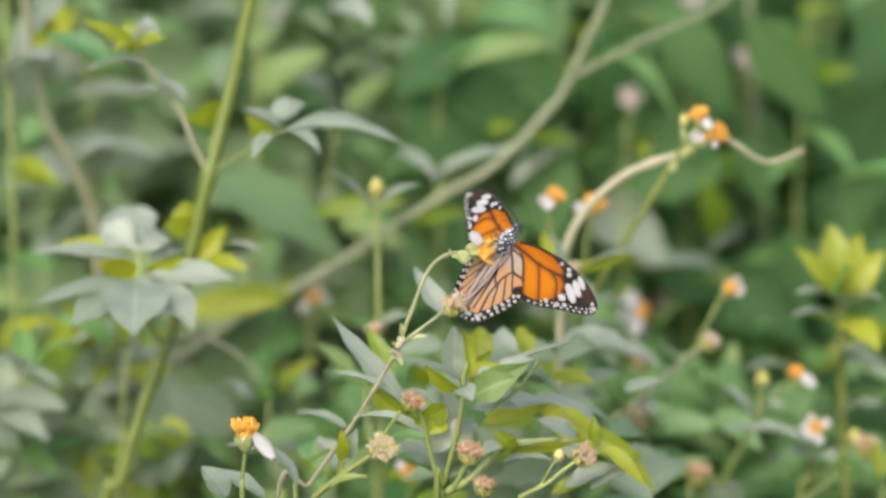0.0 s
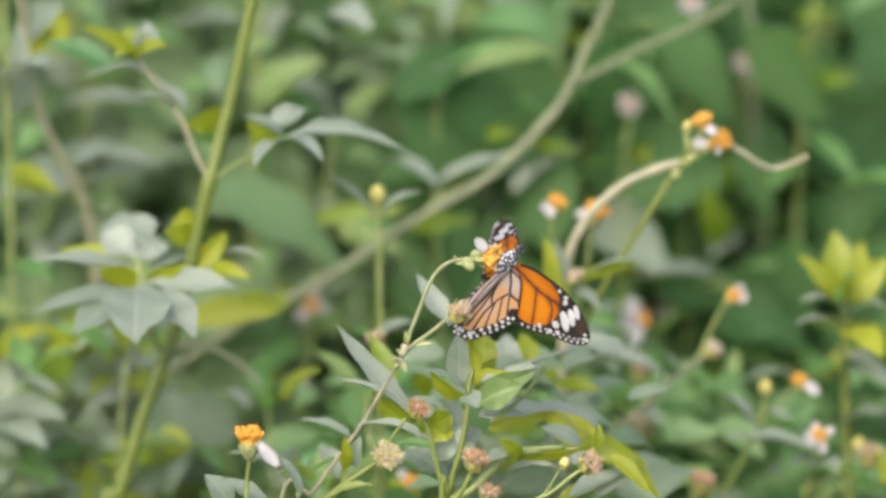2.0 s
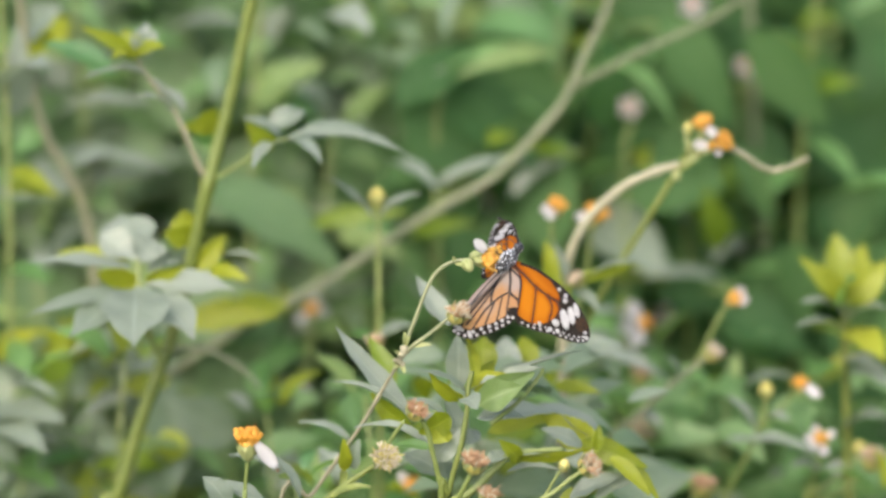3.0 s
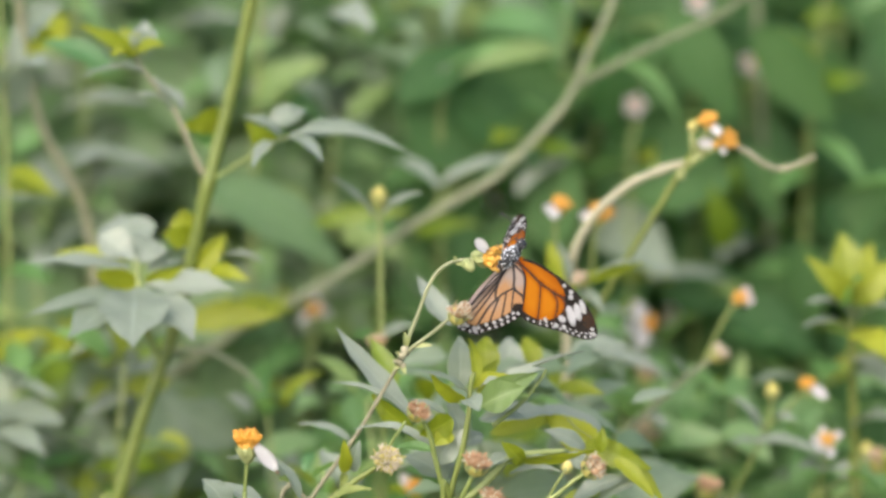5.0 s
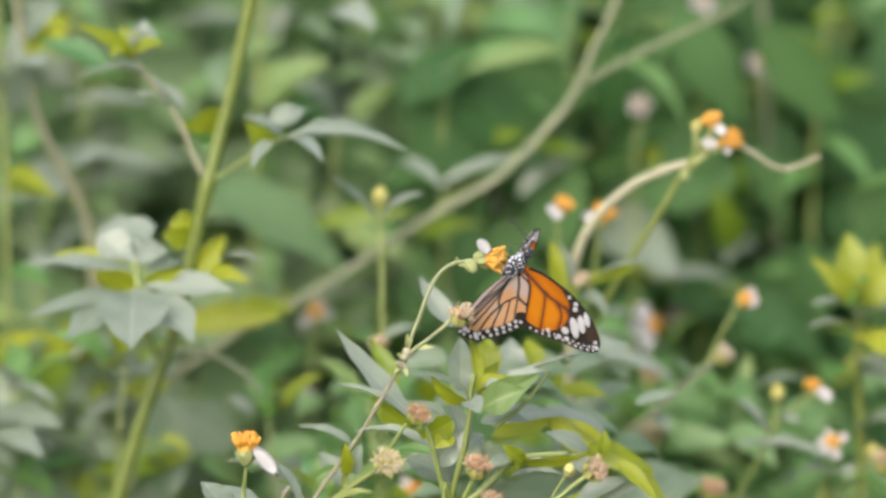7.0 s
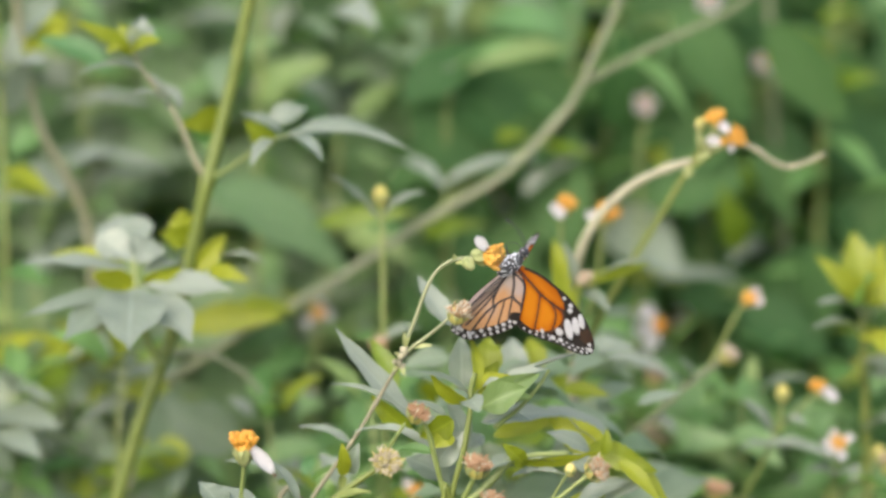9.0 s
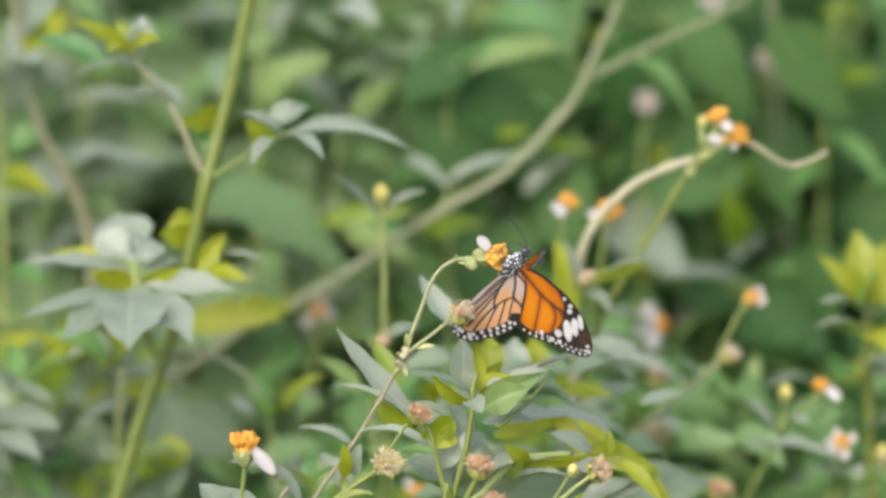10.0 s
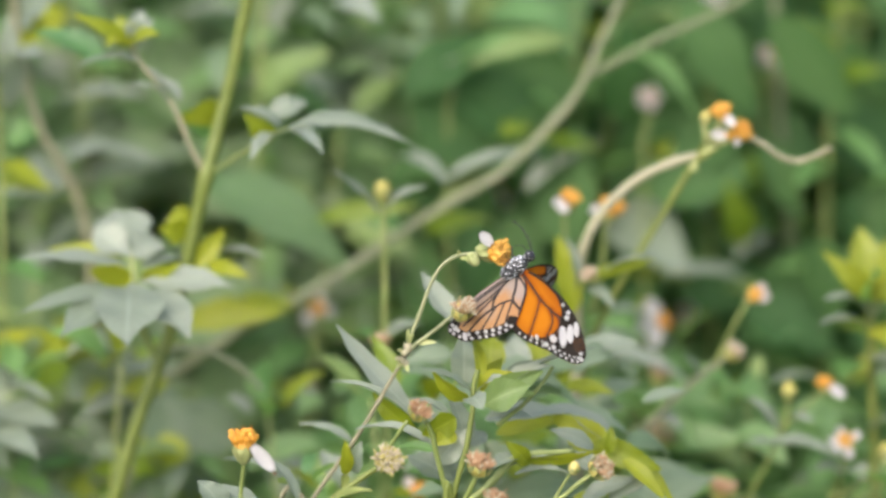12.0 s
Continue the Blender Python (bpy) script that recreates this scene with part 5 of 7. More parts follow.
leaf(s6, (-0.0819, 0.2000, 0.6214), (-0.0584, 0.1700, 0.6327), 0.0110, YELLOW, turn(0.0, 0.3, 0.9), fold=0.1)
leaf(s6, (-0.1204, 0.2000, 0.5903), (-0.0778, 0.1800, 0.5598), 0.0300, MID, turn(0.3, 0.5, 0.8), fold=0.06, full=0.45)
leaf(s6, (-0.0741, 0.2600, 0.6915), (-0.0497, 0.2500, 0.7108), 0.0140, MID, turn(0.0, 0.5, 0.8), fold=0.1)
leaf(s6, (-0.0207, 0.3400, 0.6509), (-0.0580, 0.3200, 0.6834), 0.0210, SHEEN_PALE, turn(0.2, 0.45, 0.85), fold=0.1)
leaf(s5, (-0.0068, 0.3200, 0.6720), (-0.0294, 0.2800, 0.6955), 0.0110, SHEEN_PALE, turn(0.2, 0.6, 0.7), fold=0.15)
leaf(s5, (-0.0073, 0.3200, 0.6628), (-0.0220, 0.3000, 0.6820), 0.0150, GREEN, turn(0.2, 0.5, 0.8), fold=0.12)
leaf(s5, (0.0026, 0.2600, 0.7053), (0.0486, 0.2500, 0.7135), 0.0075, GREEN, turn(0.0, 0.8, 0.55), fold=0.2, droop=0.14)
leaf(s5, (0.0067, 0.3000, 0.6838), (0.0431, 0.2600, 0.6850), 0.0075, GREEN, turn(0.0, 0.7, 0.6), fold=0.2)
leaf(s5, (0.0068, 0.2800, 0.6683), (0.0299, 0.2500, 0.6807), 0.0080, OLIVE, turn(0.0, 0.2, 0.95), fold=0.1)
leaf(s5, (0.0310, 0.2800, 0.6678), (0.0551, 0.2500, 0.6730), 0.0050, OLIVE, turn(0.0, 0.2, 0.95), fold=0.1)
leaf(s5, (-0.0211, 0.2200, 0.6766), (-0.0013, 0.1900, 0.6753), 0.0090, SHEEN_PALE, turn(0.3, 0.6, 0.7), fold=0.15)
leaf(s5, (-0.0149, 0.2400, 0.6423), (-0.0429, 0.2200, 0.6554), 0.0060, DEEP, turn(0.0, 0.4, 0.9), fold=0.15)
leaf(s5, (-0.0106, 0.2400, 0.6445), (0.0136, 0.2200, 0.6530), 0.0080, OLIVE, turn(0.0, 0.2, 0.9), fold=0.15)
leaf(s5, (-0.0432, 0.2600, 0.7274), (-0.0273, 0.2200, 0.7303), 0.0140, SHEEN_PALE, turn(0.0, 0.5, 0.85), fold=0.1)
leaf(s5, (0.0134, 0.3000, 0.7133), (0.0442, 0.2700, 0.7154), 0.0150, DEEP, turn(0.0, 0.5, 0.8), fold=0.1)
leaf(s3, (0.0617, 0.2600, 0.7075), (0.0925, 0.2400, 0.6880), 0.0075, GREEN, turn(0.45, 0.65, 0.55), fold=0.15, droop=0.22)
leaf(s3, (0.1241, 0.3000, 0.6241), (0.1069, 0.2700, 0.6247), 0.0090, SHEEN_PALE, turn(0.0, 0.8, 0.55), fold=0.15)
leaf(s3, (0.1123, 0.2600, 0.6175), (0.0791, 0.2400, 0.6263), 0.0080, SHEEN_PALE, turn(0.0, 0.75, 0.6), fold=0.15)
leaf(s3, (0.1100, 0.2600, 0.6323), (0.1037, 0.2500, 0.6598), 0.0120, OLIVE, turn(0.2, -0.1, 0.95), fold=0.1)
leaf(s3, (0.1124, 0.2700, 0.6502), (0.1126, 0.2600, 0.6686), 0.0070, OLIVE, turn(0.3, 0.1, 0.95), fold=0.1)
leaf(s3, (0.0949, 0.2800, 0.6362), (0.0794, 0.2700, 0.6502), 0.0090, DEEP, turn(0.0, 0.6, 0.75), fold=0.15)
leaf(s4, (0.1432, 0.2800, 0.6907), (0.1645, 0.2600, 0.7000), 0.0080, OLIVE, turn(0.0, 0.3, 0.9), fold=0.15)
leaf(s4, (0.1443, 0.2800, 0.6997), (0.1308, 0.2700, 0.7180), 0.0080, OLIVE, turn(0.2, 0.1, 0.95), fold=0.15)
leaf(s4, (0.1414, 0.2800, 0.6133), (0.1210, 0.2600, 0.6232), 0.0080, GREEN, turn(0.0, 0.7, 0.6), fold=0.15)
leaf(s4, (0.1433, 0.2800, 0.6725), (0.1645, 0.2500, 0.6597), 0.0090, GREEN, turn(0.2, 0.7, 0.65), fold=0.15)
leaf(s4, (0.1425, 0.2800, 0.6589), (0.1297, 0.2600, 0.6549), 0.0100, GREEN, turn(0.0, 0.7, 0.6), fold=0.15)
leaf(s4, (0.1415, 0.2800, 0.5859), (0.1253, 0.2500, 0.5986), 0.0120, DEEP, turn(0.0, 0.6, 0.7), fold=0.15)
# broad soft leaves farther in
leaf(s1, (-0.1645, 0.1900, 0.7035), (-0.1622, 0.1800, 0.7413), 0.0130, SHEEN_PALE, turn(0.1, 0.2, 0.95), fold=0.1)
leaf(s1, (-0.1680, 0.2000, 0.6733), (-0.1472, 0.1700, 0.6775), 0.0090, YELLOW, turn(0, 0.3, 0.9), fold=0.1)
leaf(s2, (-0.1578, 0.2600, 0.6669), (-0.1060, 0.2200, 0.6756), 0.0090, SHEEN_PALE, turn(0, 0.8, 0.6), fold=0.1)
leaf(s2, (-0.1188, 0.2700, 0.6621), (-0.1480, 0.2400, 0.6783), 0.0080, SHEEN_PALE, turn(0, 0.75, 0.6), fold=0.1)
leaf(s2, (-0.1541, 0.2800, 0.6789), (-0.1151, 0.2400, 0.6977), 0.0100, SHEEN_PALE, turn(0, 0.7, 0.7), fold=0.1)
leaf(s2, (-0.1456, 0.2500, 0.7278), (-0.1562, 0.2400, 0.7202), 0.0090, YELLOW, turn(0, 0.3, 0.9), fold=0.1)
leaf(s6, (-0.0709, 0.3000, 0.7010), (-0.0592, 0.2800, 0.7249), 0.0140, SHEEN_PALE, turn(0.1, 0.5, 0.85), fold=0.1)
leaf(s6, (-0.0683, 0.2800, 0.6866), (-0.0469, 0.2600, 0.7084), 0.0140, MID, turn(0.1, 0.4, 0.9), fold=0.1)
leaf(s6, (-0.1083, 0.3000, 0.7090), (-0.0787, 0.2700, 0.7229), 0.0090, SHEEN_PALE, turn(0, 0.7, 0.7), fold=0.1)
leaf(s6, (-0.0290, 0.3000, 0.7088), (-0.0438, 0.2800, 0.7339), 0.0170, MID, turn(0.1, 0.3, 0.9), fold=0.1)
leaf(s6, (-0.0494, 0.2000, 0.6585), (-0.0125, 0.1900, 0.6654), 0.0080, OLIVE, turn(0, 0.2, 0.95), fold=0.1)
leaf(s6, (-0.1006, 0.1700, 0.6264), (-0.0616, 0.1600, 0.6323), 0.0110, YELLOW, turn(0, 0.25, 0.95), fold=0.1)
leaf(s2, (-0.1329, 0.1700, 0.6243), (-0.1525, 0.1500, 0.6175), 0.0080, YELLOW, turn(0, 0.3, 0.9), fold=0.1)
leaf(s2, (-0.1406, 0.1700, 0.6109), (-0.1405, 0.1500, 0.6352), 0.0090, YELLOW, turn(0.2, 0.2, 0.95), fold=0.1)
leaf(s2, (-0.1352, 0.1700, 0.6120), (-0.1560, 0.1600, 0.6270), 0.0070, YELLOW, turn(0.1, 0.3, 0.9), fold=0.1)
leaf(s2, (-0.1379, 0.1800, 0.5981), (-0.1044, 0.1500, 0.6141), 0.0100, SHEEN_PALE, turn(0, 0.75, 0.65), fold=0.1)
leaf(s2, (-0.1142, 0.1800, 0.5947), (-0.1367, 0.1500, 0.5963), 0.0110, SHEEN_PALE, turn(0, 0.7, 0.7), fold=0.1)
leaf(s2, (-0.1475, 0.2000, 0.5926), (-0.1546, 0.1600, 0.5724), 0.0140, SHEEN_PALE, turn(-0.1, 0.5, 0.85), fold=0.1)
leaf(s2, (-0.1277, 0.1900, 0.5796), (-0.1461, 0.1600, 0.5657), 0.0120, MID, turn(-0.1, 0.5, 0.85), fold=0.1)
leaf(s1, (-0.1584, 0.1900, 0.5549), (-0.1373, 0.1600, 0.5791), 0.0120, SHEEN_PALE, turn(0, 0.6, 0.75), fold=0.1)
leaf(s1, (-0.1728, 0.1900, 0.6066), (-0.1544, 0.1700, 0.6232), 0.0100, YELLOW, turn(0, 0.4, 0.9), fold=0.1)
leaf(s1, (-0.1704, 0.1700, 0.5584), (-0.1499, 0.1500, 0.5752), 0.0110, SHEEN_PALE, turn(0, 0.65, 0.75), fold=0.1)
leaf(s5, (0.0448, 0.2500, 0.7144), (0.0072, 0.2300, 0.7104), 0.0100, MID, turn(0, 0.6, 0.8), fold=0.1)
leaf(s4, (0.0845, 0.3000, 0.6071), (0.1216, 0.2700, 0.6098), 0.0110, MID, turn(0, 0.7, 0.7), fold=0.1)
leaf(s3, (0.1020, 0.2900, 0.6485), (0.1094, 0.2700, 0.6321), 0.0110, OLIVE, turn(0.1, 0.2, 0.95), fold=0.1)
leaf(s3, (0.0812, 0.3000, 0.6437), (0.0986, 0.2800, 0.6375), 0.0090, SHEEN_PALE, turn(0, 0.6, 0.8), fold=0.1)
leaf(s4, (0.1232, 0.3000, 0.6185), (0.1052, 0.2800, 0.6272), 0.0080, SHEEN_PALE, turn(0, 0.6, 0.8), fold=0.1)
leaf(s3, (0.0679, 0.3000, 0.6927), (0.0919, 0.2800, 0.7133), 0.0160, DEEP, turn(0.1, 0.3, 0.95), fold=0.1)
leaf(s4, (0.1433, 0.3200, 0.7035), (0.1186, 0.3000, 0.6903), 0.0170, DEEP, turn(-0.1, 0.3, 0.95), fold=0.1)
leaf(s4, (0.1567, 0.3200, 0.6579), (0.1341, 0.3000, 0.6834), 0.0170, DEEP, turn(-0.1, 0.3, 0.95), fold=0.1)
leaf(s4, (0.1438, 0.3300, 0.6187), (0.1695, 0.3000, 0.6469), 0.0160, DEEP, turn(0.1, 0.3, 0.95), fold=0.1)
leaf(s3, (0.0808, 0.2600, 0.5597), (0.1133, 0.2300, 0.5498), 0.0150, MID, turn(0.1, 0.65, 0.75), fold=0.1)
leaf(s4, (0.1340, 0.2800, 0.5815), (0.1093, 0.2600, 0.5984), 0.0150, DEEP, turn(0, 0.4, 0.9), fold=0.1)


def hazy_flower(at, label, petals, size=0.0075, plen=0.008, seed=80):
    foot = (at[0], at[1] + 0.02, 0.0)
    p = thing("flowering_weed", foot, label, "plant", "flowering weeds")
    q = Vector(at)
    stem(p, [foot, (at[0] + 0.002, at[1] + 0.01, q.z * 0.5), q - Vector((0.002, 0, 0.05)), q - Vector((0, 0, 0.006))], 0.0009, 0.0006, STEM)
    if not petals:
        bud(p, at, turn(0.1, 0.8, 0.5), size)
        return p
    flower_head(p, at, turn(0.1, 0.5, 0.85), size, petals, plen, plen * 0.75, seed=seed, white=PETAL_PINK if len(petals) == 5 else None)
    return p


FIVE = [turn(math.cos(k * 1.2566), math.sin(k * 1.2566), 0.15) for k in range(5)]
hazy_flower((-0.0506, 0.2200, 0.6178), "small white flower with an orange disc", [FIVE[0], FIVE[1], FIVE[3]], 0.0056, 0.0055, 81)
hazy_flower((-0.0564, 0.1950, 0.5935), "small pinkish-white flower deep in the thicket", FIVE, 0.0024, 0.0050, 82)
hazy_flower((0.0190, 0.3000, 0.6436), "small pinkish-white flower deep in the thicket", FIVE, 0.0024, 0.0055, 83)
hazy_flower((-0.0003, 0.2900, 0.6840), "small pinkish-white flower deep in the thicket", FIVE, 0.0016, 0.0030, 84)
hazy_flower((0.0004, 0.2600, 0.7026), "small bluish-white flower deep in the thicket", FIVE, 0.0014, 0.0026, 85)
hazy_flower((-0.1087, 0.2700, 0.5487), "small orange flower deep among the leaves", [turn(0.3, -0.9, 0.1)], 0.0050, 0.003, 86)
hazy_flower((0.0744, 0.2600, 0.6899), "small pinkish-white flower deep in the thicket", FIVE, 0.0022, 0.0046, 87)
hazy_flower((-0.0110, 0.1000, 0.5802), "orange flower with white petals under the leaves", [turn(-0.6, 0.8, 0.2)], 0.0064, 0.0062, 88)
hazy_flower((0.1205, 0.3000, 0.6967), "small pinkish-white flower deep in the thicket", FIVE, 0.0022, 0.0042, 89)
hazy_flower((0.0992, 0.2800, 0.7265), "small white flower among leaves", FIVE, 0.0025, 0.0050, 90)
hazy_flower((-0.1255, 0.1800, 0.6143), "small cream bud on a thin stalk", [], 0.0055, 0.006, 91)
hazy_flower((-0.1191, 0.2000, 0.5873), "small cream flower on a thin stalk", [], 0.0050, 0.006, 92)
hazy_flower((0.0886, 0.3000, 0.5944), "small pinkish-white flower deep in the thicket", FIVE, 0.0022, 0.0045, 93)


# ---------------------------------------------------------------- the thicket behind
def thicket_weed(seed, height, tints, levels=11, low=0.42, size=1.0):
    """One weed of the thicket: upright stem, pairs of leaves turned crosswise, a whorl at the top."""
    rnd = random.Random(seed)
    p = thing("thicket_weed", (0, 0, 0), "leafy green weed in the dense thicket", "weed", "thicket weeds")
    lean = Vector((rnd.uniform(-0.06, 0.06), rnd.uniform(-0.05, 0.05), 0))
    spine = [Vector((0, 0, 0)), Vector((0, 0, height * 0.4)) + lean * 0.3, Vector((0, 0, height)) + lean]
    stem(p, spine, 0.0009, 0.0006, STEM)
    line = smooth_line(spine, 20)
    ang = rnd.random() * 6
    for k in range(levels + 1):
        t = low + (1 - low) * k / levels
        at = line[min(len(line) - 1, int(t * (len(line) - 1)))]
        ang += 1.57 + rnd.uniform(-0.3, 0.3)
        for j in range(2 if k < levels else 4):
            a = ang + j * (math.pi if k < levels else math.pi / 2) + rnd.uniform(-0.25, 0.25)
            rise = rnd.uniform(-0.45, 0.45) if k < levels else rnd.uniform(0.3, 1.0)
            ln = rnd.uniform(0.035, 0.08) * (1.0 if k < levels else 0.6) * size
            way = Vector((math.cos(a), math.sin(a), rise)).normalized()
            bm = bmesh.new()
            root = at + Vector((math.cos(a), math.sin(a), 0.3)) * 0.006
            blade(bm, root, root + way * ln, ln * rnd.uniform(0.3, 0.5), (rnd.uniform(-0.5, 0.5), rnd.uniform(-0.8, 0.1), 1), fold=rnd.uniform(0.08, 0.25), droop=rnd.uniform(0.02, 0.2), rows=9, cols=2)
            part("leaf", bm, rnd.choice(tints), p)
    return p


def thicket():
    rnd = random.Random(77)
    # pale tints for the bright left; deeper greens put shade into the right
    light = (GREEN, SHEEN_PALE, MID, DEEP, GREEN, YELLOW, SHEEN_PALE, MID, SHEEN_PALE)
    far_shade_tints = (DEEP, DEEP, DEEP, GREEN, DEEP, MID)
    shade_tints = (GREEN, GREEN, DEEP, DEEP, GREEN, MID, DEEP, OLIVE)
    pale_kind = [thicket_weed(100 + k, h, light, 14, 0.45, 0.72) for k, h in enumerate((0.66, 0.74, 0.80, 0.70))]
    deep_kind = [thicket_weed(110 + k, h, shade_tints, 16, 0.40, 0.85) for k, h in enumerate((0.74, 0.80, 0.84, 0.77))]
    far_kind = [thicket_weed(130 + k, h, far_shade_tints, 16, 0.40, 1.0) for k, h in enumerate((0.74, 0.80, 0.84, 0.77))]
    low_kind = [thicket_weed(120 + k, h, (SHEEN_PALE, MID, GREEN, MID, YELLOW, GREEN, DEEP), 9, 0.70, 0.52) for k, h in enumerate((0.62, 0.60, 0.64, 0.61))]
    used = set()

    def plant(kind, x, y, drop):
        src = next((k for k in kind if k.name not in used), kind[rnd.randrange(len(kind))])
        m = pose(x, y, drop, rnd.uniform(-6, 6), rnd.uniform(-6, 6), rnd.uniform(0, 360))
        if src.name in used:
            copy_thing(src, m)
        else:
            used.add(src.name)
            src.matrix_basis = m

    for row, (y, step, jitter) in enumerate(((0.255, 0.056, 0.012), (0.295, 0.05, 0.015), (0.335, 0.05, 0.02), (0.38, 0.05, 0.02), (0.44, 0.06, 0.03), (0.53, 0.065, 0.03), (0.64, 0.075, 0.03), (0.80, 0.085, 0.04), (1.0, 0.10, 0.05))):
        x = -0.235 - 0.12 * y + (row % 2) * step / 2
        while x < 0.235 + 0.12 * y:
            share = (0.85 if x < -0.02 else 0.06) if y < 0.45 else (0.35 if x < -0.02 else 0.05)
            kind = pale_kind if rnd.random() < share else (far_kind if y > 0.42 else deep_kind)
            if x > 0.0 and y < 0.36 and rnd.random() < 0.7:
                x += step
                continue
            plant(kind, x + rnd.uniform(-jitter, jitter), y + rnd.uniform(-jitter, jitter), -0.03 + rnd.uniform(-0.05, 0.02) - 0.24 * max(0.0, y - 0.3))
            x += step
    # taller weeds, their unseen tops added to shade the right-hand side
    tall_kind = [thicket_weed(140 + k, h, far_shade_tints, 22, 0.42, 1.0) for k, h in enumerate((1.05, 1.18))]
    for y, step in ((0.52, 0.07), (0.66, 0.08)):
        x = -0.05 + 0.02 * rnd.random()
        while x < 0.28 + 0.12 * y:
            plant(tall_kind, x + rnd.uniform(-0.015, 0.015), y + rnd.uniform(-0.02, 0.02), -0.03 - 0.2 * max(0.0, y - 0.3))
            x += step
    # lower weeds that fill the foot of the flowering ones
    for x, y, drop in ((-0.165, 0.15, 0.0), (-0.135, 0.20, 0.01), (-0.045, 0.10, -0.035), (-0.02, 0.06, -0.035),
                       (0.01, 0.09, -0.02), (0.03, 0.06, -0.03), (0.055, 0.10, -0.025), (0.075, 0.19, -0.04), (0.10, 0.20, -0.05), (0.13, 0.20, -0.05), (0.16, 0.19, -0.04), (0.175, 0.20, -0.03), (0.115, 0.24, -0.08), (0.04, 0.20, -0.01), (-0.02, 0.22, -0.015), (-0.172, 0.13, -0.01), (0.09, 0.21, -0.02), (0.14, 0.25, -0.01), (0.17, 0.24, 0.0), (0.125, 0.22, -0.04), (0.155, 0.22, -0.03), (0.015, 0.04, -0.035), (0.04, 0.035, -0.045), (0.065, 0.05, -0.04), (0.02, 0.12, 0.0)):
        plant(low_kind, x, y, drop)


thicket()


def undergrowth():
    """The tangle of low leaves at the foot of the weeds and farther off."""
    rnd = random.Random(78)
    bm = bmesh.new()
    for k in range(5200):
        far = rnd.random()
        y = -1.2 + 5.2 * far
        x = rnd.uniform(-1.6, 1.6)
        top = 0.16 if y < 0.3 else (0.34 if y < 1.3 else 0.5)
        z = rnd.random() ** 1.3 * top
        a = rnd.random() * math.tau
        ln = rnd.uniform(0.04, 0.09)
        root = Vector((x, y, z))
        way = Vector((math.cos(a), math.sin(a), rnd.uniform(-0.3, 0.6))).normalized()
        blade(bm, root, root + way * ln, ln * rnd.uniform(0.3, 0.55), (rnd.uniform(-0.4, 0.4), rnd.uniform(-0.6, 0.2), 1), rows=5, cols=1, droop=0.12)
    ob = part("undergrowth", bm, THICKET, None)
    tagged(ob, "tangle of low green leaves covering the ground", "undergrowth", kind="stuff")


undergrowth()


def thicket_foliage():
    """The inner leaves of the thicket, too many to tell apart."""
    rnd = random.Random(81)
    bm = bmesh.new()
    for k in range(5200):
        y = 0.48 + 1.3 * rnd.random() ** 1.4
        x = rnd.uniform(-1, 1) * (0.32 + 0.15 * y)
        z = rnd.uniform(0.10, 0.80 - 0.25 * y)
        a = rnd.random() * math.tau
        ln = rnd.uniform(0.03, 0.065)
        root = Vector((x, y, z))
        way = Vector((math.cos(a), math.sin(a), rnd.uniform(-0.5, 0.5))).normalized()
        blade(bm, root, root + way * ln, ln * rnd.uniform(0.3, 0.5), (rnd.uniform(-0.5, 0.5), rnd.uniform(-0.9, 0.1), 1), rows=5, cols=1, droop=0.12)
    ob = part("thicket_foliage", bm, THICKET, None)
    tagged(ob, "inner leaves of the green thicket in shade", "foliage", kind="stuff")


thicket_foliage()


def foliage_mass(name, label, material, seed, count, where, near=0.28, deep=0.32, high=0.13):
    """Leaves of the weeds right behind the flowers, overlapping too much to tell apart."""
    rnd = random.Random(seed)
    bm = bmesh.new()
    made = 0
    while made < count:
        y = near + deep * rnd.random() ** 1.3
        x = rnd.uniform(-1, 1) * (0.18 + 0.05 * y)
        z = 0.69 - 0.27 * y + rnd.uniform(-0.14, high)
        if rnd.random() > where(x, z):
            continue
        made += 1
        a = rnd.random() * math.tau
        ln = rnd.uniform(0.014, 0.036)
        root = Vector((x, y, z))
        way = Vector((math.cos(a), math.sin(a) * 0.7, rnd.uniform(-0.5, 0.4))).normalized()
        blade(bm, root, root + way * ln, ln * rnd.uniform(0.28, 0.5), (rnd.uniform(-0.5, 0.5), rnd.uniform(-0.9, 0.0), 1), rows=6, cols=1, droop=rnd.uniform(0.02, 0.2))
    tagged(part(name, bm, material, None), label, "foliage", kind="stuff")


foliage_mass("pale_foliage", "pale grey-green leaves of the crowded thicket", SHEEN_PALE_MASS, 91, 850, lambda x, z: (1.0 if x < 0.02 else 0.0) * (1.0 if z < 0.62 else 0.65))
foliage_mass("green_foliage", "dull green leaves of the crowded thicket", GREEN_MASS, 92, 1300, lambda x, z: (1.0 if x < 0.0 else 0.55) * (1.0 if z < 0.62 else (0.55 if x < 0.0 else 0.16)))
foliage_mass("young_foliage", "yellow-green young leaves of the crowded thicket", YELLOW_MASS, 93, 170, lambda x, z: 1.0 if x < 0.0 else 0.25)


foliage_mass("low_foliage", "green leaves crowding round the feet of the weeds", GREEN_MASS, 94, 330, lambda x, z: 1.0 if -0.05 < x < 0.10 else (0.08 if x < 0 else 0.45), 0.15, 0.09, -0.045)
foliage_mass("pale_low_foliage", "pale leaves crowding low among the tall stems", SHEEN_PALE_MASS, 95, 90, lambda x, z: 1.0 if x < -0.11 else 0.0, 0.15, 0.12, -0.02)
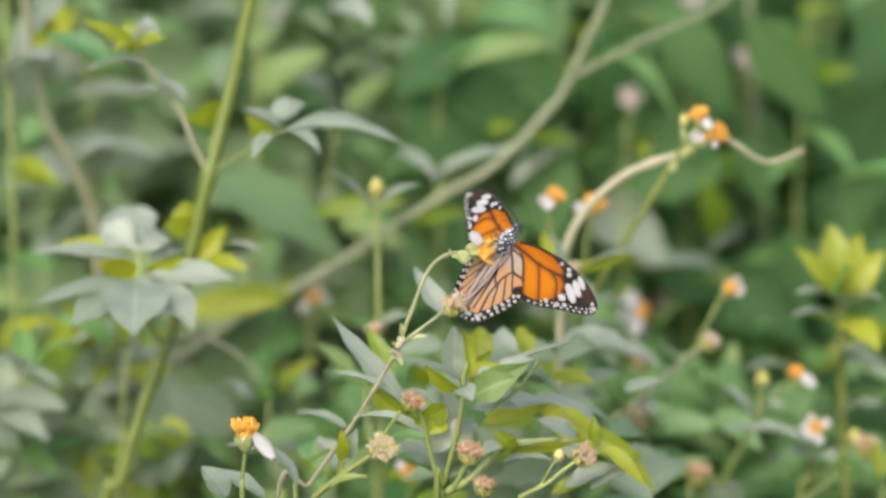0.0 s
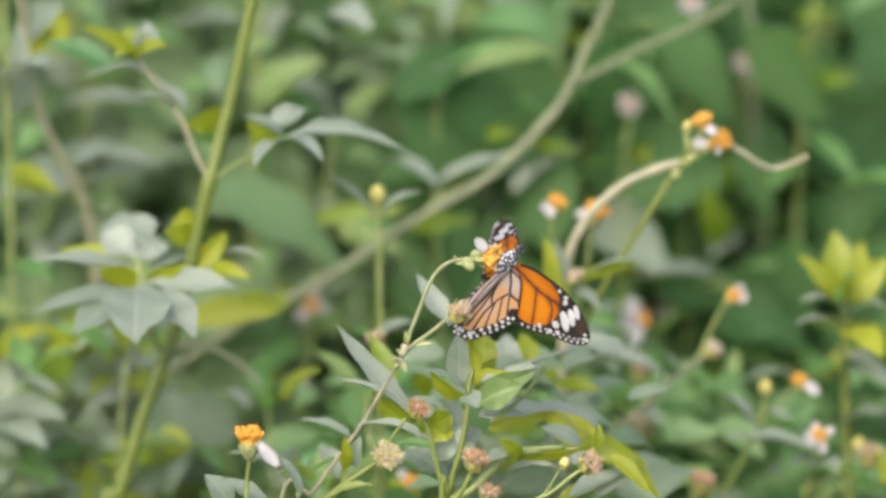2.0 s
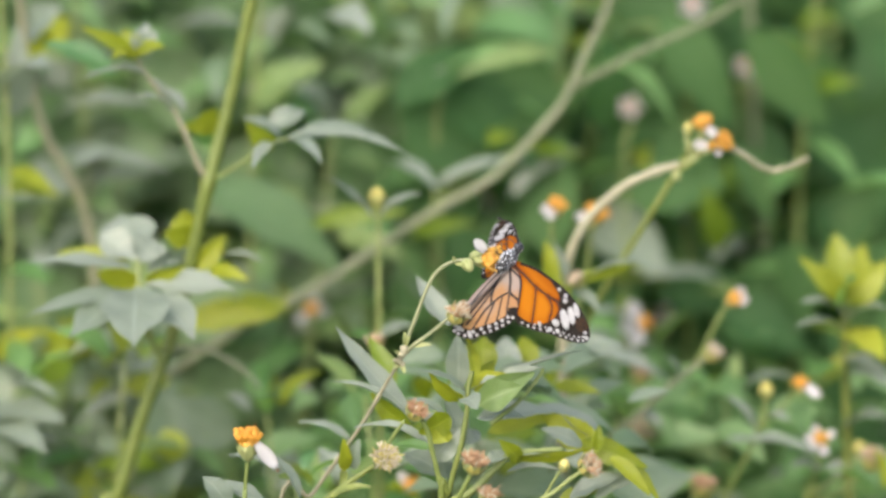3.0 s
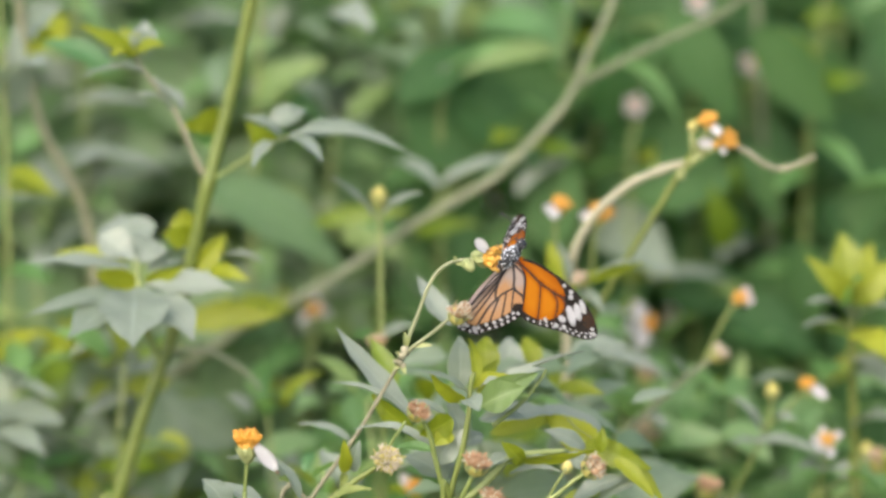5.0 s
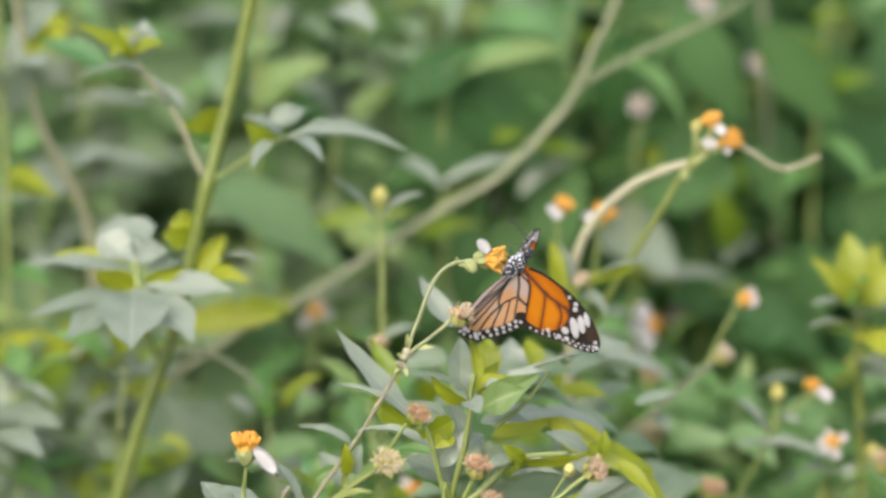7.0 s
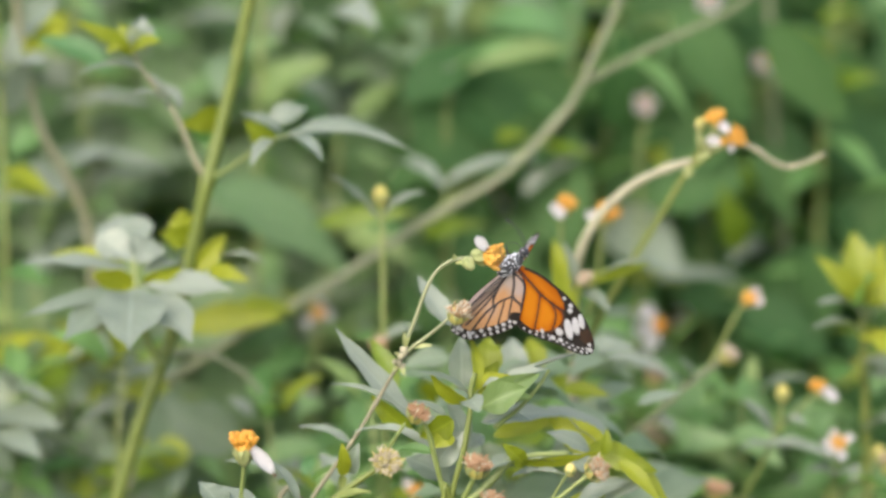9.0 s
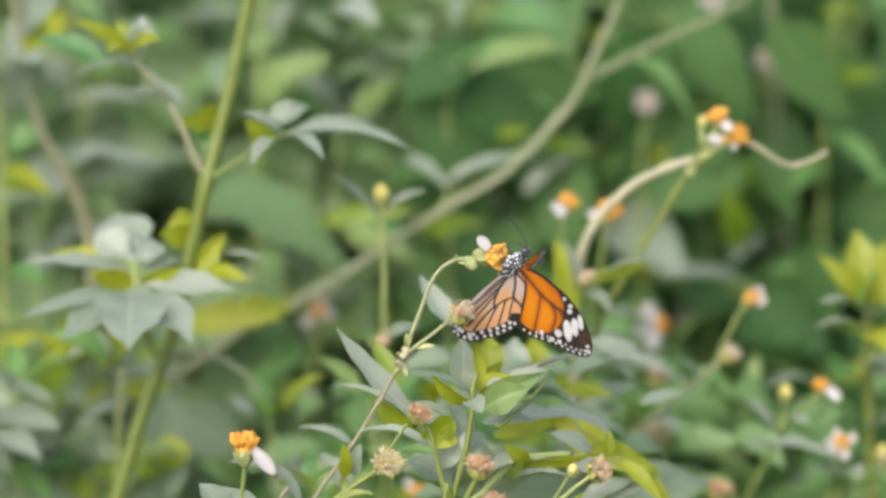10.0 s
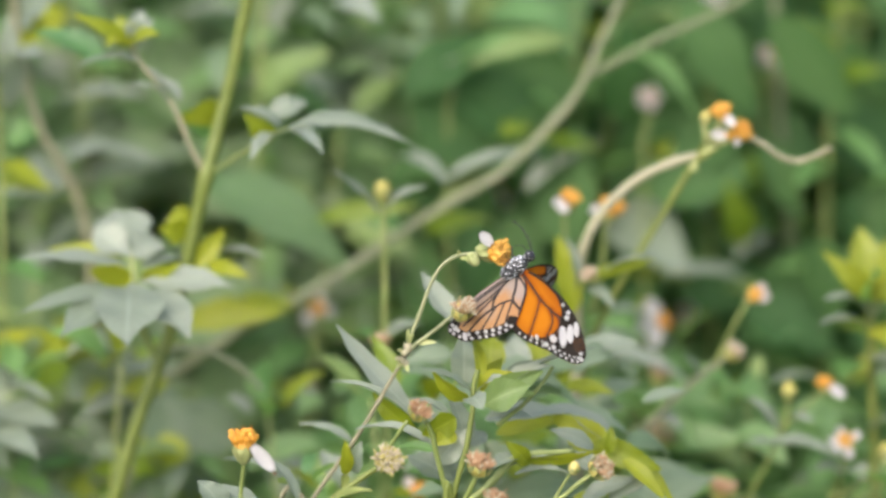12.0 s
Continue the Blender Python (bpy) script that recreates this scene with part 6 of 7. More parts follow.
foliage_mass("young_low_foliage", "yellow-green leaves crowding low among the tall stems", YELLOW_MASS, 96, 28, lambda x, z: 1.0 if x < -0.10 else 0.0, 0.15, 0.12, -0.02)
foliage_mass("pale_inner_foliage", "pale leaves inside the bushy weed", SHEEN_PALE_MASS, 97, 75, lambda x, z: 1.0 if 0.0 < x < 0.075 else 0.0, 0.05, 0.1, -0.03)
foliage_mass("young_inner_foliage", "yellow-green leaves inside the bushy weed", YELLOW_MASS, 98, 30, lambda x, z: 1.0 if 0.0 < x < 0.04 else 0.0, 0.05, 0.1, -0.03)


def leaf_wall(name, label, material, seed, count, across, depth, rise, sizes):
    """Broad leaves hanging face outward, the closed front of the thicket."""
    rnd = random.Random(seed)
    bm = bmesh.new()
    for k in range(count):
        y = rnd.uniform(*depth)
        x = rnd.uniform(*across)
        z = 0.69 - 0.27 * y + rnd.uniform(*rise)
        a = rnd.uniform(0, math.tau)
        ln = rnd.uniform(*sizes)
        root = Vector((x, y, z))
        way = turn(math.cos(a), math.sin(a) * 0.8 - 0.2, rnd.uniform(-0.3, 0.3)).normalized()
        face = turn(rnd.uniform(-0.45, 0.45), 0.25 + rnd.uniform(-0.4, 0.4), 1.0)
        blade(bm, root - way * ln / 2, root + way * ln / 2, ln * rnd.uniform(0.38, 0.6), face, fold=0.08, rows=8, cols=2, droop=rnd.uniform(0.0, 0.12))
    tagged(part(name, bm, material, None), label, "foliage", kind="stuff")


# both rear walls rise above view; the unseen upper leaves shade those below
leaf_wall("broad_foliage", "broad shade-dark green leaves closing the thicket behind", BROAD_SHADED, 201, 620, (-0.04, 0.30), (0.36, 0.52), (-0.16, 0.30), (0.04, 0.075))
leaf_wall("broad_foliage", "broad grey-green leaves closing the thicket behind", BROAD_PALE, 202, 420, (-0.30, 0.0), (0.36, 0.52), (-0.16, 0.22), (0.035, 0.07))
leaf_wall("broad_foliage", "soft green leaves low among the tall stems", BROAD_PALE, 203, 130, (-0.21, -0.07), (0.24, 0.31), (-0.13, -0.01), (0.03, 0.055))
leaf_wall("broad_foliage", "grey-green leaves among the tall stems", BROAD_PALE, 205, 170, (-0.22, -0.01), (0.29, 0.36), (-0.10, 0.14), (0.03, 0.06))
leaf_wall("pale_front_foliage", "pale leaves low beside the tall stem", SHEEN_PALE_MASS, 206, 42, (-0.21, -0.09), (0.15, 0.21), (-0.12, -0.035), (0.022, 0.042))
leaf_wall("young_front_foliage", "yellow-green leaves low beside the tall stem", YELLOW_MASS, 207, 16, (-0.21, -0.09), (0.14, 0.20), (-0.12, -0.03), (0.016, 0.03))
# darkened like the right-hand wall, shade held in the leaf colour
leaf_wall("broad_foliage", "shade-dark green leaves low behind the flowers", BROAD_SHADED, 204, 280, (-0.015, 0.21), (0.26, 0.34), (-0.13, 0.085), (0.03, 0.055))


def far_scrub():
    """The low scrub that covers the field on all sides."""
    rnd = random.Random(79)
    bm = bmesh.new()
    for k in range(11000):
        a = rnd.random() * math.tau
        d = 1.4 + 9.0 * rnd.random() ** 0.75
        x, y = d * math.cos(a), d * math.sin(a) + 0.5
        top = 0.22 + 0.10 * d if y > 0 else 0.35
        if abs(x) < 0.8 and y < 0:
            top = 0.18
        z = rnd.random() ** 1.4 * min(1.1, top)
        b = rnd.random() * math.tau
        ln = rnd.uniform(0.08, 0.16) + 0.018 * d
        way = Vector((math.cos(b), math.sin(b), rnd.uniform(-0.2, 0.8))).normalized()
        blade(bm, Vector((x, y, z)), Vector((x, y, z)) + way * ln, ln * 0.4, (0, 0, 1), rows=4, cols=1)
    ob = part("scrub", bm, THICKET, None)
    tagged(ob, "low green scrub covering the field all round", "scrub", kind="stuff")


far_scrub()


# ---------------------------------------------------------------- the butterfly
MM = 0.001
BFLY = [
    (0, (0.0294, -0.0040, 0.7006), 50.7, 7.0, -10.6, 127.3),
    (0.5, (0.0287, -0.0040, 0.6997), 51.0, 12.7, -6.3, 121.4),
    (1, (0.0280, -0.0040, 0.6986), 49.4, 11.3, -8.5, 112.5),
    (1.5, (0.0280, -0.0040, 0.6957), 46.8, 10.5, -11.6, 111.5),
    (2, (0.0276, -0.0040, 0.6947), 44.5, 9.7, -12.1, 110.2),
    (2.5, (0.0275, -0.0040, 0.6952), 44.4, 9.4, -13.0, 109.0),
    (3, (0.0276, -0.0040, 0.6957), 45.1, 9.2, -13.1, 108.9),
    (5, (0.0279, -0.0040, 0.6972), 45.4, 15.7, -3.4, 102.6),
    (5.5, (0.0289, -0.0040, 0.6948), 42.2, 16.9, -1.6, 103.9),
    (6, (0.0298, -0.0040, 0.6940), 41.1, 16.1, 1.0, 105.6),
    (6.5, (0.0286, -0.0040, 0.6952), 41.4, 15.9, -1.1, 104.5),
    (7, (0.0296, -0.0040, 0.6942), 41.1, 16.1, 1.4, 105.1),
    (9, (0.0278, -0.0040, 0.6935), 39.7, 16.0, 1.2, 99.4),
    (9.5, (0.0287, -0.0040, 0.6931), 39.6, 14.2, -3.1, 93.6),
    (10, (0.0277, -0.0040, 0.6934), 40.2, 14.3, -9.4, 87.4),
    (10.5, (0.0281, -0.0040, 0.6927), 39.7, 12.6, -12.0, 79.2),
    (11, (0.0277, -0.0040, 0.6931), 39.6, 11.6, -15.7, 75.9),
    (11.5, (0.0277, -0.0040, 0.6926), 38.5, 11.0, -14.3, 74.8),
    (12, (0.0281, -0.0040, 0.6906), 35.8, 10.9, -17.0, 74.7),
]


def bow(u, v):
    """The slight camber of a wing."""
    return 0.012 * u * math.sin(v * 0.07 + 0.5) - 0.0022 * (u - 14) * (u - 14) * 0.06


def ring_mesh(outline, centre, side, lift, rings=34):
    """A wing blade from its outline: rings of vertices shrinking to a centre; mm, in the plane of the wing."""
    verts, faces = [], []
    n = len(outline)
    for i in range(rings):
        s = 1 - (i / rings) ** 1.0
        for o in outline:
            u, v = centre[0] + (o[0] - centre[0]) * s, centre[1] + (o[1] - centre[1]) * s
            verts.append((u, v, side * (bow(u, v) + lift)))
    verts.append((*centre, side * (bow(*centre) + lift)))
    for i in range(rings - 1):
        for k in range(n):
            faces.append((i * n + k, i * n + (k + 1) % n, (i + 1) * n + (k + 1) % n, (i + 1) * n + k))
    for k in range(n):
        faces.append(((rings - 1) * n + k, (rings - 1) * n + (k + 1) % n, rings * n))
    return verts, faces


def away(p, line):
    """How far a point lies from a line of points."""
    best = 1e9
    for a, b in zip(line, line[1:]):
        ax, ay, bx, by = a[0], a[1], b[0] - a[0], b[1] - a[1]
        t = max(0.0, min(1.0, ((p[0] - ax) * bx + (p[1] - ay) * by) / (bx * bx + by * by + 1e-9)))
        best = min(best, math.hypot(p[0] - ax - bx * t, p[1] - ay - by * t))
    return best


def flat_line(points, per=8, closed=False):
    return [(p.x, p.y) for p in smooth_line([(*q, 0) for q in points], per, closed)]


def wing(parent, name, outline, centre, side, lift, material, vein_material, veins, darkness, paleness, spots, label):
    line = flat_line(outline, 14, True)
    verts, faces = ring_mesh(line, centre, side, lift)
    me = bpy.data.meshes.new(name)
    me.from_pydata([Vector(v) * MM for v in verts], [], faces)
    paths = [(flat_line(path, 6), w) for path, w in veins]
    ink = me.attributes.new("pigment", "FLOAT", "POINT")
    pale = me.attributes.new("bloom", "FLOAT", "POINT")
    bare = me.attributes.new("bare", "FLOAT", "POINT")
    rim = line + line[:1]
    for i, (u, v, _) in enumerate(verts):
        d = darkness(u, v, away((u, v), rim))
        for path, w in paths:
            d = max(d, 0.5 + (w - away((u, v), path)) / 0.30)
        ink.data[i].value = max(0.0, min(1.0, d))
        pale.data[i].value = paleness(u, v)
        for su, sv, a, b, ang in spots:
            if abs(u - su) + abs(v - sv) < 7:
                c, w = math.cos(radians(ang)), math.sin(radians(ang))
                x, y = (u - su) * c + (v - sv) * w, (v - sv) * c - (u - su) * w
                if (x / a) ** 2 + (y / b) ** 2 < 0.8:
                    bare.data[i].value = 1.0
    for p in me.polygons:
        p.use_smooth = True
    me.materials.append(material)
    ob = new(name, me)
    ob.parent = parent
    ob["label"] = label
    # raised veins
    for path, w in paths:
        bm = bmesh.new()
        tube(bm, [Vector((u, v, side * (bow(u, v) + lift))) * MM for u, v in path], (0.22 * MM, 0.14 * MM), 6)
        part_at("vein", bm, vein_material, ob)
    for u, v, a, b, ang in spots:
        bm = bmesh.new()
        m = Matrix.Translation(Vector((u, v, side * (bow(u, v) + lift))) * MM) @ Matrix.Rotation(radians(ang), 4, "Z") @ Matrix.Diagonal((a * MM, b * MM, 0.16 * MM, 1))
        bmesh.ops.create_uvsphere(bm, u_segments=14, v_segments=6, radius=1, matrix=m)
        for vert in bm.verts:
            vert.co += Vector((noise.noise(vert.co * 900), noise.noise(vert.co * 900 + Vector((7, 3, 1))), 0)) * 0.16 * MM
        part_at("white_spot", bm, SCALE_WHITE, ob)
    return ob


def part_at(name, bm, material, parent, label=""):
    """A part whose mesh is already in its parent's own space."""
    me = bpy.data.meshes.new(name)
    bm.to_mesh(me)
    bm.free()
    for p in me.polygons:
        p.use_smooth = True
    me.materials.append(material)
    ob = new(name, me)
    ob.parent = parent
    if label:
        ob["label"] = label
    return ob


def along(line, start, end, step, inset, centre):
    """Places along a stretch of an outline, set in toward the middle."""
    out, run = [], 0.0
    n = len(line)
    a, b = int(start * n), int(end * n)
    for k in range(a, b):
        p, q = line[k % n], line[(k + 1) % n]
        run += math.hypot(q[0] - p[0], q[1] - p[1])
        if run >= step:
            run = 0.0
            dx, dy = q[0] - p[0], q[1] - p[1]
            ln = math.hypot(dx, dy) + 1e-9
            nx, ny = -dy / ln, dx / ln
            if nx * (centre[0] - p[0]) + ny * (centre[1] - p[1]) < 0:
                nx, ny = -nx, -ny
            out.append((p[0] + nx * inset, p[1] + ny * inset))
    return out


FORE = [(-1.0, -0.5), (2.4, 2.5), (7.8, 4.9), (13.5, 6.2), (18.4, 7.1), (23.8, 7.2), (29.2, 6.7), (34.4, 5.3), (38.7, 3.2), (40.6, 0.6), (39.3, -2.3), (35.2, -5.2), (30.1, -7.6), (24.9, -10.9), (19.8, -13.6), (14.8, -14.5), (7.8, -11.3), (2.4, -6.4)]
HIND = [(-1.5, -2.4), (2.4, -1.1), (6.5, -2.1), (10.5, -6.5), (13.7, -11.0), (15.4, -14.8), (14.6, -19.3), (13.0, -23.6), (10.7, -27.9), (9.1, -31.1), (6.0, -33.2), (2.1, -34.5), (-0.1, -31.5), (-1.6, -26.1), (-2.7, -18.9), (-2.8, -12.1), (-2.6, -6.3)]
FORE_MID, HIND_MID = (17.7, -4.6), (4.9, -15.9)
FORE_VEINS = [
    ([(0.0, -0.6), (6.4, -0.3), (12.3, -0.2), (18.9, 1.1), (22.3, 2.2)], 0.42),
    ([(12.3, -0.2), (16.3, -4.7), (21.7, -11.7)], 0.28),
    ([(18.0, 0.7), (22.1, -1.1), (26.0, -7.2)], 0.30),
    ([(2.4, -1.1), (7.5, -3.6), (14.3, -12.5)], 0.30),
    ([(21.9, 2.0), (24.7, 0.4), (28.2, -5.2)], 0.45),
]
HIND_VEINS = [
    ([(-0.8, -3.6), (0.5, -9.3), (2.8, -14.4), (5.0, -16.6)], 0.42),
    ([(0.1, -2.5), (3.9, -5.5), (6.7, -8.5), (10.9, -8.4)], 0.48),
    ([(5.0, -16.6), (5.3, -12.7), (6.7, -8.5)], 0.36),
    ([(5.0, -16.6), (5.1, -21.4), (6.8, -28.9)], 0.40),
    ([(5.1, -14.9), (7.1, -19.8), (9.7, -25.8)], 0.34),
    ([(5.7, -11.6), (9.1, -16.7), (12.1, -21.7)], 0.32),
    ([(6.7, -8.5), (10.3, -13.4), (14.0, -17.5)], 0.34),
    ([(-1.2, -4.7), (-1.4, -13.4), (-0.2, -25.1)], 0.30),
    ([(0.4, -8.7), (1.2, -17.6), (1.7, -28.7)], 0.32),
    ([(1.5, -12.0), (2.7, -19.1), (3.8, -28.9)], 0.34),
    ([(0.7, -2.4), (4.3, -2.1), (7.3, -3.2), (12.3, -9.4)], 0.42),
]
APEX = flat_line([(9.9, 6.4), (15.8, 5.5), (20.3, 4.4), (23.4, 2.1), (25.4, -1.4), (25.5, -5.2), (22.5, -9.8), (18.1, -12.0), (13.6, -12.7)], 6)
APEX_CORE = (34.8, 2.6)
APEX_FIELD = APEX + [(17.1, -21.7), (40.0, -14.2), (50.7, 5.0), (34.1, 18.0), (9.5, 15.1)]


def inside(p, loop):
    """Whether a point lies within a closed loop."""
    hit = False
    for (ax, ay), (bx, by) in zip(loop, loop[1:] + loop[:1]):
        if (ay > p[1]) != (by > p[1]) and p[0] < (bx - ax) * (p[1] - ay) / (by - ay) + ax:
            hit = not hit
    return hit


def fore_dark(u, v, edge):
    d = 0.5 + (1.05 - edge) / 0.5 if u > 1.5 else 0.0
    gap = away((u, v), APEX)
    if inside((u, v), APEX_FIELD):
        d = max(d, 0.5 + gap / 0.5)
    d = max(d, 0.5 + (0.3 - gap) / 0.4)
    if math.hypot((u - APEX_CORE[0]) / 3.2, (v - APEX_CORE[1]) / 2.4) < 1:
        d = min(d, 0.69)
    return d


def hind_dark(u, v, edge):
    return 0.5 + (3.5 - edge) / 0.5 if v < (5.6, -9.1)[1] and away((u, v), HIND_RIM) < 5 else 0.5 + (0.25 - edge) / 0.3


HIND_RIM = flat_line([(15.4, -14.8), (14.6, -19.3), (13.0, -23.6), (10.7, -27.9), (9.1, -31.1), (6.0, -33.2), (2.1, -34.5)], 6)


def hind_pale(u, v):
    """Greyish scales: the fore cell, the streaks along the inner edge, and a faint cloud in the middle."""
    c = (5.5, -4.7)
    cell = max(0.0, 1 - math.hypot(u - c[0], v - c[1]) / 5.5)
    streak = max(0.0, 1 - away((u, v), HIND_STREAK) / 5.5)
    k = (4.8, -18.2)
    cloud = max(0.0, 1 - math.hypot(u - k[0], v - k[1]) / 4.5)
    return min(0.92, cell * 1.5 + streak * 1.5 + cloud * 0.6)


HIND_STREAK = flat_line([(-1.3, -5.5), (-2.3, -12.5), (-2.5, -20.0), (-1.6, -26.8)], 6)


def fore_rust(u, v):
    """The orange deepens to rust along the front edge, round the veins and toward the tip."""
    front = max(0.0, 1 - away((u, v), FORE_FRONT) / 7.0)
    tip = max(0.0, 1 - away((u, v), APEX) / 4.0)
    vein = max(0.0, 1 - away((u, v), FORE_MEDIAN) / 2.0)
    fine = max(0.0, 1 - min(away((u, v), path) for path, _ in FORE_VEINS[1:]) / 1.7)
    return min(0.9, 0.5 * front + 0.35 * tip + 0.6 * vein + 0.6 * fine)


FORE_FRONT = flat_line([(-1.0, -0.5), (7.8, 4.9), (18.0, 6.9)], 6)
FORE_MEDIAN = flat_line([(0.0, -0.6), (6.4, -0.3), (12.3, -0.2), (18.9, 1.1), (22.3, 2.2)], 6)


def fore_spots():
    line = flat_line(FORE, 14, True)
    out = [(*(28.6, -0.6), 1.5, 4.1, 59), (*(29.4, 2.2), 1.3, 3.5, 58), (*(29.4, 4.9), 1.05, 2.9, 60), (*(27.1, -3.9), 1.5, 1.3, 0), (*(23.8, 4.3), 1.0, 0.9, 0),
           (*(22.6, 5.8), 0.85, 0.8, 0), (*(19.1, 5.6), 0.7, 0.6, 0), (*(22.9, -8.6), 0.75, 0.7, 0), (*(27.2, -7.2), 0.95, 0.8, 0), (*(29.7, -5.5), 0.9, 0.75, 0), (*(37.7, 1.6), 0.6, 0.6, 0)]
    out += [(u, v, 0.50, 0.42, 0) for u, v in along(line, 0.46, 0.82, 2.3, 1.0, FORE_MID)]
    out += [(u, v, 0.4, 0.35, 0) for u, v in along(line, 0.50, 0.76, 2.1, 2.2, FORE_MID)]
    out += [(*(39.3, 0.6), 0.95, 0.75, 0)]
    return out


def hind_spots():
    line = flat_line(HIND, 14, True)
    out = [(u, v, 0.66, 0.54, 20) for u, v in along(line, 0.25, 0.72, 2.5, 0.95, HIND_MID)]
    out += [(u, v, 0.76, 0.62, 20) for u, v in along(line, 0.27, 0.70, 2.9, 2.6, HIND_MID)]
    out += [(*(7.5, -30.4), 0.95, 0.8, 0)]
    return out


def butterfly():
    b = new("butterfly")
    b.empty_display_size = 0.01
    tagged(b, "orange, black and white tiger-striped butterfly clinging to a flower", "butterfly")
    rnd = random.Random(5)
    # thorax, head, abdomen
    c = Vector((-2.6, -1.6, 0.4)) * MM
    bm = bmesh.new()
    lump(bm, c, 3.1 * MM, (1, 0.98, 1.9), (0, 1, 0), 12, 16)
    for v in bm.verts:
        v.co += Vector((noise.noise(v.co * 700), noise.noise(v.co * 700 + Vector((5, 0, 0))), noise.noise(v.co * 700 + Vector((0, 5, 0))))) * 0.25 * MM
    body = part_at("thorax", bm, CHITIN, b, "black furry thorax dotted with white")
    bm = bmesh.new()
    for k in range(96):
        q = 1 - 2 * (k + 0.5) / 96 + rnd.uniform(-0.02, 0.02)
        ang = k * 2.39996 + rnd.uniform(-0.3, 0.3)
        s = math.sqrt(max(0, 1 - q * q))
        n = Vector((math.cos(ang) * s, q, math.sin(ang) * s))
        at = c + Vector((n.x * 3.1, n.y * 5.9, n.z * 3.05)) * MM
        lump(bm, at, rnd.uniform(0.2, 0.52) * MM, (rnd.uniform(0.7, 1.2), rnd.uniform(0.9, 1.7), 0.5), n, 5, 8)
    part_at("white_dots", bm, SCALE_BLUISH, body, "bluish-white scale dots")
    bm = bmesh.new()
    h = Vector((-2.8, 5.2, 0.6)) * MM
    lump(bm, h, 2.0 * MM, (1.05, 0.95, 0.95), (0, 1, 0), 10, 14)
    head = part_at("head", bm, CHITIN, b, "black head with white dots")
    for sx in (-1, 1):
        bm = bmesh.new()
        lump(bm, h + Vector((0.1, 0.3, 1.45 * sx)) * MM, 0.95 * MM, (1, 1, 0.8), (0, 0, 1), 8, 12)
        part_at("eye", bm, CHITIN, head)
    bm = bmesh.new()
    for k in range(18):
        n = Vector([rnd.uniform(-1, 1) for _ in range(3)]).normalized()
        lump(bm, h + n * 1.95 * MM, 0.33 * MM, (1, 1, 0.5), n, 5, 7)
    part_at("white_dots", bm, SCALE_WHITE, head)
    bm = bmesh.new()
    tube(bm, smooth_line([Vector(p) * MM for p in ((-2.6, -3.5, -0.8), (-0.6, -7, -2.2), (1.6, -13, -2.9), (2.6, -18, -3.0), (2.8, -21, -3.0))], 6), lambda t: 1.9 * MM * (0.85 + 0.3 * math.sin(math.pi * t)) * (1 - 0.75 * t ** 4), 12)
    part_at("abdomen", bm, SEED, b, "slim dark abdomen")
    for sz in (-1, 1):
        bm = bmesh.new()
        root = h + Vector((-0.2, 1.4, 0.7 * sz)) * MM
        line = smooth_line([root, root + Vector((-4.5, 1.6, 1.2 * sz - 0.6)) * MM, root + Vector((-9.2, 1.9 + 0.5 * sz, 2.6 * sz - 1.5)) * MM, root + Vector((-13.2, 0.9 + 0.9 * sz, 3.4 * sz - 2.0)) * MM], 7)
        tube(bm, line, lambda t: (0.13 + 0.17 * max(0, (t - 0.82) / 0.18)) * MM, 6)
        part_at("antenna", bm, SHANK, b, "thin black clubbed antenna")
    # legs to the flower and the sucking tube
    for k, (y0, end) in enumerate(((1.4, (-9.0, 2.4, 1.2)), (-0.6, (-9.6, 0.0, 1.6)), (-3.1, (-9.4, -2.8, 0.8)), (0.4, (-9.2, 1.4, -2.2)), (-2.1, (-9.4, -1.4, -2.4)))):
        bm = bmesh.new()
        a, e = Vector((-4.8, y0, 0.5 if k < 3 else -1.0)) * MM, Vector(end) * MM
        knee = a.lerp(e, 0.55) + Vector((0.4, -1.3, 0.9 if k < 3 else -0.9)) * MM
        tube(bm, smooth_line([a, knee, e], 5), (0.26 * MM, 0.13 * MM), 6)
        part_at("leg", bm, SHANK, b, "thin black leg")
    bm = bmesh.new()
    tube(bm, smooth_line([h + Vector((-1.5, 0.3, 0)) * MM, h + Vector((-4.2, 0.2, 0.3)) * MM, h + Vector((-6.2, -2.2, 0.2)) * MM], 5), (0.16 * MM, 0.1 * MM), 6)
    part_at("proboscis", bm, SHANK, b)
    # near pair and far pair of wings
    wings = []
    for side in (1, -1):
        f = wing(b, "forewing", FORE, FORE_MID, side, 0.0, WING_FORE, VEIN_RUST, FORE_VEINS, fore_dark, fore_rust, fore_spots(), "orange forewing with black tip and white band")
        h2 = wing(b, "hindwing", HIND, HIND_MID, side, 0.55, WING_HIND, CHITIN, HIND_VEINS, hind_dark, hind_pale, hind_spots(), "pale orange hindwing with black veins and a white-dotted black margin")
        wings.append((f, h2))
    return b, wings


BUTTERFLY, WINGS = butterfly()
cam.data.dof.focus_object = BUTTERFLY


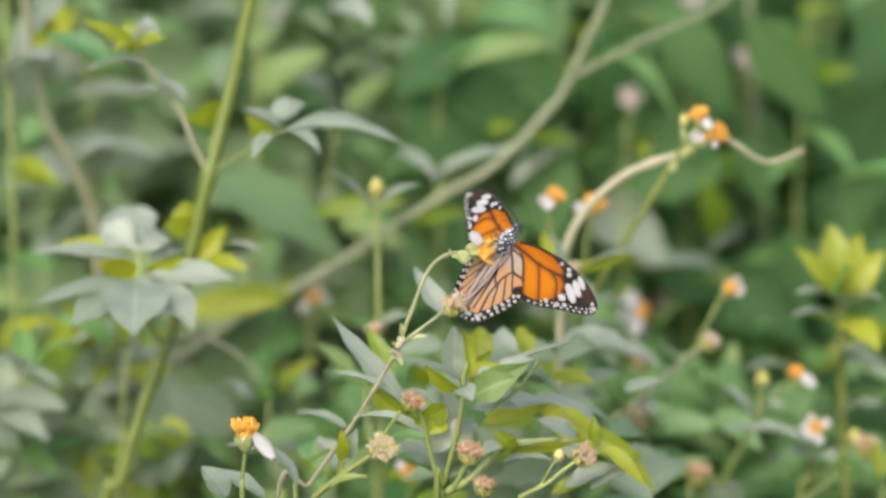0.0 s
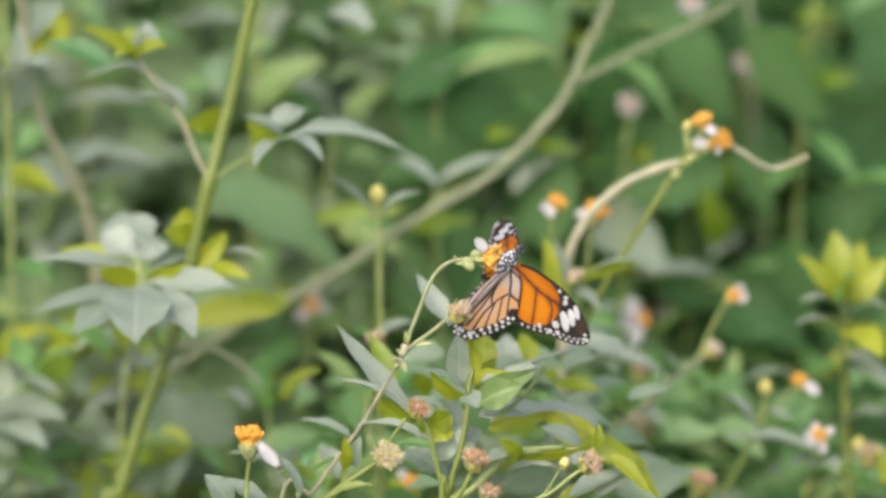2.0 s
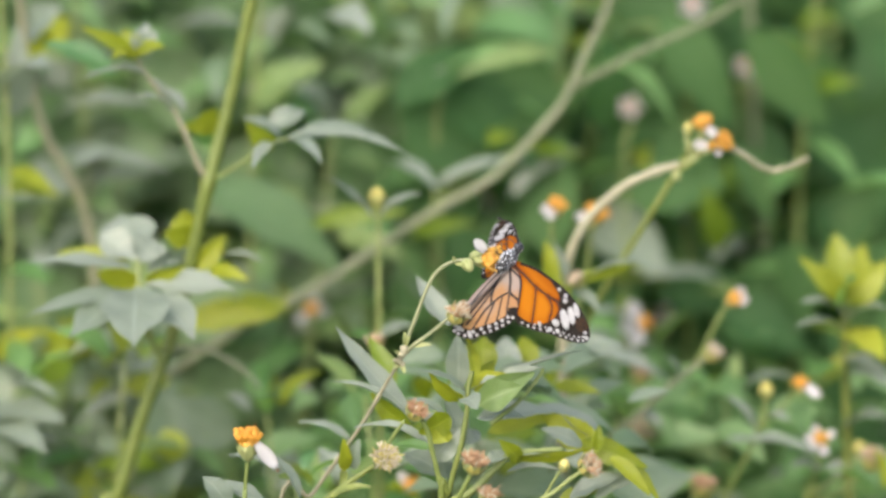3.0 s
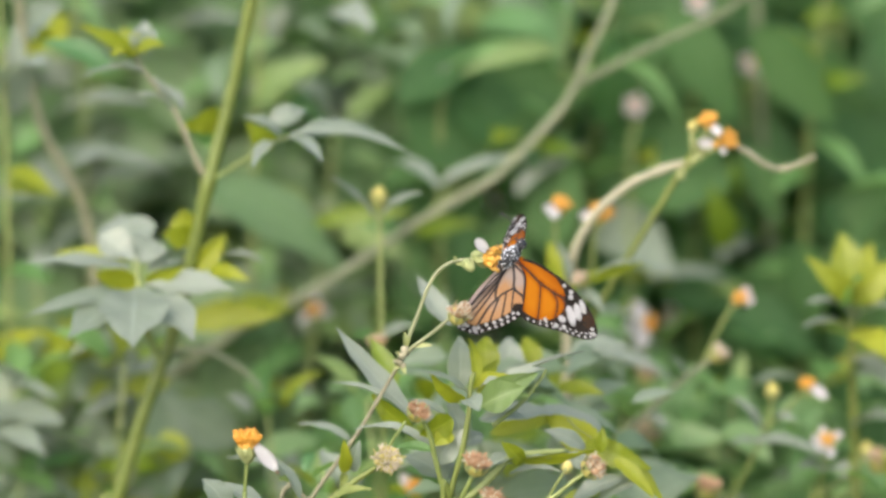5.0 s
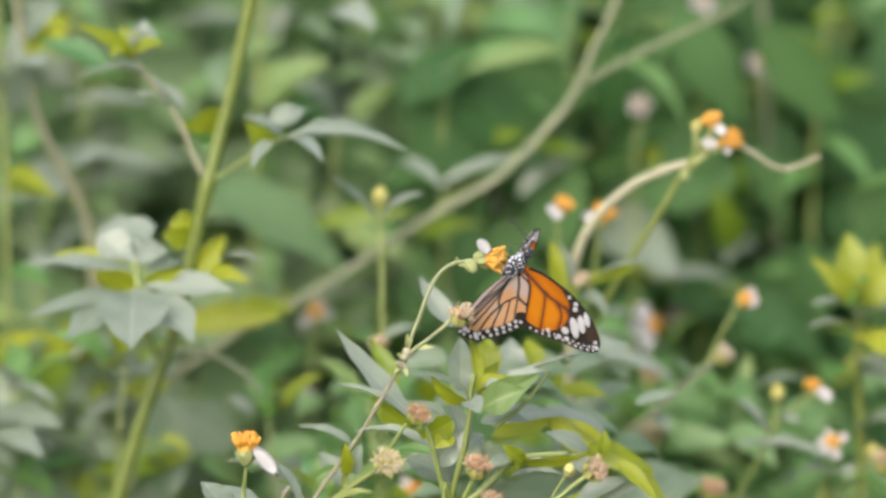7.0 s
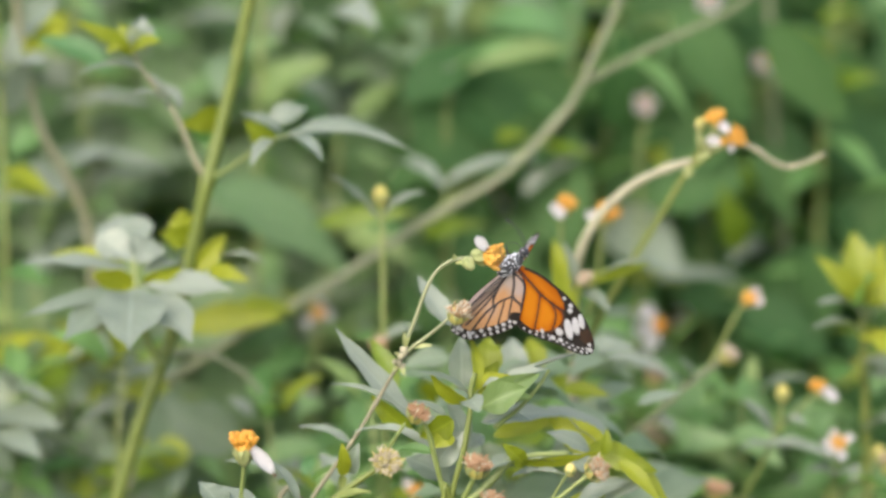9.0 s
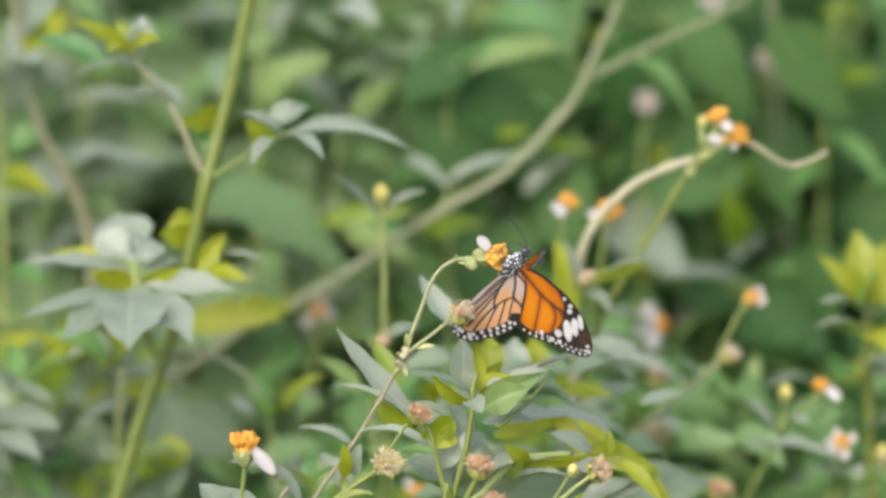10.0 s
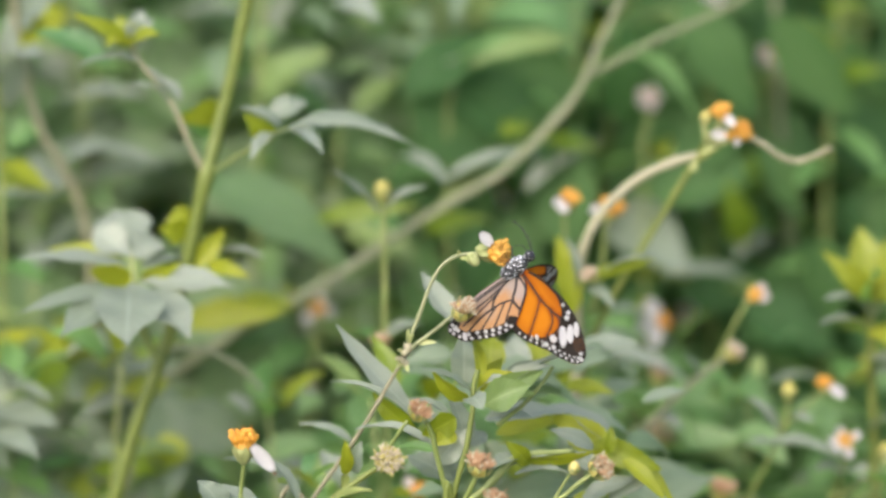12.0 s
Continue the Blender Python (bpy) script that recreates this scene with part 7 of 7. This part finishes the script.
def body_pose(at, lift, tilt):
    """The pose of the butterfly: lift is how steeply its head points up, tilt how far it leans toward the viewer's side."""
    a, t = radians(lift), radians(tilt)
    near, up, right = NEAR, UP, RIGHT
    x = right * math.sin(a) - up * math.cos(a)
    y = (right * math.cos(a) + up * math.sin(a)) * math.cos(t) + near * math.sin(t)
    y = (y - x * y.dot(x)).normalized()
    x = x.normalized()
    z = x.cross(y)
    m = Matrix((x, y, z)).transposed().to_4x4()
    m.translation = at
    return m


# the feeding plant stirs by tenths of a millimetre: seconds, millimetres sideways at flower height
SWAY = [(0, 0.5), (1, 0.3), (2, 0.4), (3, 0.4), (5, 0.15), (5.5, 0.0), (6, 0.6), (6.5, 0.0), (7, 0.7), (9, -0.1), (9.5, 0.6), (10, 0.1), (10.5, 0.4), (11, 0.25), (11.5, 0.4), (12, 0.6)]


# the far forewing: seconds, degrees it is swung open, swept back in its plane, and twisted
FAR_FORE = [(0, 129.5, -2, -1), (0.5, 124, -2, -1.5), (1, 115, -1.5, -2.5), (1.5, 114, -1.5, -3), (2, 113, -1.5, -3.5), (2.5, 112, -1.5, -4), (3, 112, -1.5, -4),
            (5, 106.4, -1.2, -5.4), (5.5, 102, -1.2, -5.4), (6, 99.5, -1.3, -5.4), (6.5, 102, -1.3, -5.4), (7, 101, -1.4, -5.4),
            (9, 98, -1.6, -5.4), (9.5, 94, -2.8, -7.5), (10, 86, -4, -8.8), (10.5, 79.5, -3.8, -8), (11, 76.8, -3.6, -7), (11.5, 75.9, -3.4, -6.4), (12, 75.8, -3.4, -6.2)]


def wing_pose(open_by, sweep, twist):
    return Matrix.Rotation(radians(open_by), 4, "Y") @ Matrix.Rotation(radians(twist), 4, "X") @ Matrix.Rotation(radians(sweep), 4, "Z")


def motions():
    walk(FEEDING_PLANT, [(t, pose(*FEEDING_FOOT, 0, math.degrees(mm * MM / 0.69), 0)) for t, mm in SWAY])
    walk(BUTTERFLY, [(t, body_pose(at, lift, tilt)) for t, at, lift, tilt, _, _ in BFLY])
    (near_fore, near_hind), (far_fore, far_hind) = WINGS
    for w in (near_fore, near_hind):
        walk(w, [(row[0], pose(0, 0, 0, 0, row[4], 0)) for row in BFLY])
    walk(far_fore, [(t, wing_pose(*turns)) for t, *turns in FAR_FORE])
    # the far hindwing folds in sooner than the forewing
    walk(far_hind, [(row[0], pose(0, 0, 0, 0, row[5] - 13 * min(1, row[0] / 4), 0)) for row in BFLY])


motions()
